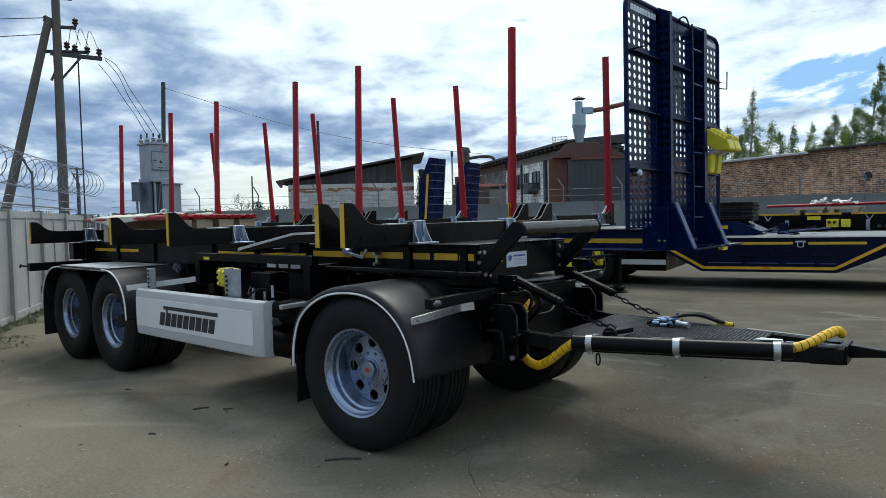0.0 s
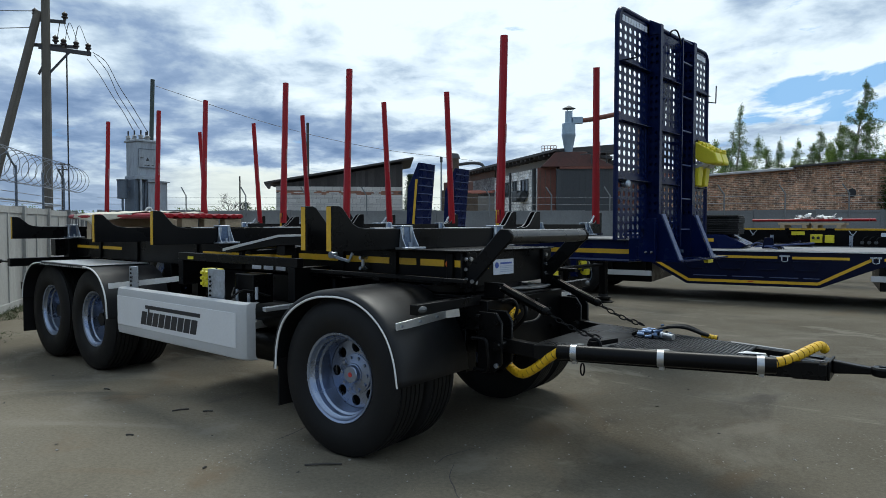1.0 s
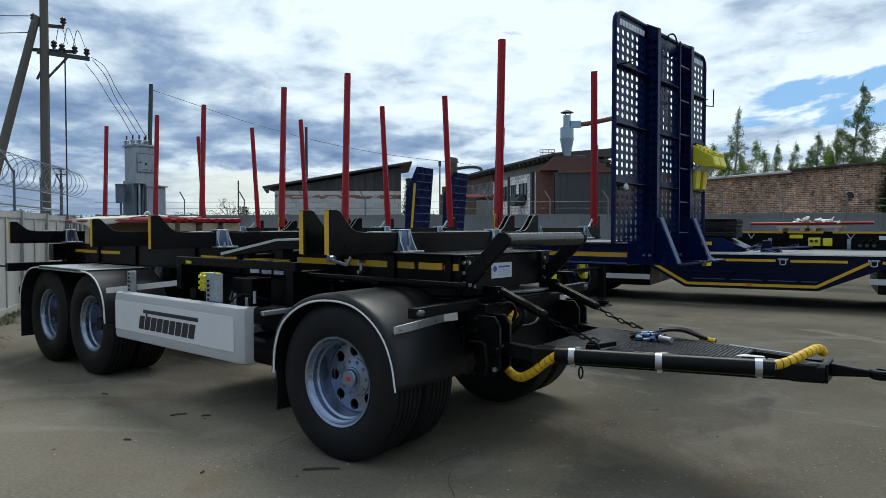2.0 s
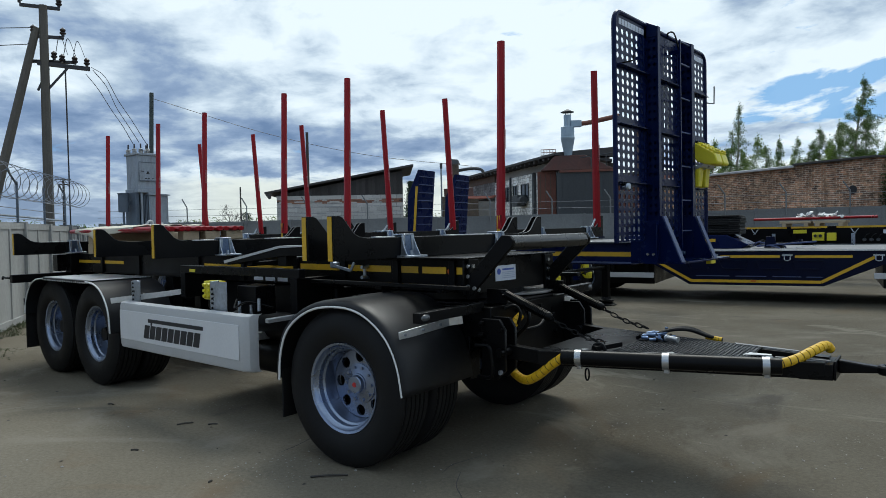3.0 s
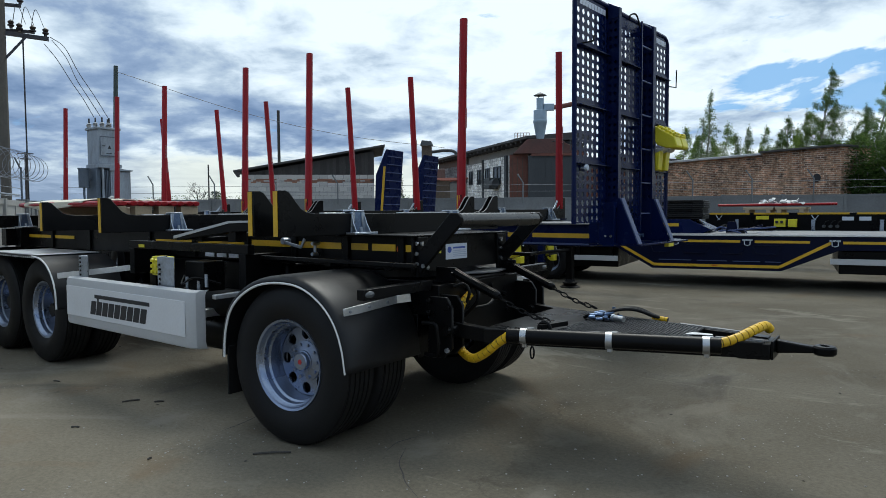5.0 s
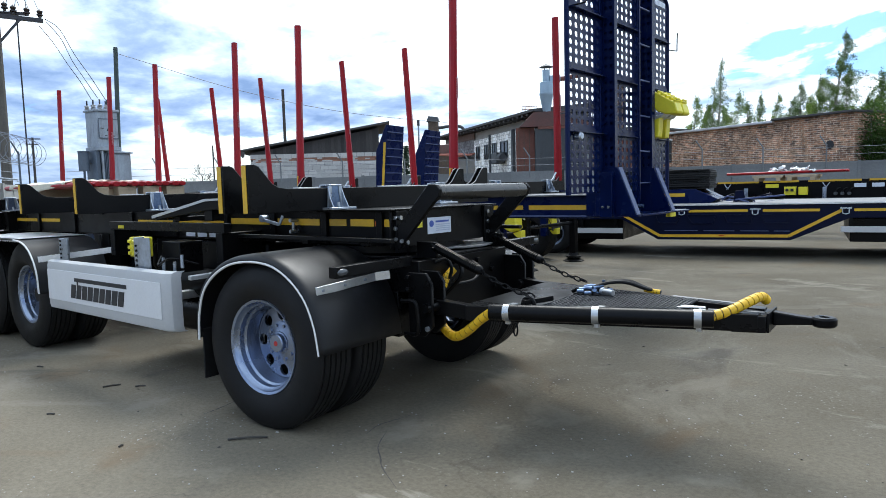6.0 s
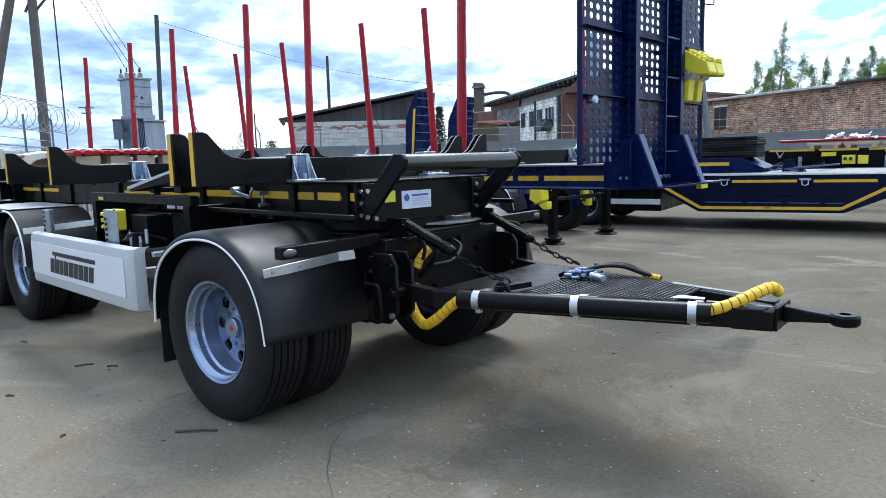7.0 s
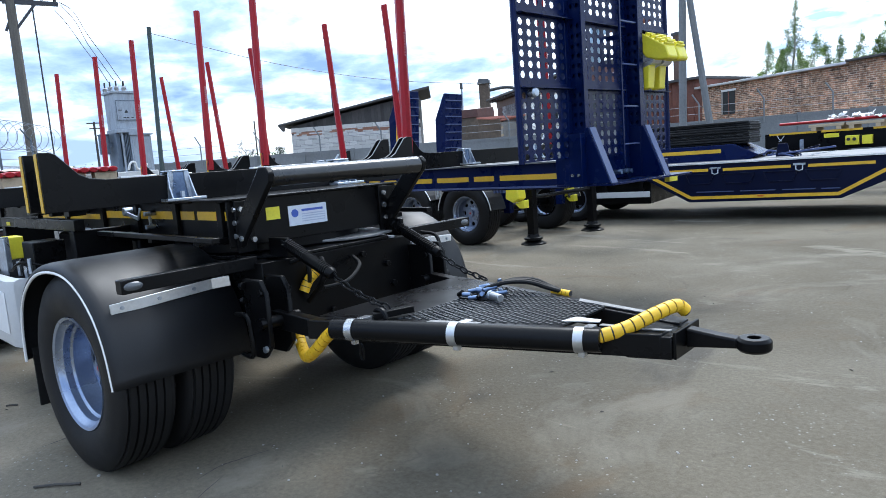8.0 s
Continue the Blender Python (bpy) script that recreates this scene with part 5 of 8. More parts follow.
# ---- loose stakes and cover on the rear of the trailer ----


def stake(at_a, at_b, r=0.045, label="", group="", name="stake", print_side=None):
    a, b = Vector(at_a), Vector(at_b)
    mid = thing(name, a, label, "stake", group)
    flat = Matrix.Translation(a) @ Matrix.Scale(0.62, 4, (0, 0, 1)) @ Matrix.Translation(-a)
    s = Shape(flat)
    s.cyl(a, b, r, n=8)
    body = part("shaft", s, RED, mid, "", 0.006)
    return mid, body


for i in range(12):
    y = 3.475 + i * 0.087
    dx = (0.0, 0.02, -0.03, 0.015, -0.02, 0.03, 0.0, -0.025, 0.01, -0.015, 0.02, 0.0)[i]
    stake((-8.30 + dx, y, 1.519), (-6.26 + dx, y, 1.519), 0.0425, "red painted steel stake lying across the bolsters", "lying stakes", "loose_stake")
for y0, y1 in ((3.50, 3.68), (3.77, 3.95), (4.02, 4.19), (4.27, 4.47)):
    solid("timber_block", Shape().box(-6.405, -6.295, y0, y1, 1.4035, 1.4925), WOOD, "short timber packing block on a bolster", "timber", bevel=0.004)
for k in range(2):
    solid("packing_timber", Shape().box(-7.95 + 0.01 * k, -7.83 + 0.01 * k, 3.50, 4.60, 1.2585 + 0.117 * k, 1.375 + 0.117 * k), WOOD, "squared timber laid across the frame under red stakes", "timber", bevel=0.004)
s = Shape()
N = 22
vs, fs = [], []
for i in range(N + 1):
    for j in range(N + 1):
        a, b = i / N, j / N
        x = -8.12 + 1.42 * a + 0.05 * math.sin(5 * b)
        tip = 0.045 + 0.115 * math.exp(-((a - 0.42) / 0.16) ** 2) + 0.02 * math.sin(11 * a)
        over = max(0.0, 1 - b / 0.16)
        y = 3.425 + 0.85 * b
        rib = 0.012 * abs(math.sin((y - 3.4325) / 0.095 * math.pi))
        z = 1.558 + rib + 0.018 * noise.noise((x * 4, y * 4, 0)) - over * tip
        if over:
            y = 3.425 + 0.02 * math.sin(9 * a)
            z = 1.552 - over * tip
        vs.append((x, y, z))
for i in range(N):
    for j in range(N):
        k = i * (N + 1) + j
        fs.append((k, k + N + 1, k + N + 2, k + 1))
s.add(vs, fs)
cover = solid("tarpaulin", s, TARP, "crumpled beige cloth lying over the red stakes", "cloth")
md = cover.modifiers.new("thickness", "SOLIDIFY")
md.thickness = 0.006
solid("dry_stick", Shape().tube([(-2.94, 2.694, 0.008), (-2.86, 2.776, 0.012), (-2.785, 2.85, 0.008)], 0.006, 6), DRY, "thin dark stick lying on the ground", "stick")

# ---- blue timber semi-trailer with upright stakes and a headboard ----
semi = thing("timber_semitrailer", (-8.5, 7.6, 0), "dark blue timber semi-trailer with red stakes and perforated headboard", "trailer")
for ya in (7.05, 8.05):
    rail = part("frame_rail", Shape().box(-14.9, -2.84, ya, ya + 0.14, 1.06, 1.268), BLUE, semi, "", 0.006)
    if ya < 7.5:
        x = -2.86
        for w in (0.78, 0.26, 0.45, 0.25, 0.18, 0.2, 0.2, 0.6, 0.3, 0.9, 0.3, 0.9, 0.3, 0.9, 0.3, 0.9, 0.3, 0.9, 0.3, 0.9):
            part("reflective_tape", Shape().box(x - w, x, ya - 0.004, ya - 0.001, 1.122, 1.172), TAPE, rail, "yellow reflective strip")
            x -= w + 0.075
        part("rail_lip", Shape().box(-14.9, -2.84, ya - 0.03, ya - 0.0045, 1.045, 1.064), BLUE_LIT, rail, "", 0.002)
part("deck", Shape().box(-14.9, -2.84, 6.98, 8.26, 1.2685, 1.285), DECK, semi, "pale worn deck plate", 0.003)
for x in (-4.4, -7.3, -9.3, -11, -12.8, -14.6):
    part("cross_member", Shape().box(x - 0.06, x + 0.06, 7.19, 8.05, 1.08, 1.25), BLUE, semi, "", 0.004)
part("kingpin_plate", Shape().box(-4.6, -3.0, 7.195, 8.045, 1.02, 1.058), BLUE, semi, "", 0.006)
XS = (-4.09, -6.61, -8.0, -10.2, -11.8, -13.89)
for x in XS:
    b = bolster(semi, x, 6.25, 8.62, 1.29, 1.60, 0.15)
    for y in (7.05, 8.2):
        clamp(semi, x, y, 1.30, 1.44)
    for y0, y1 in ((6.285, 6.35), (8.51, 8.37)):
        xs = x + 0.06 if x > -5 and y0 > 7 else x
        a, c = Vector((x, y0, 1.45)), Vector((xs, y1, 3.505))
        thin = Matrix.Translation((0, y0, 0)) @ Matrix.Scale(0.82, 4, (0, 1, 0)) @ Matrix.Translation((0, -y0, 0))
        ends = [thin.inverted() @ a.lerp(c, q) for q in (0.0, 0.35, 0.36, 1.0)]
        s = Shape(thin).tube(ends, lambda q: 0.055 - 0.008 * q, 8)
        st = part("stake", s, RED, semi, "red painted upright stake", sharp=30)
        # one comb-shaped strip of teeth along the stake
        d = c - a
        comb = []
        for i in range(9):
            p = a + d * (0.43 + 0.012 * i)
            comb += [(p.x + 0.047, p.y + 0.004, p.z - 0.007), (p.x + 0.047, p.y - 0.012, p.z - 0.007), (p.x + 0.047, p.y - 0.012, p.z + 0.007), (p.x + 0.047, p.y + 0.004, p.z + 0.007)]
        lo, hi = a + d * 0.43, a + d * 0.526
        comb += [(hi.x + 0.047, hi.y + 0.012, hi.z + 0.007), (lo.x + 0.047, lo.y + 0.012, lo.z - 0.007)]
        s = Shape().prism(comb, (0.0075, 0, 0))
        part("maker_mark", s, PALE_RED, st, "faded maker's mark drawn as bars")
        s = Shape()
        s.box(x - 0.075, x + 0.075, y0 - 0.07, y0 + 0.07, 1.3, 1.32)
        part("stake_foot", s, BLUE, st)
    # pale bent strip at the far stake's foot
    part("stake_wedge", Shape().prism([(x + 0.032, 8.22, 1.444), (x + 0.032, 8.30, 1.475), (x + 0.032, 8.37, 1.56), (x + 0.032, 8.395, 1.55), (x + 0.032, 8.32, 1.455), (x + 0.032, 8.26, 1.444)], (0.012, 0, 0)), ZINC, semi)
# tandem wheels under the hidden rear
for u in (-10.6, -11.9, -13.2):
    for v, side in ((6.4, -1), (8.85, 1)):
        wheel(semi, u, 0.49, v, side, outer=side < 0)
    part("axle", Shape().cyl((u, 6.7, 0.49), (u, 8.6, 0.49), 0.065, n=12), BLACK, semi)
    part("hanger", Shape().box(u + 0.3, u + 0.42, 7.06, 7.18, 0.4, 1.06), BLACK, semi)
    part("hanger", Shape().box(u + 0.3, u + 0.42, 8.06, 8.18, 0.4, 1.06), BLACK, semi)

# headboard
HX, HY0, HY1, HZ0, HZ1 = -2.65, 6.14, 8.545, 1.29, 3.482
board = part("headboard_frame", Shape().tube([(HX, HY0, HZ0), (HX, HY0, HZ1 - 0.12)] + [(HX, HY0 + 0.12 - 0.12 * math.cos(a), HZ1 - 0.12 + 0.12 * math.sin(a)) for a in [math.pi / 2 * i / 6 for i in range(1, 7)]] +
             [(HX, HY1 - 0.12 + 0.12 * math.sin(a), HZ1 - 0.12 + 0.12 * math.cos(a)) for a in [math.pi / 2 * i / 6 for i in range(0, 7)]] + [(HX, HY1, HZ0)], 0.024, 8), BLUE, semi, "dark blue tube round the headboard")
ROW, ROWS, TOP_ROW = 0.079, 26, 3.3535          # height of one row of holes, their number, upper edge of the topmost
PLAIN_ROWS = (7, 14, 21)


def punched(o, along, nu, pu, nv, ru, rv, thick, plain=()):
    """A sheet with rows of oval holes; along is its level direction, rows go up from o."""
    o, d, n = Vector(o), Vector(along), Vector(thick)
    s = Shape()
    sq = [(-1, -1), (0, -1), (1, -1), (1, 0), (1, 1), (0, 1), (-1, 1), (-1, 0)]
    for i in range(nu):
        for j in range(nv):
            c = o + d * pu * (i + 0.5) + Vector((0, 0, ROW * (j + 0.5)))
            v = [c + d * a * pu / 2 + Vector((0, 0, b * ROW / 2)) for a, b in sq]
            if j in plain:
                s.add(v, [tuple(range(8))])
                continue
            v += [c + d * ru * a / math.hypot(a, b) + Vector((0, 0, rv * b / math.hypot(a, b))) for a, b in sq]
            v += [p + n for p in v[8:]]
            s.add(v, [(k, (k + 1) % 8, (k + 1) % 8 + 8, k + 8) for k in range(8)] + [(k + 8, (k + 1) % 8 + 8, (k + 1) % 8 + 16, k + 16) for k in range(8)])
    return s.mesh("perforated_sheet", weld=True)


Z0 = TOP_ROW - ROW * ROWS
for y0, nu, pu in ((6.165, 6, 0.1053), (6.935, 7, 0.108), (7.868, 6, 0.107)):
    part("perforated_sheet", punched((HX, y0, Z0), (0, 1, 0), nu, pu, ROWS, 0.0305, 0.0285, (-0.006, 0, 0), PLAIN_ROWS), BLUE, semi, "perforated dark blue sheet")
part("post_back", Shape().box(HX - 0.06, HX + 0.003, 6.797, 6.9345, 1.07, 3.47), BLUE, semi, "", 0.004)
part("post_back", Shape().box(HX - 0.06, HX + 0.003, 7.6915, 7.8675, 1.07, 3.47), BLUE, semi, "", 0.004)
part("top_sheet", Shape().box(HX - 0.003, HX + 0.003, HY0 + 0.02, HY1 - 0.02, TOP_ROW + 0.0005, 3.47), BLUE, semi)
for y0, y1 in ((6.235, 6.80), (8.10, 8.47)):
    s = Shape()
    logo_bars(s, (HX + 0.003, y0, 3.372), (0, y1 - y0, 0), (0, 0, 1), (0.002, 0, 0), 0.058, 9, 0.15)
    part("logo", s, STICKER, semi, "white maker's mark drawn as plain bars")
for ya, yb in ((6.845, 6.91), (7.765, 7.845)):
    web = part("headboard_post", punched((HX + 0.006, ya + 0.006, TOP_ROW - ROW * 23), (1, 0, 0), 2, 0.056, 23, 0.017, 0.019, (0, 0.008, 0), (4, 11, 18)), BLUE, semi, "post web with two rows of holes")
    part("web_back", Shape().box(HX + 0.004, HX + 0.118, ya + 0.040, ya + 0.046, 1.4, 3.44), BLUE, web)
    part("web_foot", Shape().box(HX + 0.004, HX + 0.118, ya, ya + 0.012, 1.079, TOP_ROW - ROW * 23), BLUE, web, "", 0.003)
    part("web_head", Shape().prism([(HX + 0.004, ya, TOP_ROW + 0.0005), (HX + 0.118, ya, TOP_ROW + 0.0005), (HX + 0.118, ya, 3.455), (HX + 0.004, ya, 3.515)], (0, 0.012, 0)), BLUE, web, "", 0.003)
    part("post_flange", Shape().box(HX + 0.1185, HX + 0.13, ya, yb, 1.079, 3.455), BLUE, semi, "dark blue post flange", 0.003)
    part("foot_stay", Shape().prism([(HX + 0.1305, ya, 1.545), (HX + 0.15, ya, 1.545), (HX + 0.34, ya, 1.079), (HX + 0.1305, ya, 1.079)], (0, 0.012, 0)), BLUE, semi, "", 0.003)
    part("stay_flange", Shape().slab((HX + 0.157, (ya + yb) / 2 + 0.02, 1.545), (HX + 0.347, (ya + yb) / 2 + 0.02, 1.079), 0.09, 0.012, (1, 0, 0.5)), BLUE_LIT, semi, "blue stay painted in the lit tone", 0.002)
for j in PLAIN_ROWS:
    z = Z0 + ROW * (j + 0.5)
    for ya, yb in ((6.165, 6.843), (6.915, 7.68), (7.86, 8.51)):
        part("shelf_angle", Shape().prism([(HX + 0.004, ya, z - 0.025), (HX + 0.06, ya, z - 0.025), (HX + 0.06, ya, z - 0.019), (HX + 0.01, ya, z - 0.019), (HX + 0.01, ya, z + 0.028), (HX + 0.004, ya, z + 0.028)], (0, yb - ya, 0)), BLUE, semi)
part("ladder_stile", Shape().box(HX + 0.10, HX + 0.115, 7.475, 7.497, 1.2, 3.45), BLUE, semi, "", 0.002)
for z in (1.25, 2.3, 3.3):
    part("stile_foot", Shape().box(HX + 0.004, HX + 0.0995, 7.478, 7.494, z, z + 0.04), BLUE, semi)
for z in (1.38, 1.715, 2.083, 2.453, 2.82, 3.19, 3.425):
    part("ladder_rung", Shape().box(HX + 0.09, HX + 0.112, 7.4975, 7.7645, z, z + 0.014), BLUE_LIT, semi, "", 0.002)
part("handle", Shape().tube(curve_points([(HX + 0.02, 7.36, 3.46), (HX + 0.03, 7.36, 3.505), (HX + 0.05, 7.48, 3.52), (HX + 0.107, 7.486, 3.3)], 5), 0.009, 6), BLACK, semi)
part("hook", Shape().tube([(HX + 0.01, 6.2, 2.985), (HX + 0.16, 6.2, 2.99), (HX + 0.17, 6.2, 3.04)], 0.008, 6), BLACK, semi)
part("hook", Shape().tube([(HX + 0.0, 8.53, 2.92), (HX + 0.06, 8.69, 2.92), (HX + 0.06, 8.70, 3.13)], 0.008, 6), BLACK, semi)
part("latch_knob", Shape().lathe([(0.0, 0.07), (0.03, 0.068), (0.04, 0.05), (0.028, 0.02), (0.03, 0.0)], (HX + 0.003, 6.285, 1.83), (1, 0, 0), 14, closed=False), ZINC, semi, "round zinc latch knob")
part("base_plate", Shape().box(-2.839, -2.29, 6.85, 8.30, 1.06, 1.078), BLUE, semi, "", 0.004)
part("base_upright", Shape().box(-2.839, -2.66, 6.85, 8.30, 1.0785, 1.3), BLUE, semi, "", 0.004)
part("base_side", Shape().box(-2.659, -2.53, 6.78, 6.849, 1.06, 1.5), BLUE, semi, "", 0.004)
for x in (-2.62, -2.56):
    part("bolt", Shape().cyl((x, 6.78, 1.16), (x, 6.765, 1.16), 0.014, n=8), BRIGHT, semi)
for i, y in enumerate((7.2, 7.32, 7.5, 7.6, 7.68)):
    part("air_coupling", Shape().cyl((-2.655, y, 1.14), (-2.58, y, 1.14), 0.022, n=10), BRIGHT if i < 2 else BLUE_STEEL, semi, "", 0.002)
part("side_lamp", Shape().box(-2.55, -2.5, 8.25, 8.42, 0.99, 1.04), YELLOW, semi)

for y in (7.96, 8.17):
    c = thing("wheel_chock", (HX + 0.1, y, 2.15), "yellow plastic wheel chock hung on the headboard", "wheel chock", "wheel chocks")
    lean = pose(HX + 0.185, y, 2.185) @ pose(0, 0, 0, 0, 38, 0) @ Matrix.Scale(0.88, 4, (1, 0, 0))
    w = part("wedge", Shape(lean).prism([(-0.20, -0.092, 0.105), (0.10, -0.092, 0.135), (0.20, -0.092, 0.075), (0.20, -0.092, 0.045), (0.09, -0.092, -0.02), (-0.02, -0.092, -0.05), (-0.20, -0.092, 0.0)], (0, 0.184, 0)), YELLOW, c, bevel=0.012)
    for i in range(5):
        part("rib", Shape(lean).box(-0.17 + 0.06 * i, -0.15 + 0.06 * i, -0.085, 0.085, 0.098 + 0.006 * i, 0.135 + 0.005 * i), YELLOW, w, bevel=0.004)
    part("handle", Shape(lean).tube([(0.06, -0.05, 0.13), (0.07, -0.05, 0.165), (0.07, 0.05, 0.165), (0.06, 0.05, 0.13)], 0.012, 6), YELLOW, w)
    part("leg", Shape().prism([(HX + 0.05, y - 0.075, 2.10), (HX + 0.17, y - 0.075, 2.09), (HX + 0.15, y - 0.075, 1.88), (HX + 0.07, y - 0.075, 1.87)], (0, 0.12, 0)), YELLOW, c, bevel=0.01)
    part("bracket", Shape().prism([(HX + 0.006, y - 0.08, 2.03), (HX + 0.20, y - 0.08, 2.10), (HX + 0.22, y - 0.08, 2.13), (HX + 0.006, y - 0.08, 2.09)], (0, 0.16, 0)), ALU, c, bevel=0.004)

# ---- dark semi-trailer on legs, behind the first ----
dark = thing("skeletal_semitrailer", (-7.5, 10.9, 0), "dark blue semi-trailer frame standing on its landing legs", "trailer")
for y in (10.15, 11.55):
    part("frame_rail", Shape().box(-9.2, -4.2, y, y + 0.12, 0.92, 1.12), BLUE, dark, "", 0.006)
for x in (-4.3, -5.6, -7.2, -9.0):
    part("cross_member", Shape().box(x - 0.06, x + 0.06, 10.27, 11.55, 0.94, 1.1), BLUE, dark, "", 0.004)
part("brace", Shape().slab((-5.55, 10.12, 0.9), (-4.6, 10.12, 1.0), 0.03, 0.06), BLUE, dark)
for y in (10.06, 11.68):
    leg = part("landing_leg", Shape().box(-5.64, -5.52, y - 0.06, y + 0.06, 0.13, 1.06), BLACK, dark, "black landing leg", 0.01)
    part("inner_leg", Shape().box(-5.625, -5.535, y - 0.045, y + 0.045, 0.06, 0.14), BLACK, leg, "", 0.004)
    part("foot", Shape().lathe([(0.0, 0.16), (0.08, 0.15), (0.1, 0.11), (0.14, 0.10), (0.14, 0.07), (0.1, 0.06), (0.17, 0.022), (0.19, 0.015), (0.19, 0.0), (0.0, 0.0)], (-5.58, y, 0), (0, 0, 1), 16, closed=False), BLACK, leg)
part("leg_brace", Shape().cyl((-5.58, 10.1, 0.7), (-5.58, 11.65, 0.7), 0.03, n=10), BLACK, dark)
part("leg_label", Shape().box(-5.60, -5.55, 9.992, 9.9985, 0.84, 0.97), STICKER, dark)
for u in (-6.55, -7.78):
    for v, side in ((9.62, -1), (11.98, 1)):
        w = wheel(dark, u, 0.49, v, side, wide=0.33)
        mid = 9.62 if side < 0 else 11.65
        line = arc(u, 0.47, 0.56, 8 if u == -6.55 else 25, 172, 16)
        s = Shape()
        for a, b in zip(line, line[1:]):
            s.slab((a[0], mid + 0.165, a[1]), (b[0], mid + 0.165, b[1]), 0.35, 0.008, (0, 0, 1))
        gd = part("mudguard", s, PLASTIC, dark)
        part("edge_trim", Shape().tube([(p[0], mid - 0.012 if side < 0 else mid + 0.342, p[1]) for p in line], 0.009, 6), ALU, gd, "pale edge trim")
    part("axle", Shape().cyl((u, 9.8, 0.49), (u, 11.85, 0.49), 0.065, n=12), BLACK, dark)
    for y in (10.2, 11.6):
        part("hanger", Shape().box(u + 0.35, u + 0.47, y - 0.05, y + 0.05, 0.45, 0.92), BLUE, dark, "", 0.004)
for k in range(4):
    part("bracket_plate", Shape().box(-7.24 + 0.05 * k, -7.215 + 0.05 * k, 9.7, 10.15, 0.72 + 0.03 * k, 0.95), ALU, dark)
    part("bracket_plate", Shape().box(-6.0 + 0.06 * k, -5.975 + 0.06 * k, 9.7, 10.15, 0.8, 0.95), BLUE_LIT, dark)
for x, y, z, k in ((-5.60, 9.72, 0.775, 0.8), (-6.12, 11.75, 0.68, 0.8)):
    c = thing("wheel_chock", (x, y, z), "bright yellow wheel chock hung under the frame", "wheel chock", "wheel chocks")
    part("wedge", Shape().prism([(x - 0.10, y - 0.1, z + 0.13), (x + 0.10, y - 0.1, z + 0.15), (x + 0.12, y - 0.1, z - 0.06), (x + 0.02, y - 0.1, z - 0.12), (x - 0.12, y - 0.1, z - 0.06)], (0, 0.2, 0)), YELLOW, c, bevel=0.02)
    part("tail", Shape().prism([(x + 0.02, y - 0.06, z - 0.13), (x + 0.19, y - 0.06, z - 0.08), (x + 0.19, y - 0.06, z - 0.2), (x + 0.1, y - 0.06, z - 0.2)], (0, 0.12, 0)), YELLOW, c, bevel=0.01)
    part("hanger", Shape().box(x - 0.02, x + 0.02, y + 0.1005, y + 0.46, z + 0.05, z + 0.09), BLACK, c)

# ---- low-loader with sloped side panels and rear ramps; it stands a little askew ----
low = thing("low_loader", (-4.5, 14.3, 0), "dark blue low-loader trailer with yellow outlined side panels", "trailer")
LX = pose(-3.4, 13.3, 0, 0, 0, 10.8)


def LP(name, shape, mat, label="", bevel=0.0, owner=None):
    return part(name, shape, mat, owner or low, label, bevel)


body = [(-7.3, 0.93), (5.6, 0.96), (5.6, 0.72), (1.95, 0.71), (1.06, 0.325), (-1.17, 0.315), (-1.85, 0.70), (-7.3, 0.68)]
LP("side_panel", Shape(LX).prism([(x, 0, z) for x, z in body], (0, 0.08, 0)), BLUE_SHADED, "dark blue side panel", 0.006)
LP("far_side_panel", Shape(LX).prism([(x, 2.42, z) for x, z in body], (0, 0.08, 0)), BLUE_SHADED, "", 0.006)
LP("deck", Shape(LX).prism([(-7.3, -0.02, 0.935), (5.6, -0.02, 0.965), (5.6, -0.02, 0.985), (-7.3, -0.02, 0.955)], (0, 2.54, 0)), DECK, "pale worn steel deck", 0.003)
LP("deck_edge", Shape(LX).prism([(-7.3, -0.032, 0.930), (5.6, -0.032, 0.960), (5.6, -0.032, 0.984), (-7.3, -0.032, 0.954)], (0, 0.011, 0)), ALU, "pale steel edge angle")


def ribbon(name, pts, w, mat, label=""):
    s = Shape(LX)
    for (xa, za), (xb, zb) in zip(pts, pts[1:]):
        s.slab((xa, -0.003, za), (xb, -0.003, zb), w, 0.004, (0, 1, 0))
    return LP(name, s, mat, label)


for seg in ([(-1.80, 0.765), (-1.14, 0.388)], [(-1.14, 0.388), (1.03, 0.398)], [(1.03, 0.398), (1.83, 0.845)]):
    ribbon("reflective_tape", seg, 0.052, TAPE, "yellow reflective strip")
for a, b in ((-1.55, -0.85), (-0.62, 0.38), (0.62, 1.5), (2.0, 2.8), (3.0, 3.9), (4.1, 5.4), (-2.9, -1.9), (-4.2, -3.2), (-5.6, -4.6)):
    ribbon("reflective_tape", [(a, 0.845), (b, 0.848)], 0.046, TAPE, "yellow reflective strip")
for x0, x1 in ((-1.22, -0.77), (-0.65, -0.14), (-0.02, 0.47), (0.58, 1.07)):
    q = [(x0, 0.775), (x1, 0.775), (x1 - 0.07, 0.62), (x0 + 0.07, 0.62)]
    rec = LP("recess", Shape(LX).prism([(x, -0.003, z) for x, z in q], (0, 0.0025, 0)), BLUE_SHADED, "")
    for (xa, za), (xb, zb) in zip(q, q[1:] + q[:1]):
        LP("recess_rim", Shape(LX).slab((xa, -0.011, za), (xb, -0.011, zb), 0.018, 0.020, (0, 1, 0)), BLUE_SHADED, "", 0.003, rec)
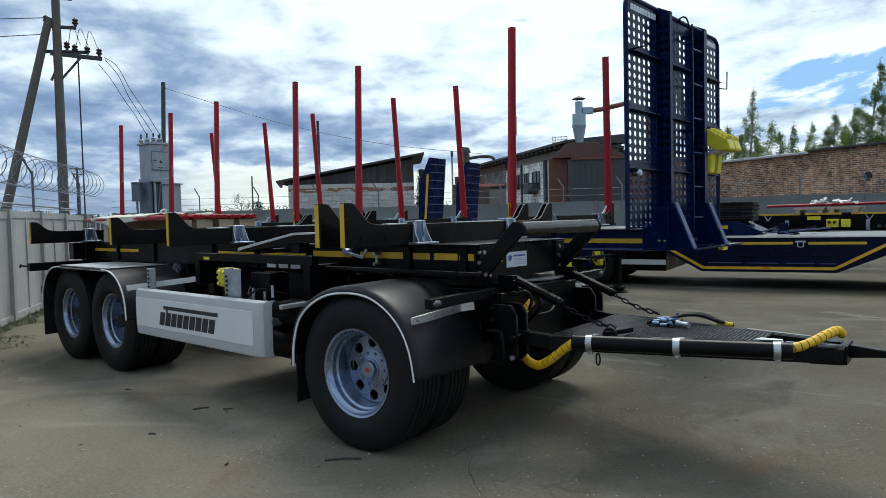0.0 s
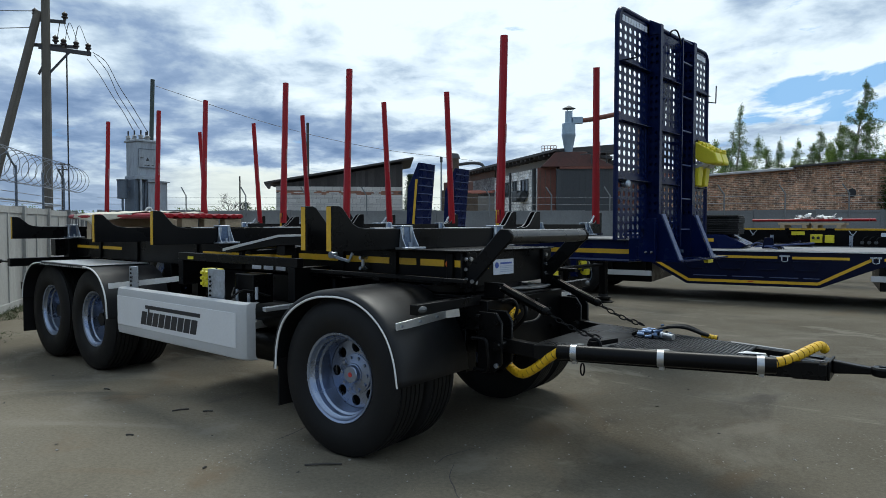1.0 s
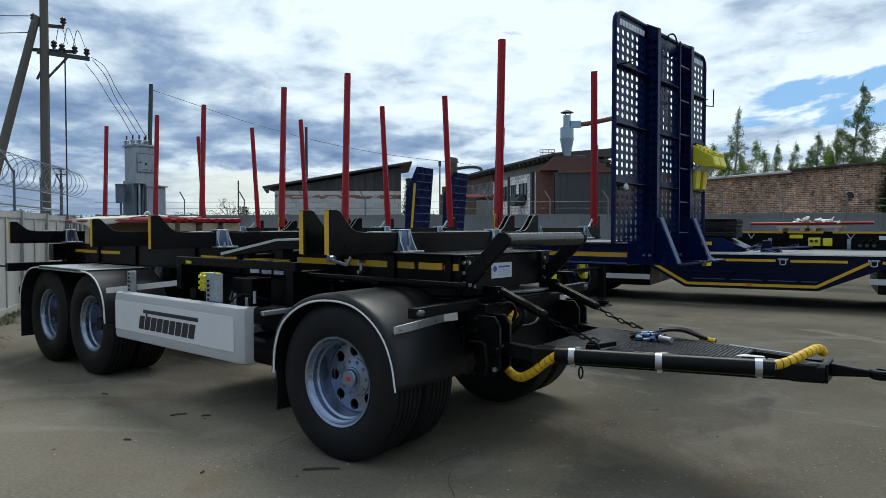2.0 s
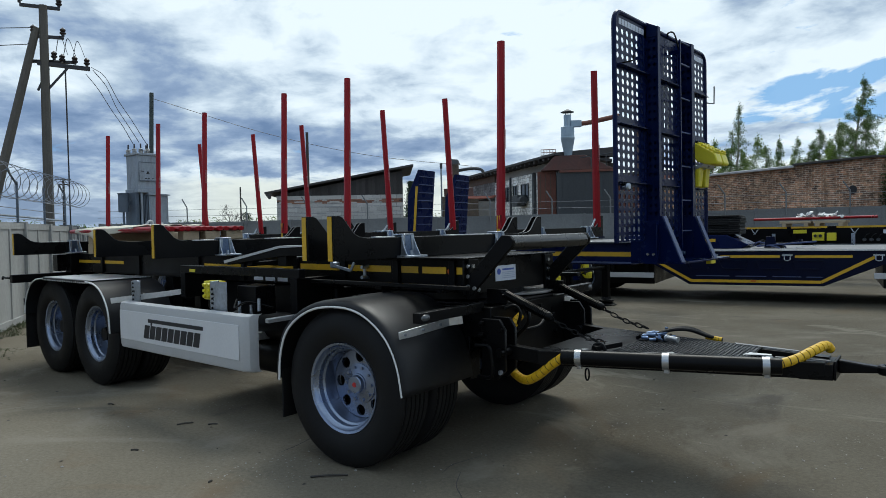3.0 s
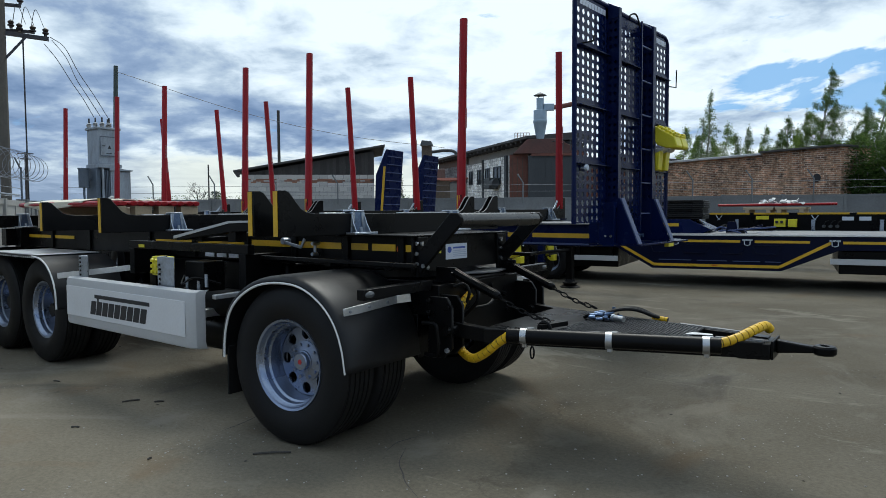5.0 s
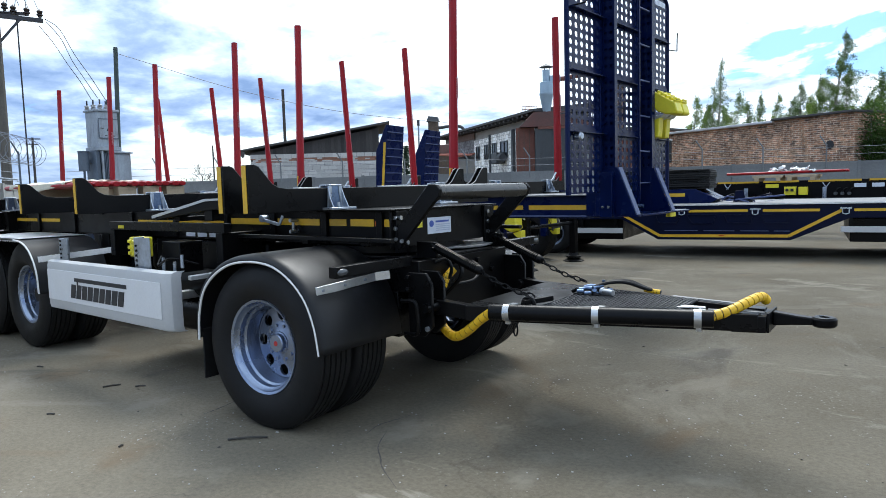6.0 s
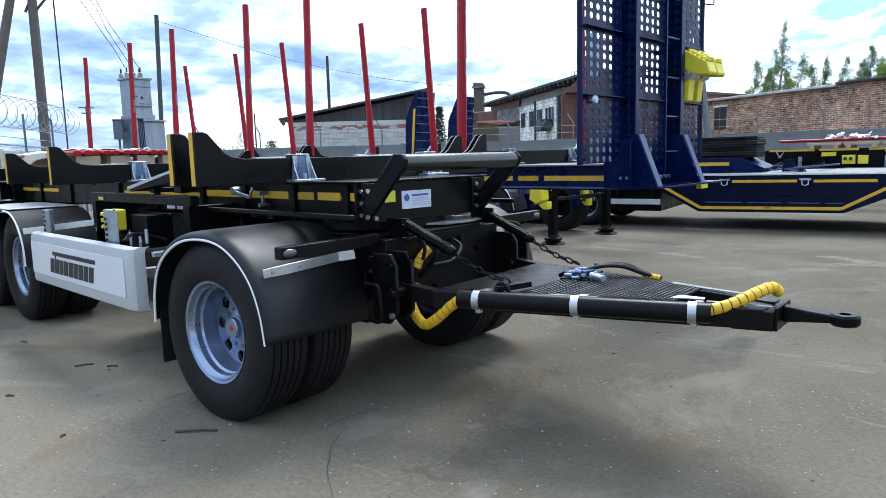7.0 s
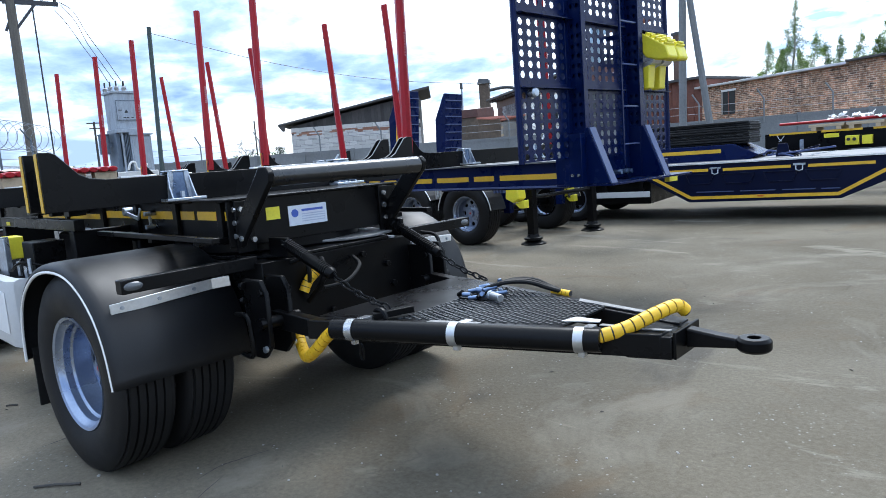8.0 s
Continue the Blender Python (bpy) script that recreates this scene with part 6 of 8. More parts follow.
# paler strips along the panel, their light painted in
for x0, x1 in ((-1.05, -0.46), (-0.36, 0.16), (0.26, 0.72), (0.80, 1.05)):
    LP("lip", Shape(LX).box(x0, x1, -0.02, -0.001, 0.478, 0.492), BLUE_LIT)
for x in (-0.74, 0.5, 1.88):
    ring = LP("lashing_ring", Shape(LX).tube([(x - 0.05, -0.02, 0.88), (x - 0.045, -0.03, 0.79), (x, -0.03, 0.775), (x + 0.045, -0.03, 0.79), (x + 0.05, -0.02, 0.88)], 0.0095, 6), ZINC, "zinc lashing ring")
    LP("ring_plate", Shape(LX).box(x - 0.085, x + 0.085, -0.03, -0.0005, 0.86, 0.89), ZINC, "", 0.003, ring)
for x0, x1, z in ((-2.8, -1.83, 0.48), (1.81, 4.2, 0.52)):
    g2 = LP("side_guard", Shape(LX).box(x0, x1, -0.03, 0.0, z - 0.05, z + 0.05), PANEL, "pale grey side guard rail", 0.004)
    for x in (x0 + 0.15, x1 - 0.15):
        LP("guard_post", Shape(LX).box(x - 0.03, x + 0.03, 0.001, 0.05, z, 0.75), BLACK, "", 0.0, g2)
LP("marker_lamp", Shape(LX).box(-0.1, -0.01, -0.02, -0.0055, 0.39, 0.41), ORANGE, "", 0.004)
# underframe boxes, widened and lowered to keep light out beneath the deck
LP("underframe", Shape(LX).box(-1.15, 1.05, 0.0805, 2.4195, 0.34, 0.70).box(-7.1, -1.851, 0.12, 2.38, 0.30, 0.70).box(1.951, 5.4, 0.12, 2.38, 0.30, 0.70), BLACK, "", 0.01)
for u in (-3.3, -4.45, -5.6):
    for v, side in ((0.06, -1), (2.44, 1)):
        wheel(low, u, 0.42, v, side, LX, R=0.42, wide=0.26, rim=0.24)
for x in (4.2, 5.2):
    for y in (0.4, 1.9):
        LP("support_leg", Shape(LX).box(x - 0.06, x + 0.06, y - 0.06, y + 0.06, 0.0, 0.72), BLACK, "", 0.006)
for y0, wr in ((0.19, 0.76), (2.01, 0.79)):
    rp = [(-7.68, y0, 0.95), (-7.62, y0, 2.3), (-7.33, y0, 2.89), (-7.295, y0, 2.90), (-7.46, y0, 0.95)]
    ramp = LP("loading_ramp", Shape(LX).prism(rp, (0, wr, 0)), BLUE, "raised dark blue loading ramp with cleats", 0.008)
    for i in range(10):
        z = 1.02 + 0.19 * i
        x = -7.46 + 0.165 * (z - 0.95) / 1.95
        LP("cleat", Shape(LX).box(x - 0.004, x + 0.022, y0 + 0.03, y0 + wr - 0.03, z, z + 0.02), BLUE_LIT, "", 0.0, ramp)
    if y0 < 1:
        LP("reflective_tape", Shape(LX).prism([(-7.53, y0 - 0.004, 1.0), (-7.465, y0 - 0.004, 1.0), (-7.335, y0 - 0.004, 2.5), (-7.40, y0 - 0.004, 2.5)], (0, 0.003, 0)), TAPE, "yellow edge strip", 0.0, ramp)
LP("neck", Shape(LX).prism([(-2.6, 0.75, 0.96), (-0.35, 0.75, 0.96), (-0.2, 0.75, 1.04), (-0.6, 0.75, 1.24), (-2.6, 0.75, 1.24)], (0, 1.5, 0)), BLUE, "", 0.01)
LP("neck_tape", Shape(LX).box(-1.9, -0.80, 0.744, 0.748, 1.10, 1.165), TAPE, "yellow reflective strip")
mats = thing("rubber_mat_stack", (-4.6, 14.2, 1.242), "stack of dark rubber mats lying on the low-loader neck", "rubber mats")
for k in range(10):
    rnd = random.Random(700 + k)
    z = 1.2412 + 0.0385 * k
    a, b = -2.25 + rnd.uniform(-0.05, 0.05), -0.37 + rnd.uniform(-0.015, 0.015)
    c, d = 0.80 + rnd.uniform(-0.03, 0.04), 2.05 + rnd.uniform(-0.04, 0.04)
    LPm = Shape(LX).prism([(a, c, z), (b - 0.18, c, z), (b, c + 0.15, z), (b, d, z), (a, d, z)], (0, 0, 0.037))
    part("mat", LPm, RUBBER, mats, bevel=0.010)
hoses = thing("hose_bundle", (-3.4, 14.3, 0.97), "tangle of black air hoses with blue couplings on the deck", "hose")
for k in range(4):
    p0 = LX @ Vector((-0.12 + 0.03 * k, 0.75 + 0.07 * k, 1.02))
    part("hose", Shape().tube(curve_points([p0, p0 + Vector((0.1, -0.06, 0.07 + 0.02 * (k % 3))), p0 + Vector((0.22, -0.03, 0.05)), p0 + Vector((0.36 + 0.03 * k, -0.08, 0.0)), p0 + Vector((0.5, -0.1, -0.035))], 6), 0.016, 7), RUBBER if k % 3 else BLUE_LIT, hoses)

bracket = thing("folded_bracket", (-3.2, 14.2, 0.98), "dark blue folded steel bracket lying on the deck", "bracket")
part("arm", Shape(LX).slab((-0.05, 0.66, 1.015), (0.95, 0.60, 1.10), 0.06, 0.03), BLUE_LIT, bracket, "", 0.004)
part("arm", Shape(LX).slab((0.30, 0.75, 1.015), (0.72, 0.68, 1.13), 0.07, 0.03), BLUE_SHADED, bracket, "", 0.004)
part("lug", Shape(LX).prism([(0.08, 0.62, 0.985), (0.30, 0.62, 0.985), (0.26, 0.62, 1.20), (0.12, 0.62, 1.20)], (0, 0.03, 0)), BLUE_SHADED, bracket, "", 0.004)
part("strap_end", Shape(LX).slab((0.62, 0.55, 0.992), (0.95, 0.50, 1.03), 0.06, 0.012), ALU, bracket, "pale metal end")

# ---- black trailer beyond the low-loader ----
FY = 18.75
far_tr = thing("flat_timber_trailer", (-1.0, FY + 0.9, 0), "black timber trailer frame with red stakes stowed on top", "trailer")
for y in (FY, FY + 1.6):
    rail = part("frame_rail", Shape().box(-5.3, 4.6, y, y + 0.12, 0.92, 1.345), BLACK, far_tr, "", 0.006)
    if y == FY:
        for a, b in ((-5.2, -4.2), (-4.1, -3.3), (-3.1, -2.0), (-1.85, -0.7), (-0.5, 0.8), (1.0, 2.4), (2.6, 4.0)):
            part("reflective_tape", Shape().box(a, b, y - 0.005, y - 0.001, 1.305, 1.35), TAPE, rail, "yellow reflective strip")
for u in (-4.3, 2.8, 4.0):
    for v, side in ((FY - 0.3, -1), (FY + 2.0, 1)):
        wheel(far_tr, u, 0.49, v, side)
    part("hanger", Shape().box(u - 0.1, u + 0.1, FY + 0.121, FY + 1.599, 0.42, 1.0), BLACK, far_tr)
valve2 = part("valve_block", Shape().box(-3.6, -3.34, FY - 0.14, FY - 0.006, 1.0, 1.2), YELLOW, far_tr, "yellow valve block", 0.01)
part("valve_cover", Shape().box(-3.29, -3.1, FY - 0.12, FY - 0.006, 1.0, 1.19), YELLOW, valve2, "", 0.01)
for i in range(2):
    part("fitting", Shape().cyl((-3.53 + 0.11 * i, FY - 0.14, 1.12), (-3.53 + 0.11 * i, FY - 0.18, 1.12), 0.035, n=8), INK, valve2)
part("yellow_label", Shape().box(-4.05, -3.75, FY - 0.006, FY - 0.0005, 1.18, 1.27), YELLOW, far_tr)
for x in (-2.15, -1.8, -0.8, 1.3):
    part("white_label", Shape().box(x, x + 0.24, FY - 0.006, FY - 0.0005, 1.16, 1.25), STICKER, far_tr)
for x in (-4.5, -2.75, -1.35, 0.7):
    part("skirt_bracket", Shape().box(x - 0.04, x + 0.04, FY - 0.03, FY - 0.006, 0.9, 1.18), ZINC, far_tr)
for x in (-4.95, -2.72, -0.3, 1.9):
    hook = part("lashing_hook", Shape().tube([(x - 0.08, FY - 0.01, 1.30), (x - 0.03, FY - 0.03, 1.22), (x + 0.03, FY - 0.03, 1.17)], 0.010, 6), ZINC, far_tr, "zinc lashing hook")
    part("hook_arm", Shape().tube([(x + 0.08, FY - 0.015, 1.29), (x + 0.02, FY - 0.035, 1.2), (x - 0.03, FY - 0.03, 1.16)], 0.009, 6), ZINC, hook)
for x in (-2.52, -2.38, -2.24):
    part("air_fitting", Shape().cyl((x, FY - 0.001, 1.02), (x, FY - 0.07, 1.02), 0.04, n=10), SLATE, far_tr, "", 0.006)
    part("air_hose", Shape().tube(curve_points([(x, FY - 0.05, 1.03), (x + 0.04, FY - 0.08, 1.12), (x + 0.10, FY - 0.03, 1.16)], 5), 0.012, 6), RUBBER, far_tr)
for k in range(4):
    part("valve_slot", Shape().box(-3.33 + 0.012 * k, -3.326 + 0.012 * k, FY - 0.11, FY - 0.02, 1.02, 1.18), INK, valve2)
for k in range(3):
    stake((-5.0 + 0.05 * k, FY + 0.1 + 0.11 * k, 1.545), (-2.4 + 0.05 * k, FY + 0.1 + 0.11 * k, 1.56), 0.055, "red painted steel stake stowed on timber packing", "stowed stakes", "loose_stake")
for x in (-3.25, -4.0):
    pal = thing("packing_timber", (x, FY + 0.3, 1.345), "pale timber packing under stowed stakes", "timber", "packing timbers")
    part("block", Shape().box(x - 0.36, x + 0.34, FY - 0.02, FY + 0.6, 1.425, 1.488), WOOD, pal, bevel=0.006)
    for dx in (-0.26, 0.24):
        part("runner", Shape().box(x + dx - 0.05, x + dx + 0.05, FY - 0.02, FY + 0.6, 1.3455, 1.4245), WOOD, pal, bevel=0.004)
ties = thing("strap_bundle", (-3.3, FY, 1.6), "knotted white straps on the stowed stakes", "strap")
for k in range(18):
    random.seed(60 + k)
    x = -4.0 + 0.052 * k
    p = [Vector((x + random.uniform(-0.05, 0.05), FY + 0.05 + random.uniform(-0.1, 0.25), 1.60 + random.uniform(-0.02, 0.03)))]
    for j in range(3):
        p.append(p[-1] + Vector((random.uniform(-0.05, 0.09), random.uniform(-0.08, 0.08), random.uniform(-0.05, 0.06))))
    s = Shape()
    for pa, pb in zip(p, p[1:]):
        s.slab(pa, pb, 0.07, 0.014, (0.2, -0.5, 1.0))
    part("strap", s, WHITE, ties)

# ---- the near concrete wall with razor wire ----


def wall_run(name, a, b, high, count, mat, thick, label, ribs=True):
    """A fence of separate concrete panels between posts."""
    a, b = Vector((*a, 0)), Vector((*b, 0))
    d = (b - a)
    step = d.length / count
    ang = math.atan2(d.y, d.x)
    root = thing(name, a, label, "wall", kind="structure")
    xf = Matrix.Translation(a) @ Matrix.Rotation(ang, 4, "Z")
    panel_mesh = Shape(None)
    panel_mesh.box(0.06, step - 0.06, -thick / 2, thick / 2, 0, high)
    if ribs:
        for k in (1,):
            panel_mesh.box(step * k / 2 - 0.04, step * k / 2 + 0.04, -thick / 2 - 0.018, -thick / 2 + 0.01, 0.131, high - 0.101)
        panel_mesh.box(0.06, step - 0.06, -thick / 2 - 0.015, -thick / 2 + 0.01, high - 0.10, high + 0.012)
        panel_mesh.box(0.06, step - 0.06, -thick / 2 - 0.03, -thick / 2 + 0.01, 0.0, 0.13)
    pm = panel_mesh.mesh("panel")
    pm.materials.append(mat)
    qm = Shape(None).box(-0.058, 0.058, -thick / 2 - 0.05, thick / 2 + 0.05, 0, high + 0.04).mesh("post")
    qm.materials.append(mat)
    for i in range(count):
        for me, nm in ((pm, "panel"), (qm, "post")):
            o = new(nm, me)
            o.parent = root
            o.matrix_basis = Matrix.Rotation(ang, 4, "Z") @ Matrix.Translation((step * i, 0, 0.012 * math.sin(i * 2.3) - 0.012))
    return root, xf, d.length


near_wall, nx, nlen = wall_run("wall_near", (-7.2, 0.75), (-16.2, 6.36), 1.72, 6, NEAR_WALL, 0.1, "pale weathered concrete panel wall with dark streaks")
far_walls = []
for nm, a, b, n in (("wall_far_side", (-16.2, 6.36), (-33.0, 14.2), 9), ("wall_behind", (-33.0, 14.2), (-15.0, 28.2), 10), ("wall_back", (-15.0, 28.2), (-4.0, 33.2), 5), ("wall_end", (-4.0, 33.2), (26.0, 37.5), 12)):
    far_walls.append(wall_run(nm, a, b, 2.06 if nm != "wall_far_side" else 1.72, n, FAR_CONCRETE, 0.14, "grey weathered concrete fence panels"))


def razor_coil(name, a, b, z, r, turns, label):
    a, b = Vector((*a, z)), Vector((*b, z))
    d = b - a
    side = Vector((-d.y, d.x, 0)).normalized()
    root = thing(name, a, label, "wire")
    pts = []
    for i in range(turns * 18 + 1):
        q = i / (turns * 18)
        ang = 2 * math.pi * i / 18
        rr = r * (1 + 0.10 * math.sin(i * 0.37))
        pts.append(a + d * q + side * rr * math.cos(ang) + Vector((0, 0, rr * math.sin(ang))))
    part("coil", Shape().tube(pts, 0.0065, 4), STEEL_WIRE, root)
    return root


razor_coil("razor_wire", (-9.6, 2.3), (-16.95, 6.97), 2.43, 0.28, 19, "coiled razor wire along the top of the concrete wall")
wp = thing("wire_fence_top", (-12, 3.75, 1.7), "steel posts and strands above the concrete wall", "fence")
wa, wb = Vector((-8.4, 1.5, 0)), Vector((-16.15, 6.33, 0))
for i in range(6):
    p = wa.lerp(wb, i / 5)
    part("post", Shape().cyl((p.x, p.y, 1.6), (p.x, p.y, 2.45), 0.022, n=8), TRAFO_DARK, wp)
    if i % 2:
        part("brace", Shape().cyl((p.x, p.y, 2.4), (p.x + 0.45, p.y - 0.28, 2.62), 0.018, n=6), TRAFO_DARK, wp)
for z in (1.80, 1.98, 2.16):
    part("strand", Shape().cyl((wa.x, wa.y, z), (wb.x, wb.y, z), 0.006, n=4), STEEL_WIRE, wp)
part("top_rail", Shape().cyl((wa.x, wa.y - 0.06, 1.86), (wb.x, wb.y - 0.06, 1.84), 0.02, n=6), TRAFO, wp)
# posts with bent tops on the far fence
fp = thing("fence_brackets", (-15, 28, 2.0), "bent steel wire brackets on the far fence", "fence")
for a, b, n in (((-33.0, 14.2), (-15.0, 28.2), 8), ((-15.0, 28.2), (-4.0, 33.2), 5), ((-4.0, 33.2), (14.0, 35.8), 6)):
    for i in range(n):
        q = (i + 0.5) / n
        x, y = a[0] + (b[0] - a[0]) * q, a[1] + (b[1] - a[1]) * q
        part("bracket", Shape().tube([(x, y - 0.1, 1.8), (x, y - 0.1, 2.75), (x - 0.24, y - 0.2, 3.15)], 0.032, 6), FAR_CONCRETE, fp)
    for z in (2.35, 2.65):
        part("strand", Shape().cyl((a[0], a[1] - 0.12, z), (b[0], b[1] - 0.12, z), 0.008, n=4), STEEL_WIRE, fp)

# ---- poles, transformer and lines ----


def insulator(owner, p, up=(0, 0, 1), k=1.0):
    p, u = Vector(p), Vector(up).normalized()
    prof = [(0.0, 0.0), (0.03, 0.0), (0.03, 0.03), (0.06, 0.05), (0.06, 0.07), (0.035, 0.08), (0.055, 0.11), (0.055, 0.13), (0.03, 0.15), (0.0, 0.18)]
    part("insulator", Shape().lathe([(r * k, h * k) for r, h in prof], p, u, 10, closed=False), PORCELAIN, owner)


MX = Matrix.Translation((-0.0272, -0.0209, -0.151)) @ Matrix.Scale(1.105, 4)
mast = thing("power_mast", (-19.5, 7.2, 0), "old concrete power mast with a slanted strut and crossarms", "pole")
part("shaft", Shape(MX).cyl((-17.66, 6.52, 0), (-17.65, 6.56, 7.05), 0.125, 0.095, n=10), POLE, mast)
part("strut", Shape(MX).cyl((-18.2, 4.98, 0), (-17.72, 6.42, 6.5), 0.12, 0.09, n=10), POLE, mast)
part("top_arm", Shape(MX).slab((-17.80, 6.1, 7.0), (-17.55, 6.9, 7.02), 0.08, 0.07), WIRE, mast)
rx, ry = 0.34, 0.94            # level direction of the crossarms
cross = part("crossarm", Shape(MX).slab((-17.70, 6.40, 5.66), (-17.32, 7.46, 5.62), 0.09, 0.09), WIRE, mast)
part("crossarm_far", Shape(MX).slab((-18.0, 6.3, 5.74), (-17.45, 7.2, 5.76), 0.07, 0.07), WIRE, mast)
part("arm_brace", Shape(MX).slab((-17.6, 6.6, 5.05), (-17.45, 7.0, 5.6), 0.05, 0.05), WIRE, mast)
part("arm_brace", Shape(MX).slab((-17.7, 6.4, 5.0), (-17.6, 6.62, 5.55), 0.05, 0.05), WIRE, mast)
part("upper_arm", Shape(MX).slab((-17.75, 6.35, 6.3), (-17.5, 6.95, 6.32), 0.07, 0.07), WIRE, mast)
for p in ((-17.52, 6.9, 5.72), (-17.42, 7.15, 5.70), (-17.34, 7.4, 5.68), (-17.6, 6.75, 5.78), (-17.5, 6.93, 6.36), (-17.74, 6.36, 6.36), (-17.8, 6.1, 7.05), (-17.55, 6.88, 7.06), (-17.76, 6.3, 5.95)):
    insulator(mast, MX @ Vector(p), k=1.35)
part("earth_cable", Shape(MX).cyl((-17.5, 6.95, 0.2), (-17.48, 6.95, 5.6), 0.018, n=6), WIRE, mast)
lines = thing("power_lines", (-17.5, 7.5, 5.5), "thin drooping power lines from mast to transformer", "cable")
for pts in (((-19.04, 8.21, 6.09), (-18.62, 8.38, 5.79), (-18.21, 8.53, 5.12), (-17.80, 8.72, 4.50), (-17.45, 8.90, 3.90)),
            ((-19.0, 8.23, 6.01), (-18.58, 8.39, 5.53), (-18.28, 8.50, 4.95), (-17.95, 8.62, 4.48), (-17.60, 8.77, 3.95)),
            ((-19.24, 8.14, 5.93), (-18.85, 8.29, 5.48), (-18.45, 8.44, 4.90), (-18.10, 8.58, 4.42), (-17.80, 8.70, 3.93))):
    part("wire", Shape().tube(curve_points(pts, 6), 0.009, 5), WIRE, lines)
for y0, h in ((6.75, 0.45), (6.93, 0.42), (7.15, 0.4)):
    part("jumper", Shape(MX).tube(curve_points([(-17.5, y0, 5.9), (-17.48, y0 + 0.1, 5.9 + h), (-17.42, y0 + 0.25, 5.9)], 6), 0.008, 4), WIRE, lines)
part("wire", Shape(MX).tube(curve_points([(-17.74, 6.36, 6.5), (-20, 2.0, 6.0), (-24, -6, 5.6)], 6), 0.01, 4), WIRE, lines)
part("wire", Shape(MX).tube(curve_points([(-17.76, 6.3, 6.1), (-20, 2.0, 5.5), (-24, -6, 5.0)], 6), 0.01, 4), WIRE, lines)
p2 = thing("dark_pole", (-27.6, 13.9, 0), "dark grey-green pole behind the fence", "pole")
part("shaft", Shape().cyl((-27.6, 13.9, 0), (-27.46, 14.1, 7.45), 0.095, 0.085, n=10), SLATE_POLE, p2)
part("wire", Shape().tube(curve_points([(-27.4, 14.15, 7.2), (-26.0, 19.0, 6.0), (-24.5, 24.0, 5.25), (-22.5, 29.5, 4.9)], 8), 0.011, 4), WIRE, lines)
p3 = thing("dark_pole", (-42.7, 34.3, 0), "dark slim pole far behind the white-block shed", "pole")
part("shaft", Shape().cyl((-42.7, 34.3, 0), (-42.7, 34.3, 9.4), 0.12, 0.11, n=8), DARK_POLE, p3)

p4 = thing("far_power_pole", (-56.2, 21.2, 0), "thin dark power pole with two crossarms in the distance", "pole")
part("shaft", Shape().cyl((-56.2, 21.2, 0), (-56.2, 21.25, 6.1), 0.11, 0.08, n=8), DARK_POLE, p4)
for z, w in ((6.0, 0.5), (5.6, 0.35)):
    part("crossarm", Shape().slab((-56.2 - 0.16 * w / 0.47, 21.24 - w, z), (-56.2 + 0.16 * w / 0.47, 21.24 + w, z), 0.08, 0.08), DARK_POLE, p4)
traf = thing("transformer_station", (-17.55, 8.75, 0), "grey pole-type transformer cabinet with porcelain bushings", "transformer")
# level frame: r runs along the cabinet's front, f points at the yard
TX = pose(-17.6, 8.75, 0, 0, 0, math.degrees(math.atan2(0.9, 0.42))) @ pose(-0.05, 0, 0, 0, 0, 26) @ pose(0.05, 0, 0)
part("plinth", Shape(TX).box(-0.5, 0.75, -0.3, 0.6, 0, 1.62), CONCRETE, traf, "", 0.02)
part("cabinet", Shape(TX).box(-0.05, 0.50, 0.0, 0.6, 2.72, 3.62), TRAFO, traf, "", 0.012)
door = part("cabinet_door", Shape(TX).box(-0.01, 0.48, -0.022, -0.001, 2.92, 3.44), TRAFO, traf, "", 0.006)
for z in (2.93, 3.42):
    part("door_edge", Shape(TX).box(-0.012, 0.48, -0.03, -0.0225, z, z + 0.02), TRAFO_DARK, door)
part("door_edge", Shape(TX).box(-0.018, -0.004, -0.03, -0.0225, 2.95, 3.42), TRAFO_DARK, door)
part("warning_sign", Shape(TX).prism([(0.18, -0.026, 3.12), (0.28, -0.026, 3.12), (0.23, -0.026, 3.21)], (0, 0.003, 0)), INK, door)
for x0 in (0.14, 0.22, 0.34):
    part("print_bar", Shape(TX).box(x0, x0 + 0.06, -0.026, -0.0225, 2.99, 3.01), INK, door)
part("print_bar", Shape(TX).box(0.03, 0.12, -0.026, -0.0225, 3.18, 3.20), INK, door)
part("head_lip", Shape(TX).box(-0.09, 0.54, -0.04, 0.64, 3.621, 3.68), TRAFO, traf, "", 0.012)
part("shelf", Shape(TX).box(-0.08, 0.53, -0.06, 0.64, 2.62, 2.719), TRAFO, traf, "", 0.01)
part("shelf", Shape(TX).prism([(-0.05, 0.1, 2.719), (-0.05, 0.75, 2.62), (-0.05, 0.75, 2.60), (-0.05, 0.1, 2.60)], (-0.02, 0, 0)), TRAFO_DARK, traf)
part("lower_tank", Shape(TX).box(-0.10, 0.02, 0.06, 0.62, 1.62, 2.619), TRAFO_DARK, traf, "", 0.015)
part("frame_post", Shape(TX).box(0.021, 0.06, -0.03, 0.02, 1.62, 2.62), TRAFO, traf, "", 0.004)
for k in range(4):
    part("cooling_fin", Shape(TX).box(0.075 + 0.04 * k, 0.095 + 0.04 * k, 0.0, 0.4, 1.75, 2.56), TRAFO_DARK, traf, "", 0.004)
part("side_cabinet", Shape(TX).box(0.24, 0.78, -0.02, 0.55, 1.62, 2.55), TRAFO, traf, "", 0.012)
part("side_door", Shape(TX).box(0.28, 0.74, -0.034, -0.021, 1.68, 2.5), TRAFO, traf, "", 0.006)
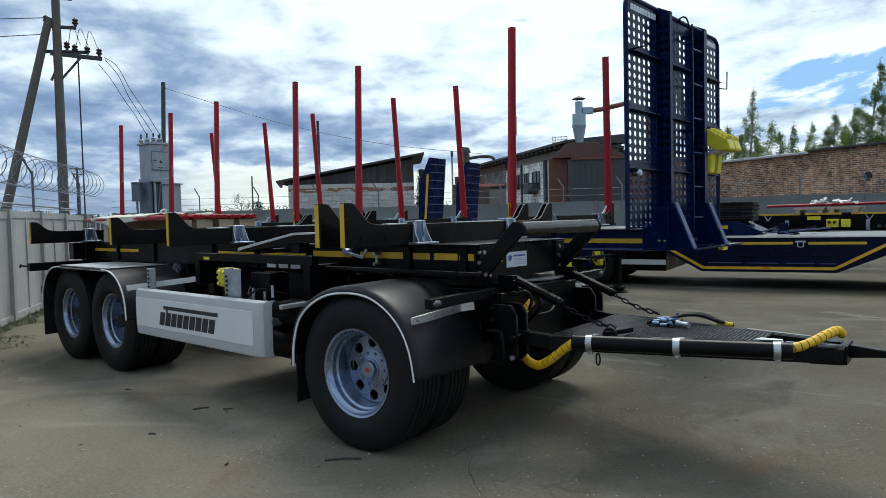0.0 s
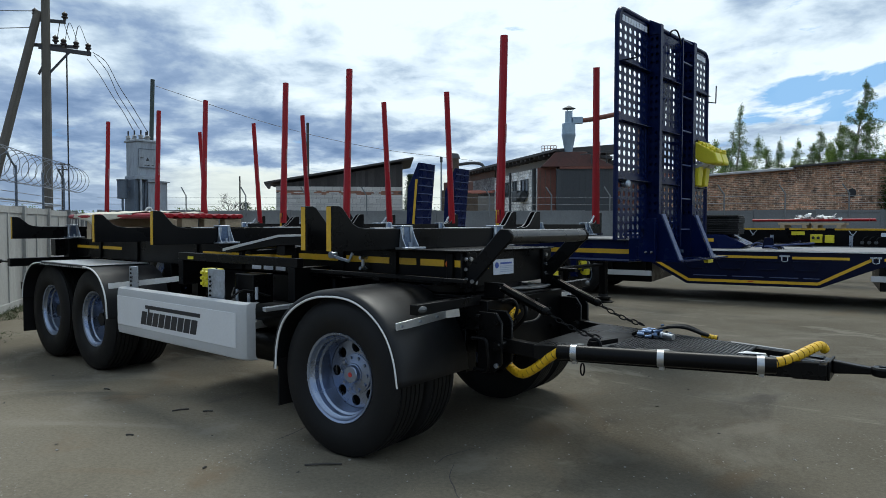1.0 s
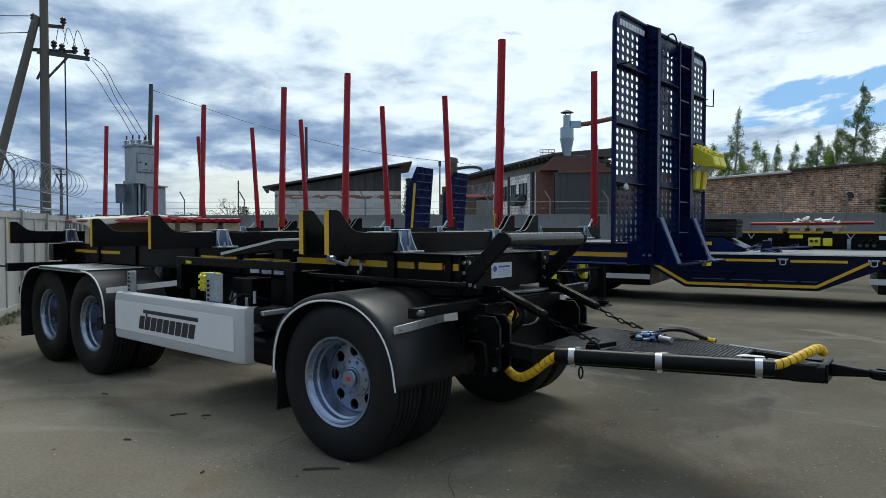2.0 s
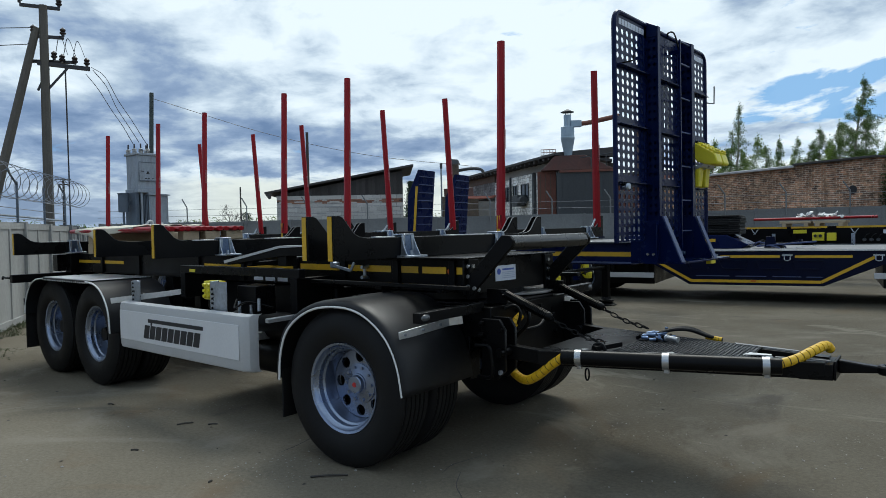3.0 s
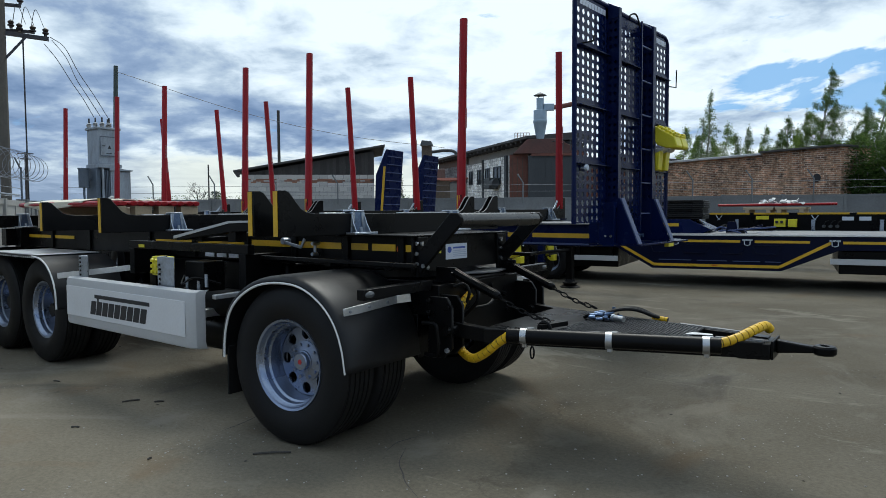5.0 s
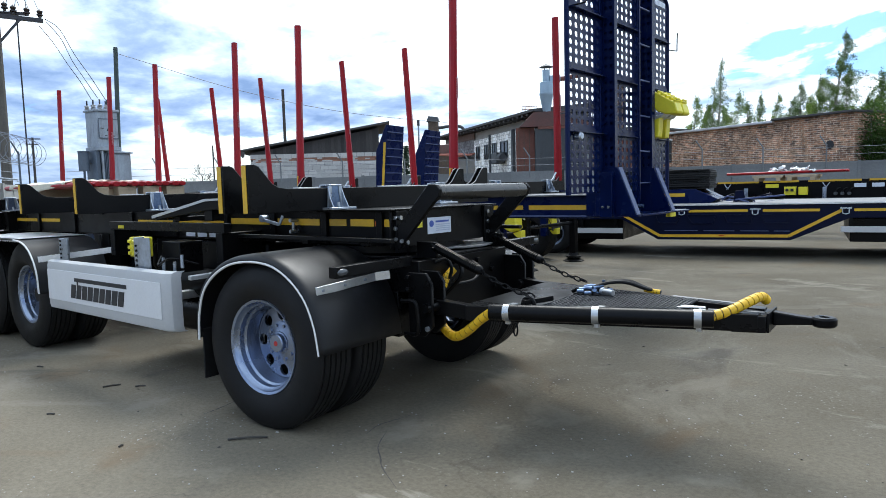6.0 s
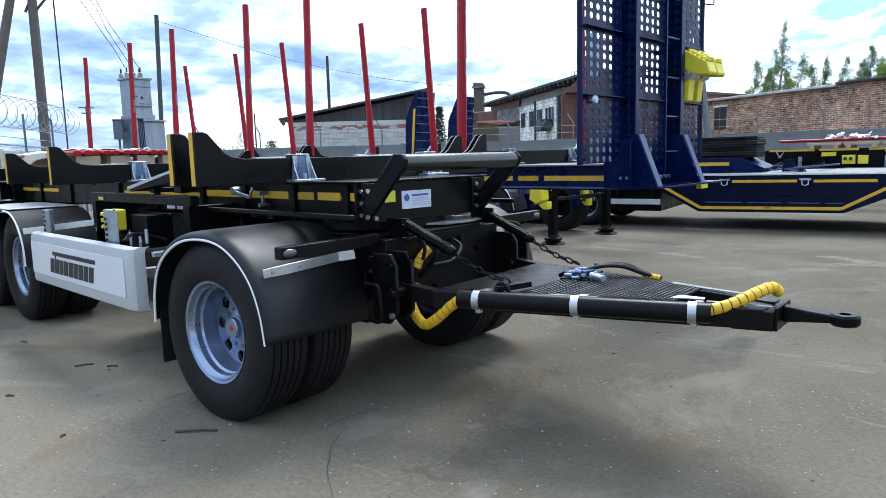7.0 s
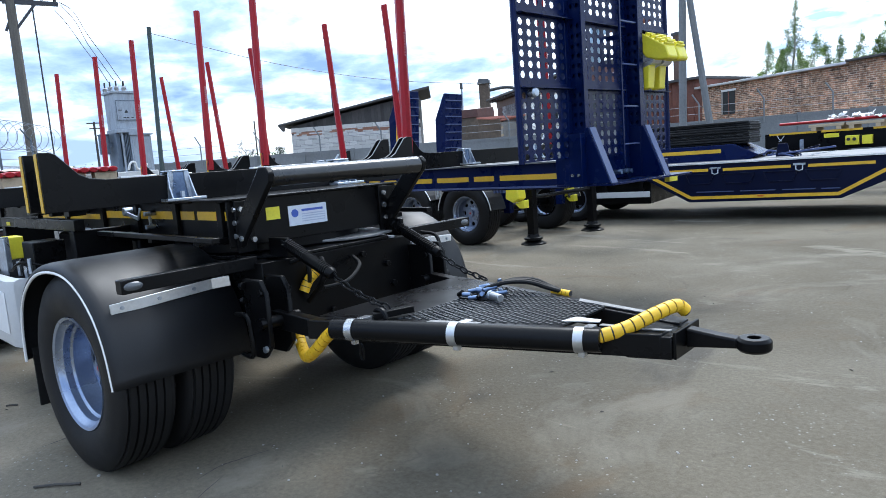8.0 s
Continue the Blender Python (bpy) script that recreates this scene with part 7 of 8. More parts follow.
part("side_roof", Shape(TX).prism([(0.2, -0.08, 2.555), (0.82, -0.08, 2.555), (0.82, -0.08, 2.58), (0.2, -0.08, 2.63)], (0, 0.7, 0)), TRAFO, traf)
part("oil_drum", Shape(TX).cyl((-0.28, 0.35, 2.10), (-0.28, 0.35, 2.58), 0.13, n=18), TRAFO_DARK, traf, "", 0.01)
part("drum_lid", Shape(TX).cyl((-0.28, 0.35, 2.581), (-0.28, 0.35, 2.61), 0.145, n=18), TRAFO_DARK, traf)
part("drum_arm", Shape(TX).box(-0.16, -0.101, 0.3, 0.4, 2.3, 2.4), TRAFO_DARK, traf)
part("pipe", Shape(TX).tube(curve_points([(-0.28, 0.35, 2.1), (-0.28, 0.35, 1.85), (-0.22, 0.35, 1.68), (-0.1, 0.35, 1.66)], 5), 0.03, 8), TRAFO_DARK, traf)
part("hose", Shape(TX).tube(curve_points([(0.0, -0.25, 1.66), (0.05, -0.3, 1.83), (0.16, -0.3, 1.84), (0.22, -0.28, 1.68), (0.4, -0.25, 1.64), (0.5, -0.2, 1.8)], 5), 0.03, 8), WHITE, traf)
for x, y in ((-0.02, 0.52), (0.0, 0.22), (0.08, 0.03), (0.26, 0.02), (0.36, 0.3)):
    c = TX @ Vector((x, y, 3.68))
    bu = part("bushing", Shape().lathe([(0, 0), (0.05, 0), (0.05, 0.02), (0.075, 0.035), (0.04, 0.05), (0.075, 0.07), (0.04, 0.085), (0.07, 0.105), (0.03, 0.125), (0.0, 0.13)], c, (0, 0, 1), 12, closed=False), PANEL, traf, "pale porcelain bushing")
    part("terminal", Shape().cyl(c + Vector((0, 0, 0.12)), c + Vector((0, 0, 0.25)), 0.022, n=6), WIRE, bu)

# A-shaped concrete pole at the back
ap = thing("power_pole", (-9.0, 22.2, 0), "pale concrete power pole with a slanted strut", "pole")
part("shaft", Shape().cyl((-8.95, 22.2, 0), (-8.83, 22.25, 7.3), 0.125, 0.10, n=10), FAR_CONCRETE, ap)
part("strut", Shape().cyl((-8.0, 22.6, 0), (-8.78, 22.27, 6.4), 0.11, 0.09, n=10), FAR_CONCRETE, ap)

# ---- white-block shed with a sloped roof ----


def frame_of(a, b):
    d = Vector((b[0] - a[0], b[1] - a[1], 0))
    return Matrix.Translation((*a, 0)) @ Matrix.Rotation(math.atan2(d.y, d.x), 4, "Z"), d.length


SX, SL = frame_of((-28.15, 20.74), (-23.65, 25.2))
shed = thing("block_shed", (-26, 23, 0), "white block shed with blackened boards under a sloped roof", "building")
part("wall", Shape(SX).box(0.0, SL, 0.06, 5.0, 0.0, 3.32), MORTAR, shed)
part("gable_backing", Shape(SX).prism([(-0.2, 0.12, 3.321), (SL, 0.12, 3.321), (SL, 0.12, 4.52), (-0.2, 0.12, 3.36)], (0, 4.8, 0)), DARK_WOOD, shed)
part("roof", Shape(SX).prism([(-0.55, -0.25, 3.42), (SL + 0.55, -0.25, 4.72), (SL + 0.55, -0.25, 4.82), (-0.55, -0.25, 3.52)], (0, 5.8, 0)), ROOF, shed, "", 0.01)
part("eave_board", Shape(SX).prism([(-0.52, -0.27, 3.40), (-0.34, -0.27, 3.16), (-0.24, -0.27, 3.18), (-0.2, -0.27, 3.45)], (0, 0.05, 0)), DARK_WOOD, shed)
for i in range(40):
    x0 = i * SL / 40
    zt = 3.36 + 1.17 * (x0 + SL / 80 + 0.2) / (SL + 0.2) - 0.02
    part("board", Shape(SX).box(x0 + 0.006, x0 + SL / 40 - 0.006, 0.085 + 0.012 * (i % 2), 0.118, 3.325, zt), DARK_WOOD, shed)
bw, bh = 0.40, 0.205
bm_mesh = {}
for row in range(15):
    z0 = 0.24 + row * bh
    red_row = row == 13
    if red_row:
        continue
    xx = -(row % 2) * bw / 2
    while xx < SL - 0.05:
        x0, x1 = max(0, xx), min(SL, xx + bw)
        xx += bw
        if x1 - x0 < 0.06 or z0 < 1.6:
            continue
        key = (round(x1 - x0, 3), red_row)
        if key not in bm_mesh:
            q = Shape().box(0.006, x1 - x0 - 0.006, -0.02, 0.055, 0.006, bh - 0.006).mesh("block")
            q.materials.append(WHITE_BRICK)
            bm_mesh[key] = q
        o = new("block", bm_mesh[key])
        o.parent = shed
        o.matrix_basis = Matrix.Translation(-Vector((-26, 23, 0))) @ SX @ Matrix.Translation((x0, 0, z0))
# one band of three courses of small mixed bricks
rnd = random.Random(33)
tints = []
for mt in (RED_BRICK, RED_BRICK, WHITE_BRICK):
    q = Shape().box(0.004, 0.246, -0.02, 0.055, 0.004, 0.064).mesh("brick")
    q.materials.append(mt)
    tints.append(q)
for row in range(3):
    for k in range(25):
        x0 = 0.25 * k + (0.125 if row % 2 else 0.0)
        if x0 + 0.25 > SL:
            continue
        o = new("brick", rnd.choice(tints))
        o.parent = shed
        o.matrix_basis = Matrix.Translation(-Vector((-26, 23, 0))) @ SX @ Matrix.Translation((x0, 0, 2.906 + 0.068 * row))

# ---- workshop with cyclone ----
WX, WL = frame_of((-24.2, 29.2), (-12.0, 37.1))
shop = thing("workshop", (-19, 33, 0), "old workshop with white block walls, rust-red bay and dark roof", "building")


def W(name, *b, mat=PLASTER, label="", bevel=0.0):
    return part(name, Shape(WX).box(*b), mat, shop, label, bevel)


# the long eaves wall runs away from the yard
VX = pose(-33.24, 43.01, 0, 0, 0, math.degrees(math.atan2(-0.5611, 0.8278)))


def V(name, *b, mat=PLASTER, label="", bevel=0.0, owner=None):
    return part(name, Shape(VX).box(*b), mat, owner or shop, label, bevel)


V("wall", -1.0, 17.2, 0.1, 2.8, 0, 5.35, mat=PLASTER)
V("white_wall", 5.8, 9.25, 0.0, 0.099, 0, 4.72, mat=BLOCKWORK, label="white block wall")
V("white_wall", 9.251, 14.6, -0.12, 0.099, 0, 4.80, mat=BLOCKWORK, label="white block wall")
V("end_cladding", -1.03, -1.001, 0.1, 2.8, 0, 5.3, mat=DEEP_RUST)
V("front_cladding", -1.0, 0.399, 0.03, 0.099, 0, 4.82, mat=DEEP_RUST)
V("grey_wall", 0.4, 5.799, 0.02, 0.099, 0, 4.82, mat=GREY_BLOCKWORK)
V("brown_board", -1.0, 5.85, -0.03, 0.019, 4.825, 5.40, mat=BROWN_SHEET)
for u0, z0, z1, wd, y in ((7.95, 3.32, 4.2, 0.62, 0.0), (9.75, 3.27, 4.2, 0.66, -0.12), (11.2, 3.22, 4.2, 1.1, -0.12), (6.3, 3.35, 4.2, 0.6, 0.0)):
    w = V("window", u0, u0 + wd, y - 0.02, y - 0.0005, z0, z1, mat=GLASS)
    for a in (u0 - 0.06, u0 + wd / 2, u0 + wd):
        V("window_frame", a, a + 0.06, y - 0.06, y - 0.021, z0 - 0.06, z1 + 0.06, mat=SLATE, owner=w)
    for z in (z0 - 0.06, z1):
        V("window_frame", u0, u0 + wd, y - 0.05, y - 0.021, z, z + 0.06, mat=SLATE, owner=w)
V("downpipe", 9.27, 9.41, -0.24, -0.121, 0, 4.85, mat=SLATE)
V("corner_post", 13.25, 13.5, -0.3, -0.121, 0, 4.82, mat=SLATE)
part("extractor", Shape(VX).box(11.0, 11.9, -0.75, -0.13, 2.85, 3.55), SLATE, shop, "dark extractor box on the wall", 0.05)
part("extractor_fan", Shape(VX).cyl((11.75, -0.45, 3.2), (12.3, -0.45, 3.2), 0.32, 0.26, n=14), SLATE, shop)
part("roof_main", Shape(VX).prism([(-1.4, -0.75, 5.42), (-1.4, 3.1, 5.42), (-1.4, 3.1, 5.95), (-1.4, -0.75, 5.56)], (18.9, 0, 0)), ROOF, shop, "", 0.01)
for k in range(26):
    V("rafter_tail", -0.8 + 0.69 * k, -0.62 + 0.69 * k, -0.68, 0.099, 5.26, 5.40, mat=DARK_WOOD)
part("roof_main", Shape(WX).prism([(6.2, 1.35, 5.55), (9.3, 1.35, 5.08), (9.3, 1.35, 5.24), (6.2, 1.35, 5.71)], (0, 1.6, 0)), ROOF, shop, "", 0.01)
part("gable", Shape(WX).prism([(6.2, 1.7, 3.0), (9.4, 1.7, 3.0), (9.4, 1.7, 5.05), (6.2, 1.7, 5.54)], (0, 0.12, 0)), DARK_WOOD, shop)
W("rust_bay", 5.12, 6.12, 0.1, 1.19, 0, 4.55, mat=RUST, label="rust-red sheet bay")
for k in range(3):
    W("bay_rib", 5.25 + 0.28 * k, 5.29 + 0.28 * k, 0.06, 0.099, 2.0, 4.4, mat=BROWN_SHEET)
W("dark_bunker", 6.14, 9.2, -0.3, 1.19, 0, 4.42, mat=SLATE, label="dark sheet bunker")
for k in range(9):
    W("bunker_rib", 6.45 + 0.31 * k, 6.5 + 0.31 * k, -0.34, -0.301, 0.5, 4.4, mat=SLATE)
W("bunker_rim", 6.3, 9.3, -0.4, 1.19, 4.421, 4.55, mat=RUST)
part("hopper", Shape(WX).prism([(5.3, -0.3, 4.56), (9.2, -0.3, 4.56), (7.7, 0.15, 5.40), (6.1, 0.15, 5.40)], (0, 0.9, 0)), DEEP_RUST, shop, "", 0.02)
for k in range(5):
    part("walk_rail", Shape(WX).cyl((8.0 + 0.4 * k, -0.2, 4.55), (8.0 + 0.4 * k, -0.2, 5.3), 0.03, n=6), SLATE, shop)
part("walk_rail", Shape(WX).cyl((7.4, -0.2, 5.2), (9.8, -0.2, 5.5), 0.03, n=6), SLATE, shop)
cy = (6.80, 0.35)
cyc = part("cyclone", Shape(WX).lathe([(0.0, 5.35), (0.20, 5.35), (0.36, 6.25), (0.38, 6.28), (0.38, 6.40), (0.36, 6.42), (0.36, 6.95), (0.2, 7.0), (0.2, 7.62), (0.0, 7.62)], (*cy, 0), (0, 0, 1), 24, closed=False), CYCLONE, shop, "grey sheet-metal dust cyclone")
part("cap", Shape(WX).lathe([(0.0, 7.95), (0.36, 7.78), (0.36, 7.76), (0.0, 7.80)], (*cy, 0), (0, 0, 1), 20, closed=False), SLATE, cyc)
for k in range(3):
    a = 2 * math.pi * k / 3
    part("cap_leg", Shape(WX).cyl((cy[0] + 0.17 * math.cos(a), cy[1] + 0.17 * math.sin(a), 7.6), (cy[0] + 0.2 * math.cos(a), cy[1] + 0.2 * math.sin(a), 7.8), 0.015, n=5), SLATE, cyc)
part("inlet", Shape(WX).box(cy[0] + 0.2, cy[0] + 0.75, cy[1] - 0.16, cy[1] + 0.16, 6.95, 7.3), CYCLONE, cyc, "", 0.01)
part("duct", Shape(WX).tube([(cy[0] + 0.75, cy[1], 7.12), (cy[0] + 1.1, cy[1], 7.15), (9.6, cy[1] + 0.2, 7.5)], 0.13, 10), RUST, cyc, "rusty duct")
# low roof, chimney and pipe at its end
V("lean_to", -0.7, 5.8, -1.6, 0.0, 0, 3.45, mat=PLASTER)
for k in range(8):
    V("lean_board", -0.7, 5.8, -1.63, -1.601, 2.0 + 0.17 * k, 2.15 + 0.17 * k, mat=WOOD if k % 3 == 0 else PLASTER)
scal = Shape(VX)
for k in range(33):
    u = -1.0 + 0.215 * k
    scal.tube([(u, -2.1, 3.50), (u, -0.01, 3.82)], 0.075, 6)
part("lean_roof", scal, SCALLOP, shop, "faded red corrugated roof sheets")
CX = pose(-38.7, 45.7, -0.81, 0, 0, 32.9) @ Matrix.Scale(1.59, 4)
stack = thing("chimney_stack", (-38.0, 47.3, 0), "weathered brown chimney with a bent pipe behind the lean-to", "chimney")
part("shaft", Shape(CX).box(0.48, 1.0, 0.0, 0.6, 0.51, 5.05), CHIMNEY, stack, "", 0.03)
part("head", Shape(CX).prism([(0.40, -0.1, 5.051), (1.08, -0.1, 5.051), (1.0, 0.0, 5.30), (0.50, 0.0, 5.36)], (0, 0.7, 0)), SLATE, stack, "", 0.03)
part("pipe", Shape(CX).tube(curve_points([(1.02, 0.3, 4.72), (1.75, 0.3, 4.80), (2.28, 0.3, 4.72), (2.42, 0.3, 4.35), (2.42, 0.3, 3.2)], 5), 0.085, 8), SLATE, stack)
# low brown bin with a pitched cover behind the fence
KX, KL = frame_of((-20.0, 25.3), (-21.5, 28.7))
bin_ = thing("sheet_bin", (-20.7, 27.0, 0), "rust-brown sheet bin with a sloping cover behind the fence", "bin")
part("body", Shape(KX).box(0, KL, 0.0, 0.9, 0, 3.05), CHIMNEY, bin_, "", 0.02)
part("cover", Shape(KX).prism([(-0.05, -0.02, 3.051), (KL * 0.72, -0.02, 3.051), (KL * 0.72, 0.02, 3.62), (0.05, 0.02, 3.42)], (0, 0.8, 0)), DEEP_RUST, bin_, "dark rust-brown sheet cover", 0.02)
strip = Shape(KX)
for k in range(19):
    strip.tube([(-0.25 + 0.24 * k, -0.75, 2.90 + 0.012 * k), (-0.25 + 0.24 * k, -0.03, 2.98 + 0.012 * k)], 0.045, 6)
part("porch_roof", strip, SCALLOP, bin_, "faded red corrugated porch roof")
part("aerial", Shape(WX).cyl((-0.25, 0.3, 2.0), (-0.25, 0.3, 5.2), 0.05, n=6), TRAFO, shop)
part("aerial_head", Shape(WX).box(-0.32, -0.18, 0.24, 0.36, 4.9, 5.22), SLATE, shop, "", 0.02)

# ---- red brick building ----
BX, BL = frame_of((-16.9, 42.7), (-4.7, 37.4))
brick = thing("brick_building", (-11, 40, 0), "long low red brick building with a pale roof edge", "building")
part("wall", Shape(BX).box(-0.6, 9.05, 0.0, 3.0, 0, 4.30), BRICK, brick)
part("wall_tall", Shape(BX).box(9.051, 13.3, -0.12, 2.6, 0, 4.40), BRICK, brick)
part("roof_edge", Shape(BX).box(-0.9, 9.1, -0.3, 3.2, 4.301, 4.42), ALU, brick, "pale sheet-metal roof edge", 0.01)
part("roof_edge", Shape(BX).box(9.101, 13.4, -0.4, 2.8, 4.401, 4.50), ROOF, brick, "", 0.01)
win = part("window", Shape(BX).box(1.1, 2.0, -0.03, -0.002, 2.6, 3.9), GLASS, brick)
part("window_frame", Shape(BX).box(1.0, 2.1, -0.06, -0.031, 3.9, 4.02), WHITE, win)
part("window_bar", Shape(BX).box(1.52, 1.58, -0.05, -0.031, 2.6, 3.9), RUST, win)
part("window_bar", Shape(BX).box(1.0, 1.099, -0.05, -0.0005, 2.6, 3.9), PLASTER, win)
part("vent_hole", Shape(BX).lathe([(0.0, 0.02), (0.19, 0.02), (0.21, 0.0)], (12.1, -0.121, 2.98), (0, -1, 0), 18, closed=False), INK, brick)
# rust-red hall end between workshop and brick building
hall = thing("sheet_hall", (-20, 44, 0), "rust-red sheet hall seen past the pole", "building")
HXf, _ = frame_of((-24.0, 44.0), (-17.6, 43.0))
part("wall", Shape(HXf).box(0, 6.6, 0, 6, 0, 4.9), RUST, hall)
part("roof", Shape(HXf).box(-0.2, 6.8, -0.3, 6.3, 4.901, 5.05), ROOF, hall)
for k in range(12):
    part("rib", Shape(HXf).box(0.2 + 0.53 * k, 0.26 + 0.53 * k, -0.04, -0.001, 0.2, 4.85), RUST, hall)
part("chimney", Shape(HXf).box(4.0, 4.5, 1, 1.5, 5.051, 7.9), BROWN_SHEET, hall)
part("chimney_cap", Shape(HXf).box(3.92, 4.58, 0.92, 1.58, 7.901, 8.1), ROOF, hall)
# far red-and-white gantry over the roofs
gan = thing("roof_platform", (-36.27, 59.9, 0), "distant red and white railed platform over the roofs", "platform")
part("mast", Shape().cyl((-36.27, 59.9, 0), (-36.27, 59.9, 8.8), 0.16, n=6), TRAFO, gan)
part("floor", Shape().slab((-36.9, 59.52, 8.82), (-35.64, 60.29, 8.82), 0.8, 0.08), WHITE, gan)
for k in range(6):
    x, y = -36.9 + 0.252 * k, 59.52 + 0.154 * k
    part("rail_post", Shape().cyl((x, y, 8.85), (x, y, 9.4), 0.035, n=5), RUST if k % 2 else WHITE, gan)
for z in (9.1, 9.4):
    part("rail", Shape().cyl((-36.9, 59.52, z), (-35.64, 60.29, z), 0.035, n=5), RUST, gan)

# ---- trees ----


def leaf_cloud(shape, centre, spread, count, size, rnd):
    vs, fs = [], []
    for i in range(count):
        p = Vector([max(-1.9, min(1.9, rnd.gauss(0, 1))) * w for w in spread]) + Vector(centre)
        n = Vector((rnd.uniform(-1, 1), rnd.uniform(-1, 1), rnd.uniform(-1, 1))).normalized()
        a = n.cross(Vector((0.3, 0.5, 0.8))).normalized() * size * rnd.uniform(0.6, 1.4)
        b = n.cross(a).normalized() * size * rnd.uniform(0.5, 1.0)
        k = len(vs)
        vs += [p - a, p - b * 0.6, p + a, p + b * 0.6]
        fs.append((k, k + 1, k + 2, k + 3))
    shape.add(vs, fs)


def birch(at, high, wide, seed, mat=None, dense=1.0, label="young birch with sparse light green leaves", low=0.22):
    rnd = random.Random(seed)
    x, y, z = at
    root = thing("birch", at, label, "tree", "birches behind the fence")
    s, leaves = Shape(), Shape()
    sway = rnd.uniform(0.0, 0.022) * high / 8
    bend = [(x + sway * i * i + rnd.uniform(-0.06, 0.06) * i, y, z + high * i / 6) for i in range(7)]
    line = curve_points(bend, 4)
    s.tube(line, lambda q: 0.11 * high / 8 * (1 - 0.93 * q) + 0.008, 6)
    k = int(70 * high / 14)
    for i in range(k):
        q = min(low + (1 - low) * ((i + rnd.random()) / k) ** 1.15, 0.985)
        p = line[int(q * (len(line) - 1))]
        ang = rnd.uniform(0, 2 * math.pi)
        rise = (q - low) / (1 - low)
        run = wide * max(0.06, 1.03 - rise) ** 1.05 * rnd.choice((0.4, 0.55, 0.7, 0.85, 1.0, 1.2))
        # limbs climb, then nod over and trail with the wind
        away = Vector((math.cos(ang) * run, math.sin(ang) * run, 0))
        limb = curve_points([p, p + away * 0.45 + Vector((0.0, 0, 0.55 * run)), p + away * 0.85 + Vector((0.06 * run, 0, 0.72 * run)), p + away * 1.1 + Vector((0.30 * run, 0, 0.60 * run))], 4)
        s.tube(limb, lambda w: 0.020 * (1 - 0.8 * w) + 0.004, 4)
        tufts = 5 + int(4.5 * run)
        for j in range(tufts):
            c = limb[min(len(limb) - 1, int((0.15 + 0.85 * (j + rnd.random()) / tufts) * len(limb)))]
            drop = rnd.uniform(0.0, 0.55)
            leaf_cloud(leaves, c + Vector((rnd.uniform(-0.12, 0.12) + 0.2 * drop, rnd.uniform(-0.12, 0.12), -0.5 * drop)), (0.12, 0.12, 0.14 + 0.22 * drop), int(17 * dense * rnd.uniform(0.3, 1.6)), 0.075, rnd)
    for j in range(9):
        leaf_cloud(leaves, line[-1] + Vector((rnd.uniform(-0.12, 0.16), 0, -0.16 * j + 0.2)), (0.05 + 0.012 * j, 0.05, 0.1), int(5 * dense), 0.07, rnd)
    part("trunk", s, BARK, root)
    part("crown", leaves.mesh("crown", tidy=False), mat or LEAF, root)
    return root


# place, height, crown half width and leafiness
TREES = [(-26.0, 77.9, 10.9, 1.1, 1.2), (-24.1, 79.5, 15.0, 1.1, 0.8), (-24.8, 80.4, 12.1, 1.5, 1.0), (-23.2, 81.9, 11.4, 1.5, 1.1), (-22.6, 83.1, 10.4, 1.2, 1.2), (-21.4, 84.5, 11.2, 0.7, 1.1), (-20.1, 85.8, 11.2, 0.8, 1.1),
         (-18.2, 87.2, 11.0, 1.4, 1.4), (-17.3, 88.5, 12.4, 1.6, 1.4), (-14.4, 80.9, 11.9, 1.5, 1.4), (-13.2, 82.1, 16.4, 2.1, 1.5), (-12.7, 84.2, 13.1, 1.3, 1.4), (-11.9, 85.3, 9.2, 1.2, 1.2), (-10.8, 86.5, 10.1, 1.3, 1.3)]
TREES += [(-9.9, 87.6, 12.8, 1.8, 1.5), (-8.9, 88.7, 15.9, 2.2, 1.6), (-7.6, 89.8, 13.5, 2.0, 1.5), (-5.3, 82.0, 13.9, 2.1, 1.5), (-3.6, 83.1, 12.8, 2.1, 1.5), (-1.6, 84.2, 13.5, 2.4, 1.5), (0.5, 85.2, 12.5, 2.4, 1.4),
          (-24.9, 84.5, 10.3, 1.8, 1.2), (-27.4, 84.8, 10.4, 1.4, 1.2), (-16.6, 88.6, 10.4, 1.9, 1.4), (-10.8, 81.4, 8.6, 1.7, 1.3), (-7.5, 82.8, 9.8, 1.9, 1.5), (-9.8, 83.6, 9.3, 1.8, 1.4), (-15.4, 84.0, 10.6, 1.7, 1.4)]
for i, (x, y, h, w, d) in enumerate(TREES):
    birch((x, y, 0), h, w * 1.6 + 0.7, 100 + i, LEAF_DARK if i % 3 else LEAF, d * 0.75)
for i in range(16):
    q = i / 15
    birch((-28.0 + 30.0 * q + 0.5 * math.sin(9 * i), 90.5 - 2.5 * q, 0), 8.2 + 0.9 * math.sin(5 * i) + (1.0 if q > 0.4 else 0.0), 2.6, 180 + i, LEAF_DARK, 1.3)
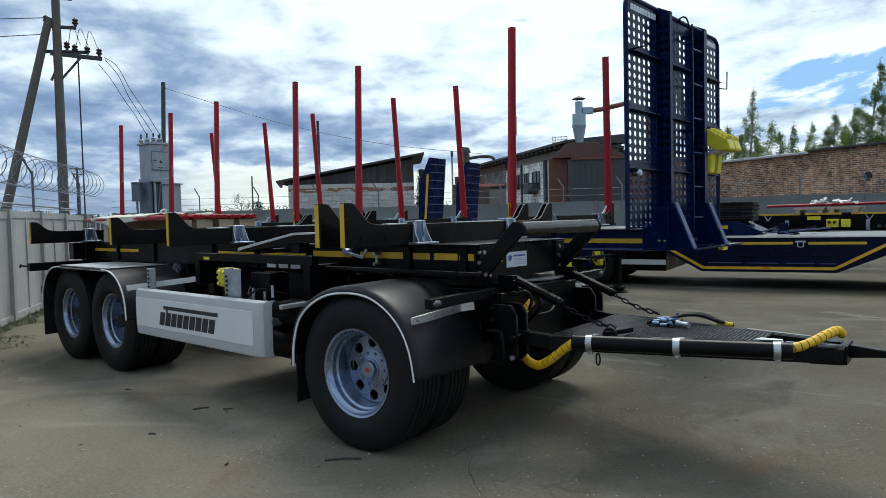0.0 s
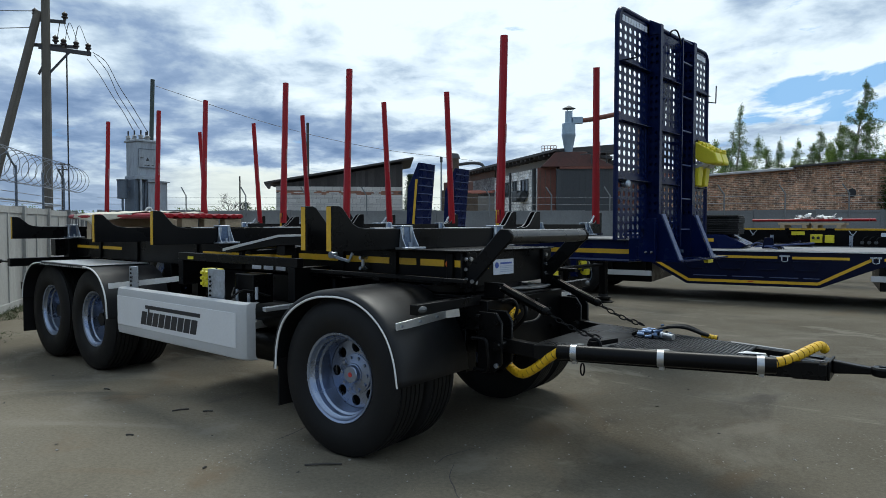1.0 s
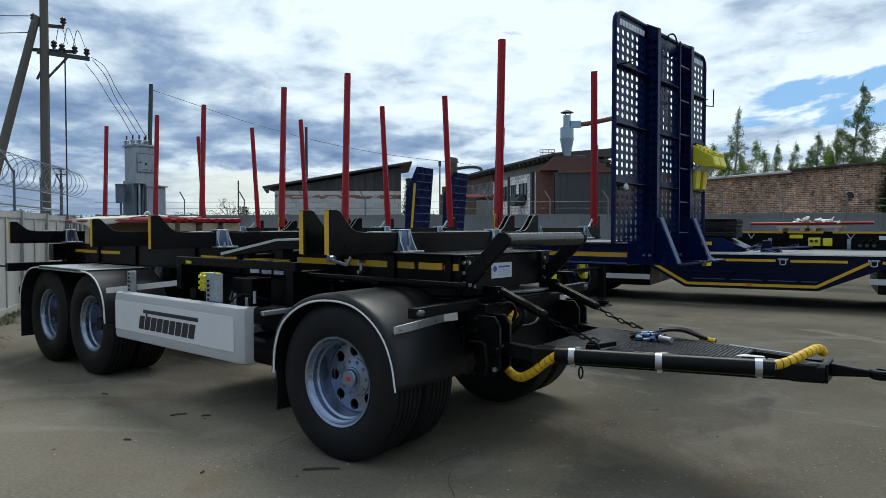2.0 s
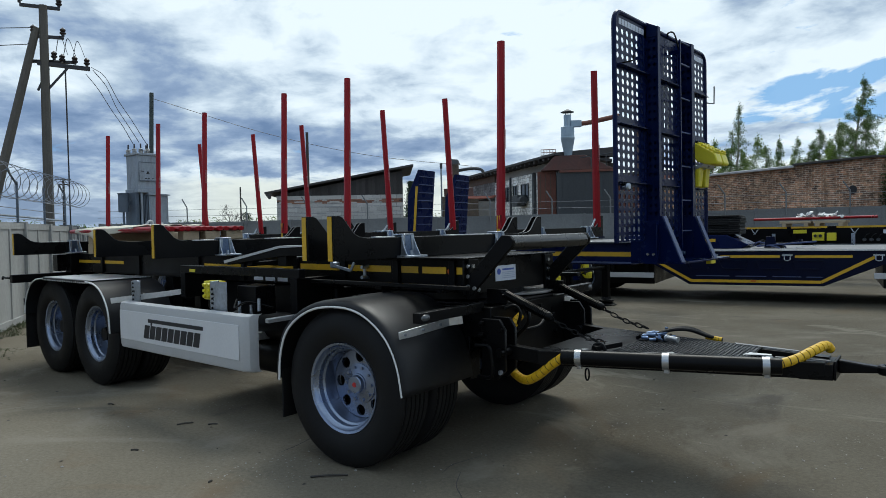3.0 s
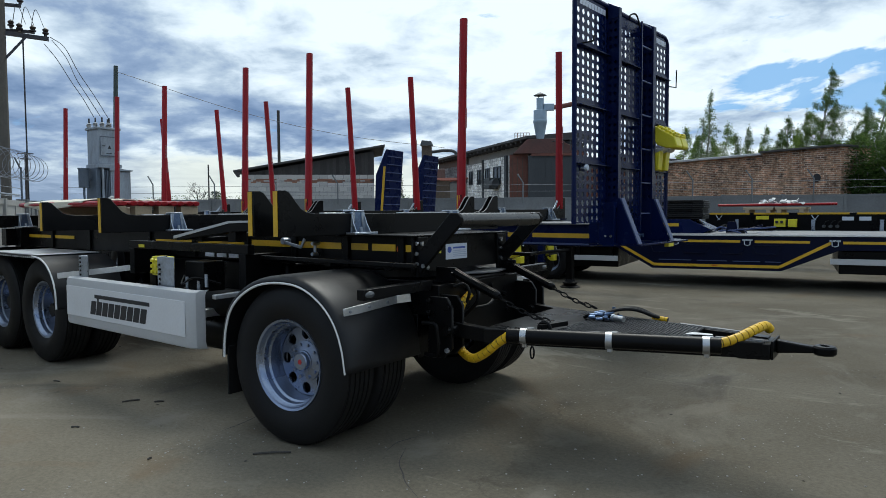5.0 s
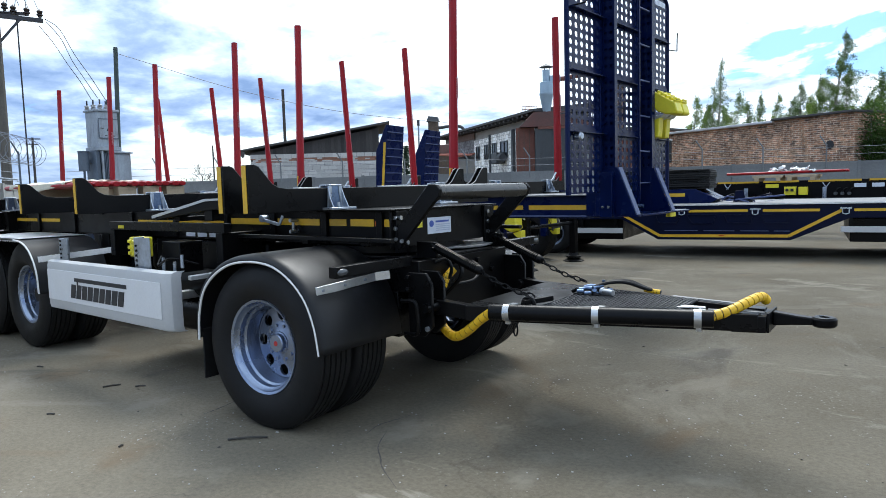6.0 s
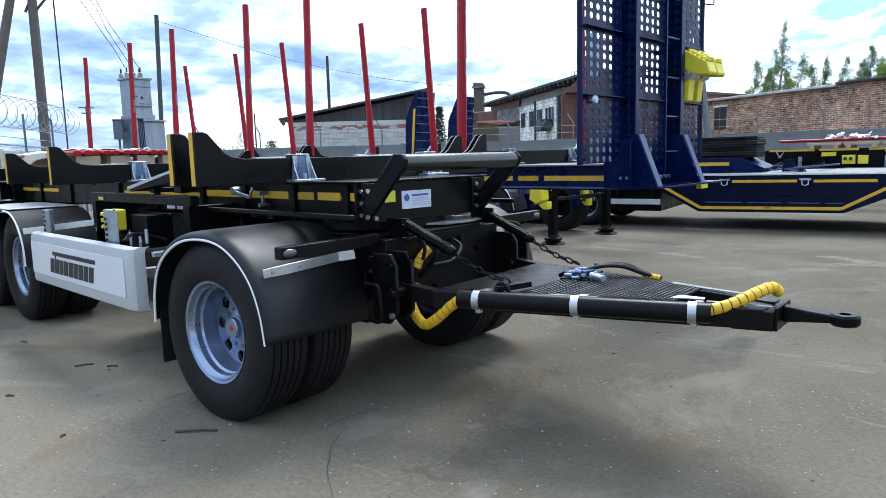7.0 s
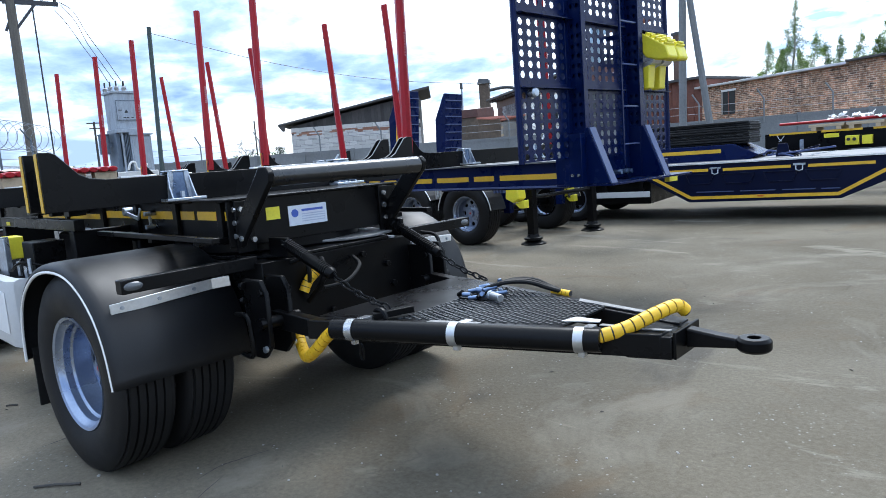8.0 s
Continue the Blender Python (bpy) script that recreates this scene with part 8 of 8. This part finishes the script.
# dense shrubs beside the brick building
for i in range(10):
    rnd = random.Random(400 + i)
    x, y = -4.0 + 1.05 * i, 38.3 - 0.2 * i
    tall = min(6.0, 4.5 + 0.4 * i)
    sh = thing("shrub", (x, y, 0), "dense dark green shrub beside the brick building", "shrub", "shrubs by the brick building")
    s, l = Shape(), Shape()
    for k in range(9):
        tip = Vector((x + rnd.uniform(-0.7, 0.8), y + rnd.uniform(-0.6, 0.6), tall * rnd.uniform(0.62, 1.0)))
        s.tube([(x, y, 0), Vector((x, y, 0)).lerp(tip, 0.5) + Vector((0, 0, 0.3)), tip], lambda w: 0.05 * (1 - 0.8 * w) + 0.005, 4)
        for j in range(5):
            leaf_cloud(l, Vector((x, y, 0.3)).lerp(tip, 0.25 + 0.19 * j), (0.36, 0.36, 0.36), 150, 0.075, rnd)
    part("stems", s, BARK, sh)
    part("crown", l.mesh("crown", tidy=False), LEAF_SHADE, sh)
# bare little tree, bushes and a spruce near the shed
bare = thing("bare_tree", (-30.26, 19.38, 0), "small bare tree behind the fence", "tree")
rnd = random.Random(77)
s = Shape()


def twig(shape, p, way, long, thick, level):
    """A branch that forks into finer ones."""
    mid = p + way * long * 0.5 + Vector((rnd.uniform(-0.05, 0.05), rnd.uniform(-0.05, 0.05), 0)) * long
    tip = p + way * long
    shape.tube([p, mid, tip], lambda w: thick * (1 - 0.45 * w), 4)
    if level == 0:
        return
    for k in range(3 if level > 1 else 4):
        at = p.lerp(tip, rnd.uniform(0.35, 1.0))
        side = Vector((rnd.uniform(-1, 1), rnd.uniform(-1, 1), rnd.uniform(-0.1, 0.7)))
        twig(shape, at, (way * 0.6 + side * 0.75).normalized(), long * rnd.uniform(0.5, 0.75), thick * 0.55, level - 1)


twig(s, Vector((-30.26, 19.38, 0)), Vector((0, 0, 1)), 2.3, 0.05, 0)
for k in range(9):
    side = Vector((rnd.uniform(-0.9, 0.9), rnd.uniform(-0.9, 0.9), rnd.uniform(0.35, 1.0))).normalized()
    twig(s, Vector((-30.26, 19.38, rnd.uniform(1.7, 2.35))), side, rnd.uniform(0.4, 0.65), 0.014, 3)
part("branches", s, DARK_POLE, bare)
slim = thing("slim_pole", (-29.97, 19.85, 0), "slim dark pole behind the fence", "pole")
part("shaft", Shape().cyl((-29.97, 19.85, 0), (-29.97, 19.85, 3.85), 0.04, 0.035, n=8), DARK_POLE, slim)
for i, (x, y, h) in enumerate(((-29.2, 20.0, 2.05),)):
    rnd = random.Random(500 + i)
    sh = thing("shrub", (x, y, 0), "leafy green bush behind the fence", "shrub")
    l, s = Shape(), Shape()
    for k in range(6):
        tip = Vector((x + rnd.uniform(-0.6, 0.6), y + rnd.uniform(-0.6, 0.6), h * rnd.uniform(0.7, 1.0)))
        s.tube([(x, y, 0), tip], 0.02, 4)
        leaf_cloud(l, tip, (0.22, 0.22, 0.16), 260, 0.05, rnd)
    part("stems", s, BARK, sh)
    part("crown", l.mesh("crown", tidy=False), LEAF_DARK, sh)


def spruce(at, high, wide, seed):
    rnd = random.Random(seed)
    x, y, z = at
    root = thing("spruce", at, "narrow dark green spruce behind the buildings", "tree", "spruces")
    part("trunk", Shape().cyl(at, (x, y, z + high), 0.12, 0.02, n=6), DARK_POLE, root)
    l = Shape()
    for k in range(int(high * 9)):
        q = 0.15 + 0.85 * k / (high * 9)
        for j in range(6):
            ang = rnd.uniform(0, 2 * math.pi)
            run = wide * (1.03 - q) * rnd.uniform(0.6, 1.1)
            p = Vector((x, y, z + high * q))
            t = p + Vector((math.cos(ang) * run, math.sin(ang) * run, -0.25 * run))
            leaf_cloud(l, p.lerp(t, 0.6), (0.12 * wide + 0.2 * run * abs(math.cos(ang)), 0.12 * wide + 0.2 * run * abs(math.sin(ang)), 0.06), 14, 0.010 * high + 0.03, rnd)
    part("crown", l.mesh("crown", tidy=False), NEEDLES, root)


spruce((-70.0, 75.5, 0), 9.0, 2.0, 1)
spruce((-69.0, 77.4, 0), 8.0, 1.7, 2)
spruce((-30.0, 45.0, 0), 6.6, 1.2, 3)
spruce((-27.5, 45.5, 0), 7.0, 1.2, 4)
spruce((-60.0, 40.0, 0), 3.7, 1.8, 5)
# far wood along the horizon
l = Shape()
rnd = random.Random(900)
for i in range(260):
    a = math.radians(rnd.uniform(28, 96))
    d = rnd.uniform(105, 150)
    x, y = -d * math.sin(a), d * math.cos(a)
    h = rnd.uniform(2.6, 4.6) + 1.3 * math.sin(i * 0.7) * math.sin(a * 11)
    leaf_cloud(l, (x, y, h * 0.5), (1.5, 1.5, h * 0.17), 520, 0.15, rnd)
tagged(part("distant_wood", l.mesh("distant_wood", tidy=False), LEAF_DARK), "low line of distant dark green trees", "woodland", kind="stuff")
# weeds at the foot of the near wall
l = Shape()
rnd = random.Random(901)
vs, fs = [], []
for i in range(5200):
    q = rnd.random()
    p = Vector((-8.0, 1.25, 0)).lerp(Vector((-16.1, 6.25, 0)), q)
    off = abs(rnd.gauss(0, 0.45))
    p += Vector((0.529, 0.848, 0)) * (off + 0.08)
    if noise.noise((p.x * 1.3, p.y * 1.3, 0)) < -0.05 and off > 0.25:
        continue
    a = rnd.uniform(0, 6.28)
    h = rnd.uniform(0.015, 0.075) * (1.3 - min(1, off))
    w = Vector((math.cos(a), math.sin(a), 0)) * 0.006
    t = p + Vector((rnd.uniform(-0.07, 0.07), rnd.uniform(-0.07, 0.07), h))
    k = len(vs)
    vs += [p - w, p + w, t]
    fs.append((k, k + 1, k + 2))
l.add(vs, fs)
tagged(part("weeds", l.mesh("weeds", tidy=False), GRASS), "patchy weeds and grass along the wall foot", "weeds", kind="stuff")
# small stones and twigs on the yard
l = Shape()
rnd = random.Random(902)
for i in range(620):
    x, y = (rnd.uniform(-9, 6), rnd.uniform(0.8, 9)) if i % 2 else (rnd.gauss(-1.2, 1.5), rnd.gauss(3.2, 1.4))
    r = rnd.uniform(0.003, 0.007) * (1.6 if rnd.random() < 0.12 else 1.0)
    l.lathe([(0.0, 0.0), (r, 0.0), (r * 0.9, r * 0.5), (0.0, r * 0.8)], (x, y, 0), (0.1, 0.05, 1), 5, closed=False)
tagged(part("gravel", l.mesh("gravel", tidy=False), PEBBLE), "scattered pale pebbles on the yard", "gravel", kind="stuff")
l = Shape()
rnd = random.Random(903)
for i in range(130):
    x, y = rnd.uniform(-8, 5), rnd.uniform(0.6, 8)
    a = rnd.uniform(0, 6.28)
    r = rnd.uniform(0.006, 0.022)
    d = Vector((math.cos(a), math.sin(a), 0)) * r
    e = Vector((-d.y, d.x, 0)) * rnd.uniform(0.25, 0.6)
    p = Vector((x, y, 0.002))
    l.add([p - d, p + e + Vector((0, 0, 0.006)), p + d, p - e], [(0, 1, 2, 3)])
tagged(part("leaf_litter", l.mesh("leaf_litter", tidy=False), DRY), "few small dark leaves and twigs on the yard", "litter", kind="stuff")
# cracks in the concrete
for pts, w in ((((-3.60, 3.30), (-3.53, 3.12), (-3.49, 2.97), (-3.47, 2.84)), 0.016), (((-2.37, 3.60), (-2.40, 3.47), (-2.40, 3.36), (-2.36, 3.21)), 0.012), (((-2.30, 3.32), (-2.19, 3.13), (-2.06, 3.02), (-1.95, 2.93), (-1.75, 2.80)), 0.011)):
    rnd = random.Random(int(1000 * w))
    line = curve_points([(x + rnd.uniform(-0.01, 0.01), y + rnd.uniform(-0.01, 0.01), 0.0015) for x, y in pts], 6)
    m = len(line) - 1
    crack = Shape()
    for k in range(m):
        a, b = line[k], line[k + 1]
        d = Vector((-(b - a).y, (b - a).x, 0)).normalized()
        wa, wb = [0.65 * w * (0.25 + math.sin(math.pi * (k + e + 0.3) / (m + 0.6))) * rnd.uniform(0.25, 0.6) for e in (0, 1)]
        crack.add([a - d * wa, b - d * wb, b + d * wb, a + d * wa], [(0, 1, 2, 3)])
    solid("ground_crack", crack, DRY, "fine dark crack in the concrete yard", "crack", kind="structure")
# larger dark bits of bark lying about
for x, y, a, r in ((-5.73, 2.75, 0.4, 0.03), (-4.63, 2.83, 1.2, 0.06), (-4.44, 2.95, 0.9, 0.035), (-4.31, 2.29, 0.7, 0.025), (-3.36, 2.29, 2.0, 0.015)):
    d = Vector((math.cos(a), math.sin(a), 0)) * r
    solid("bark_chip", Shape().tube([Vector((x, y, 0.006)) - d, Vector((x, y, 0.009)), Vector((x, y, 0.005)) + d], 0.006, 5), DRY, "small dark chip of bark on the concrete", "bark chip", "bark chips on the yard")
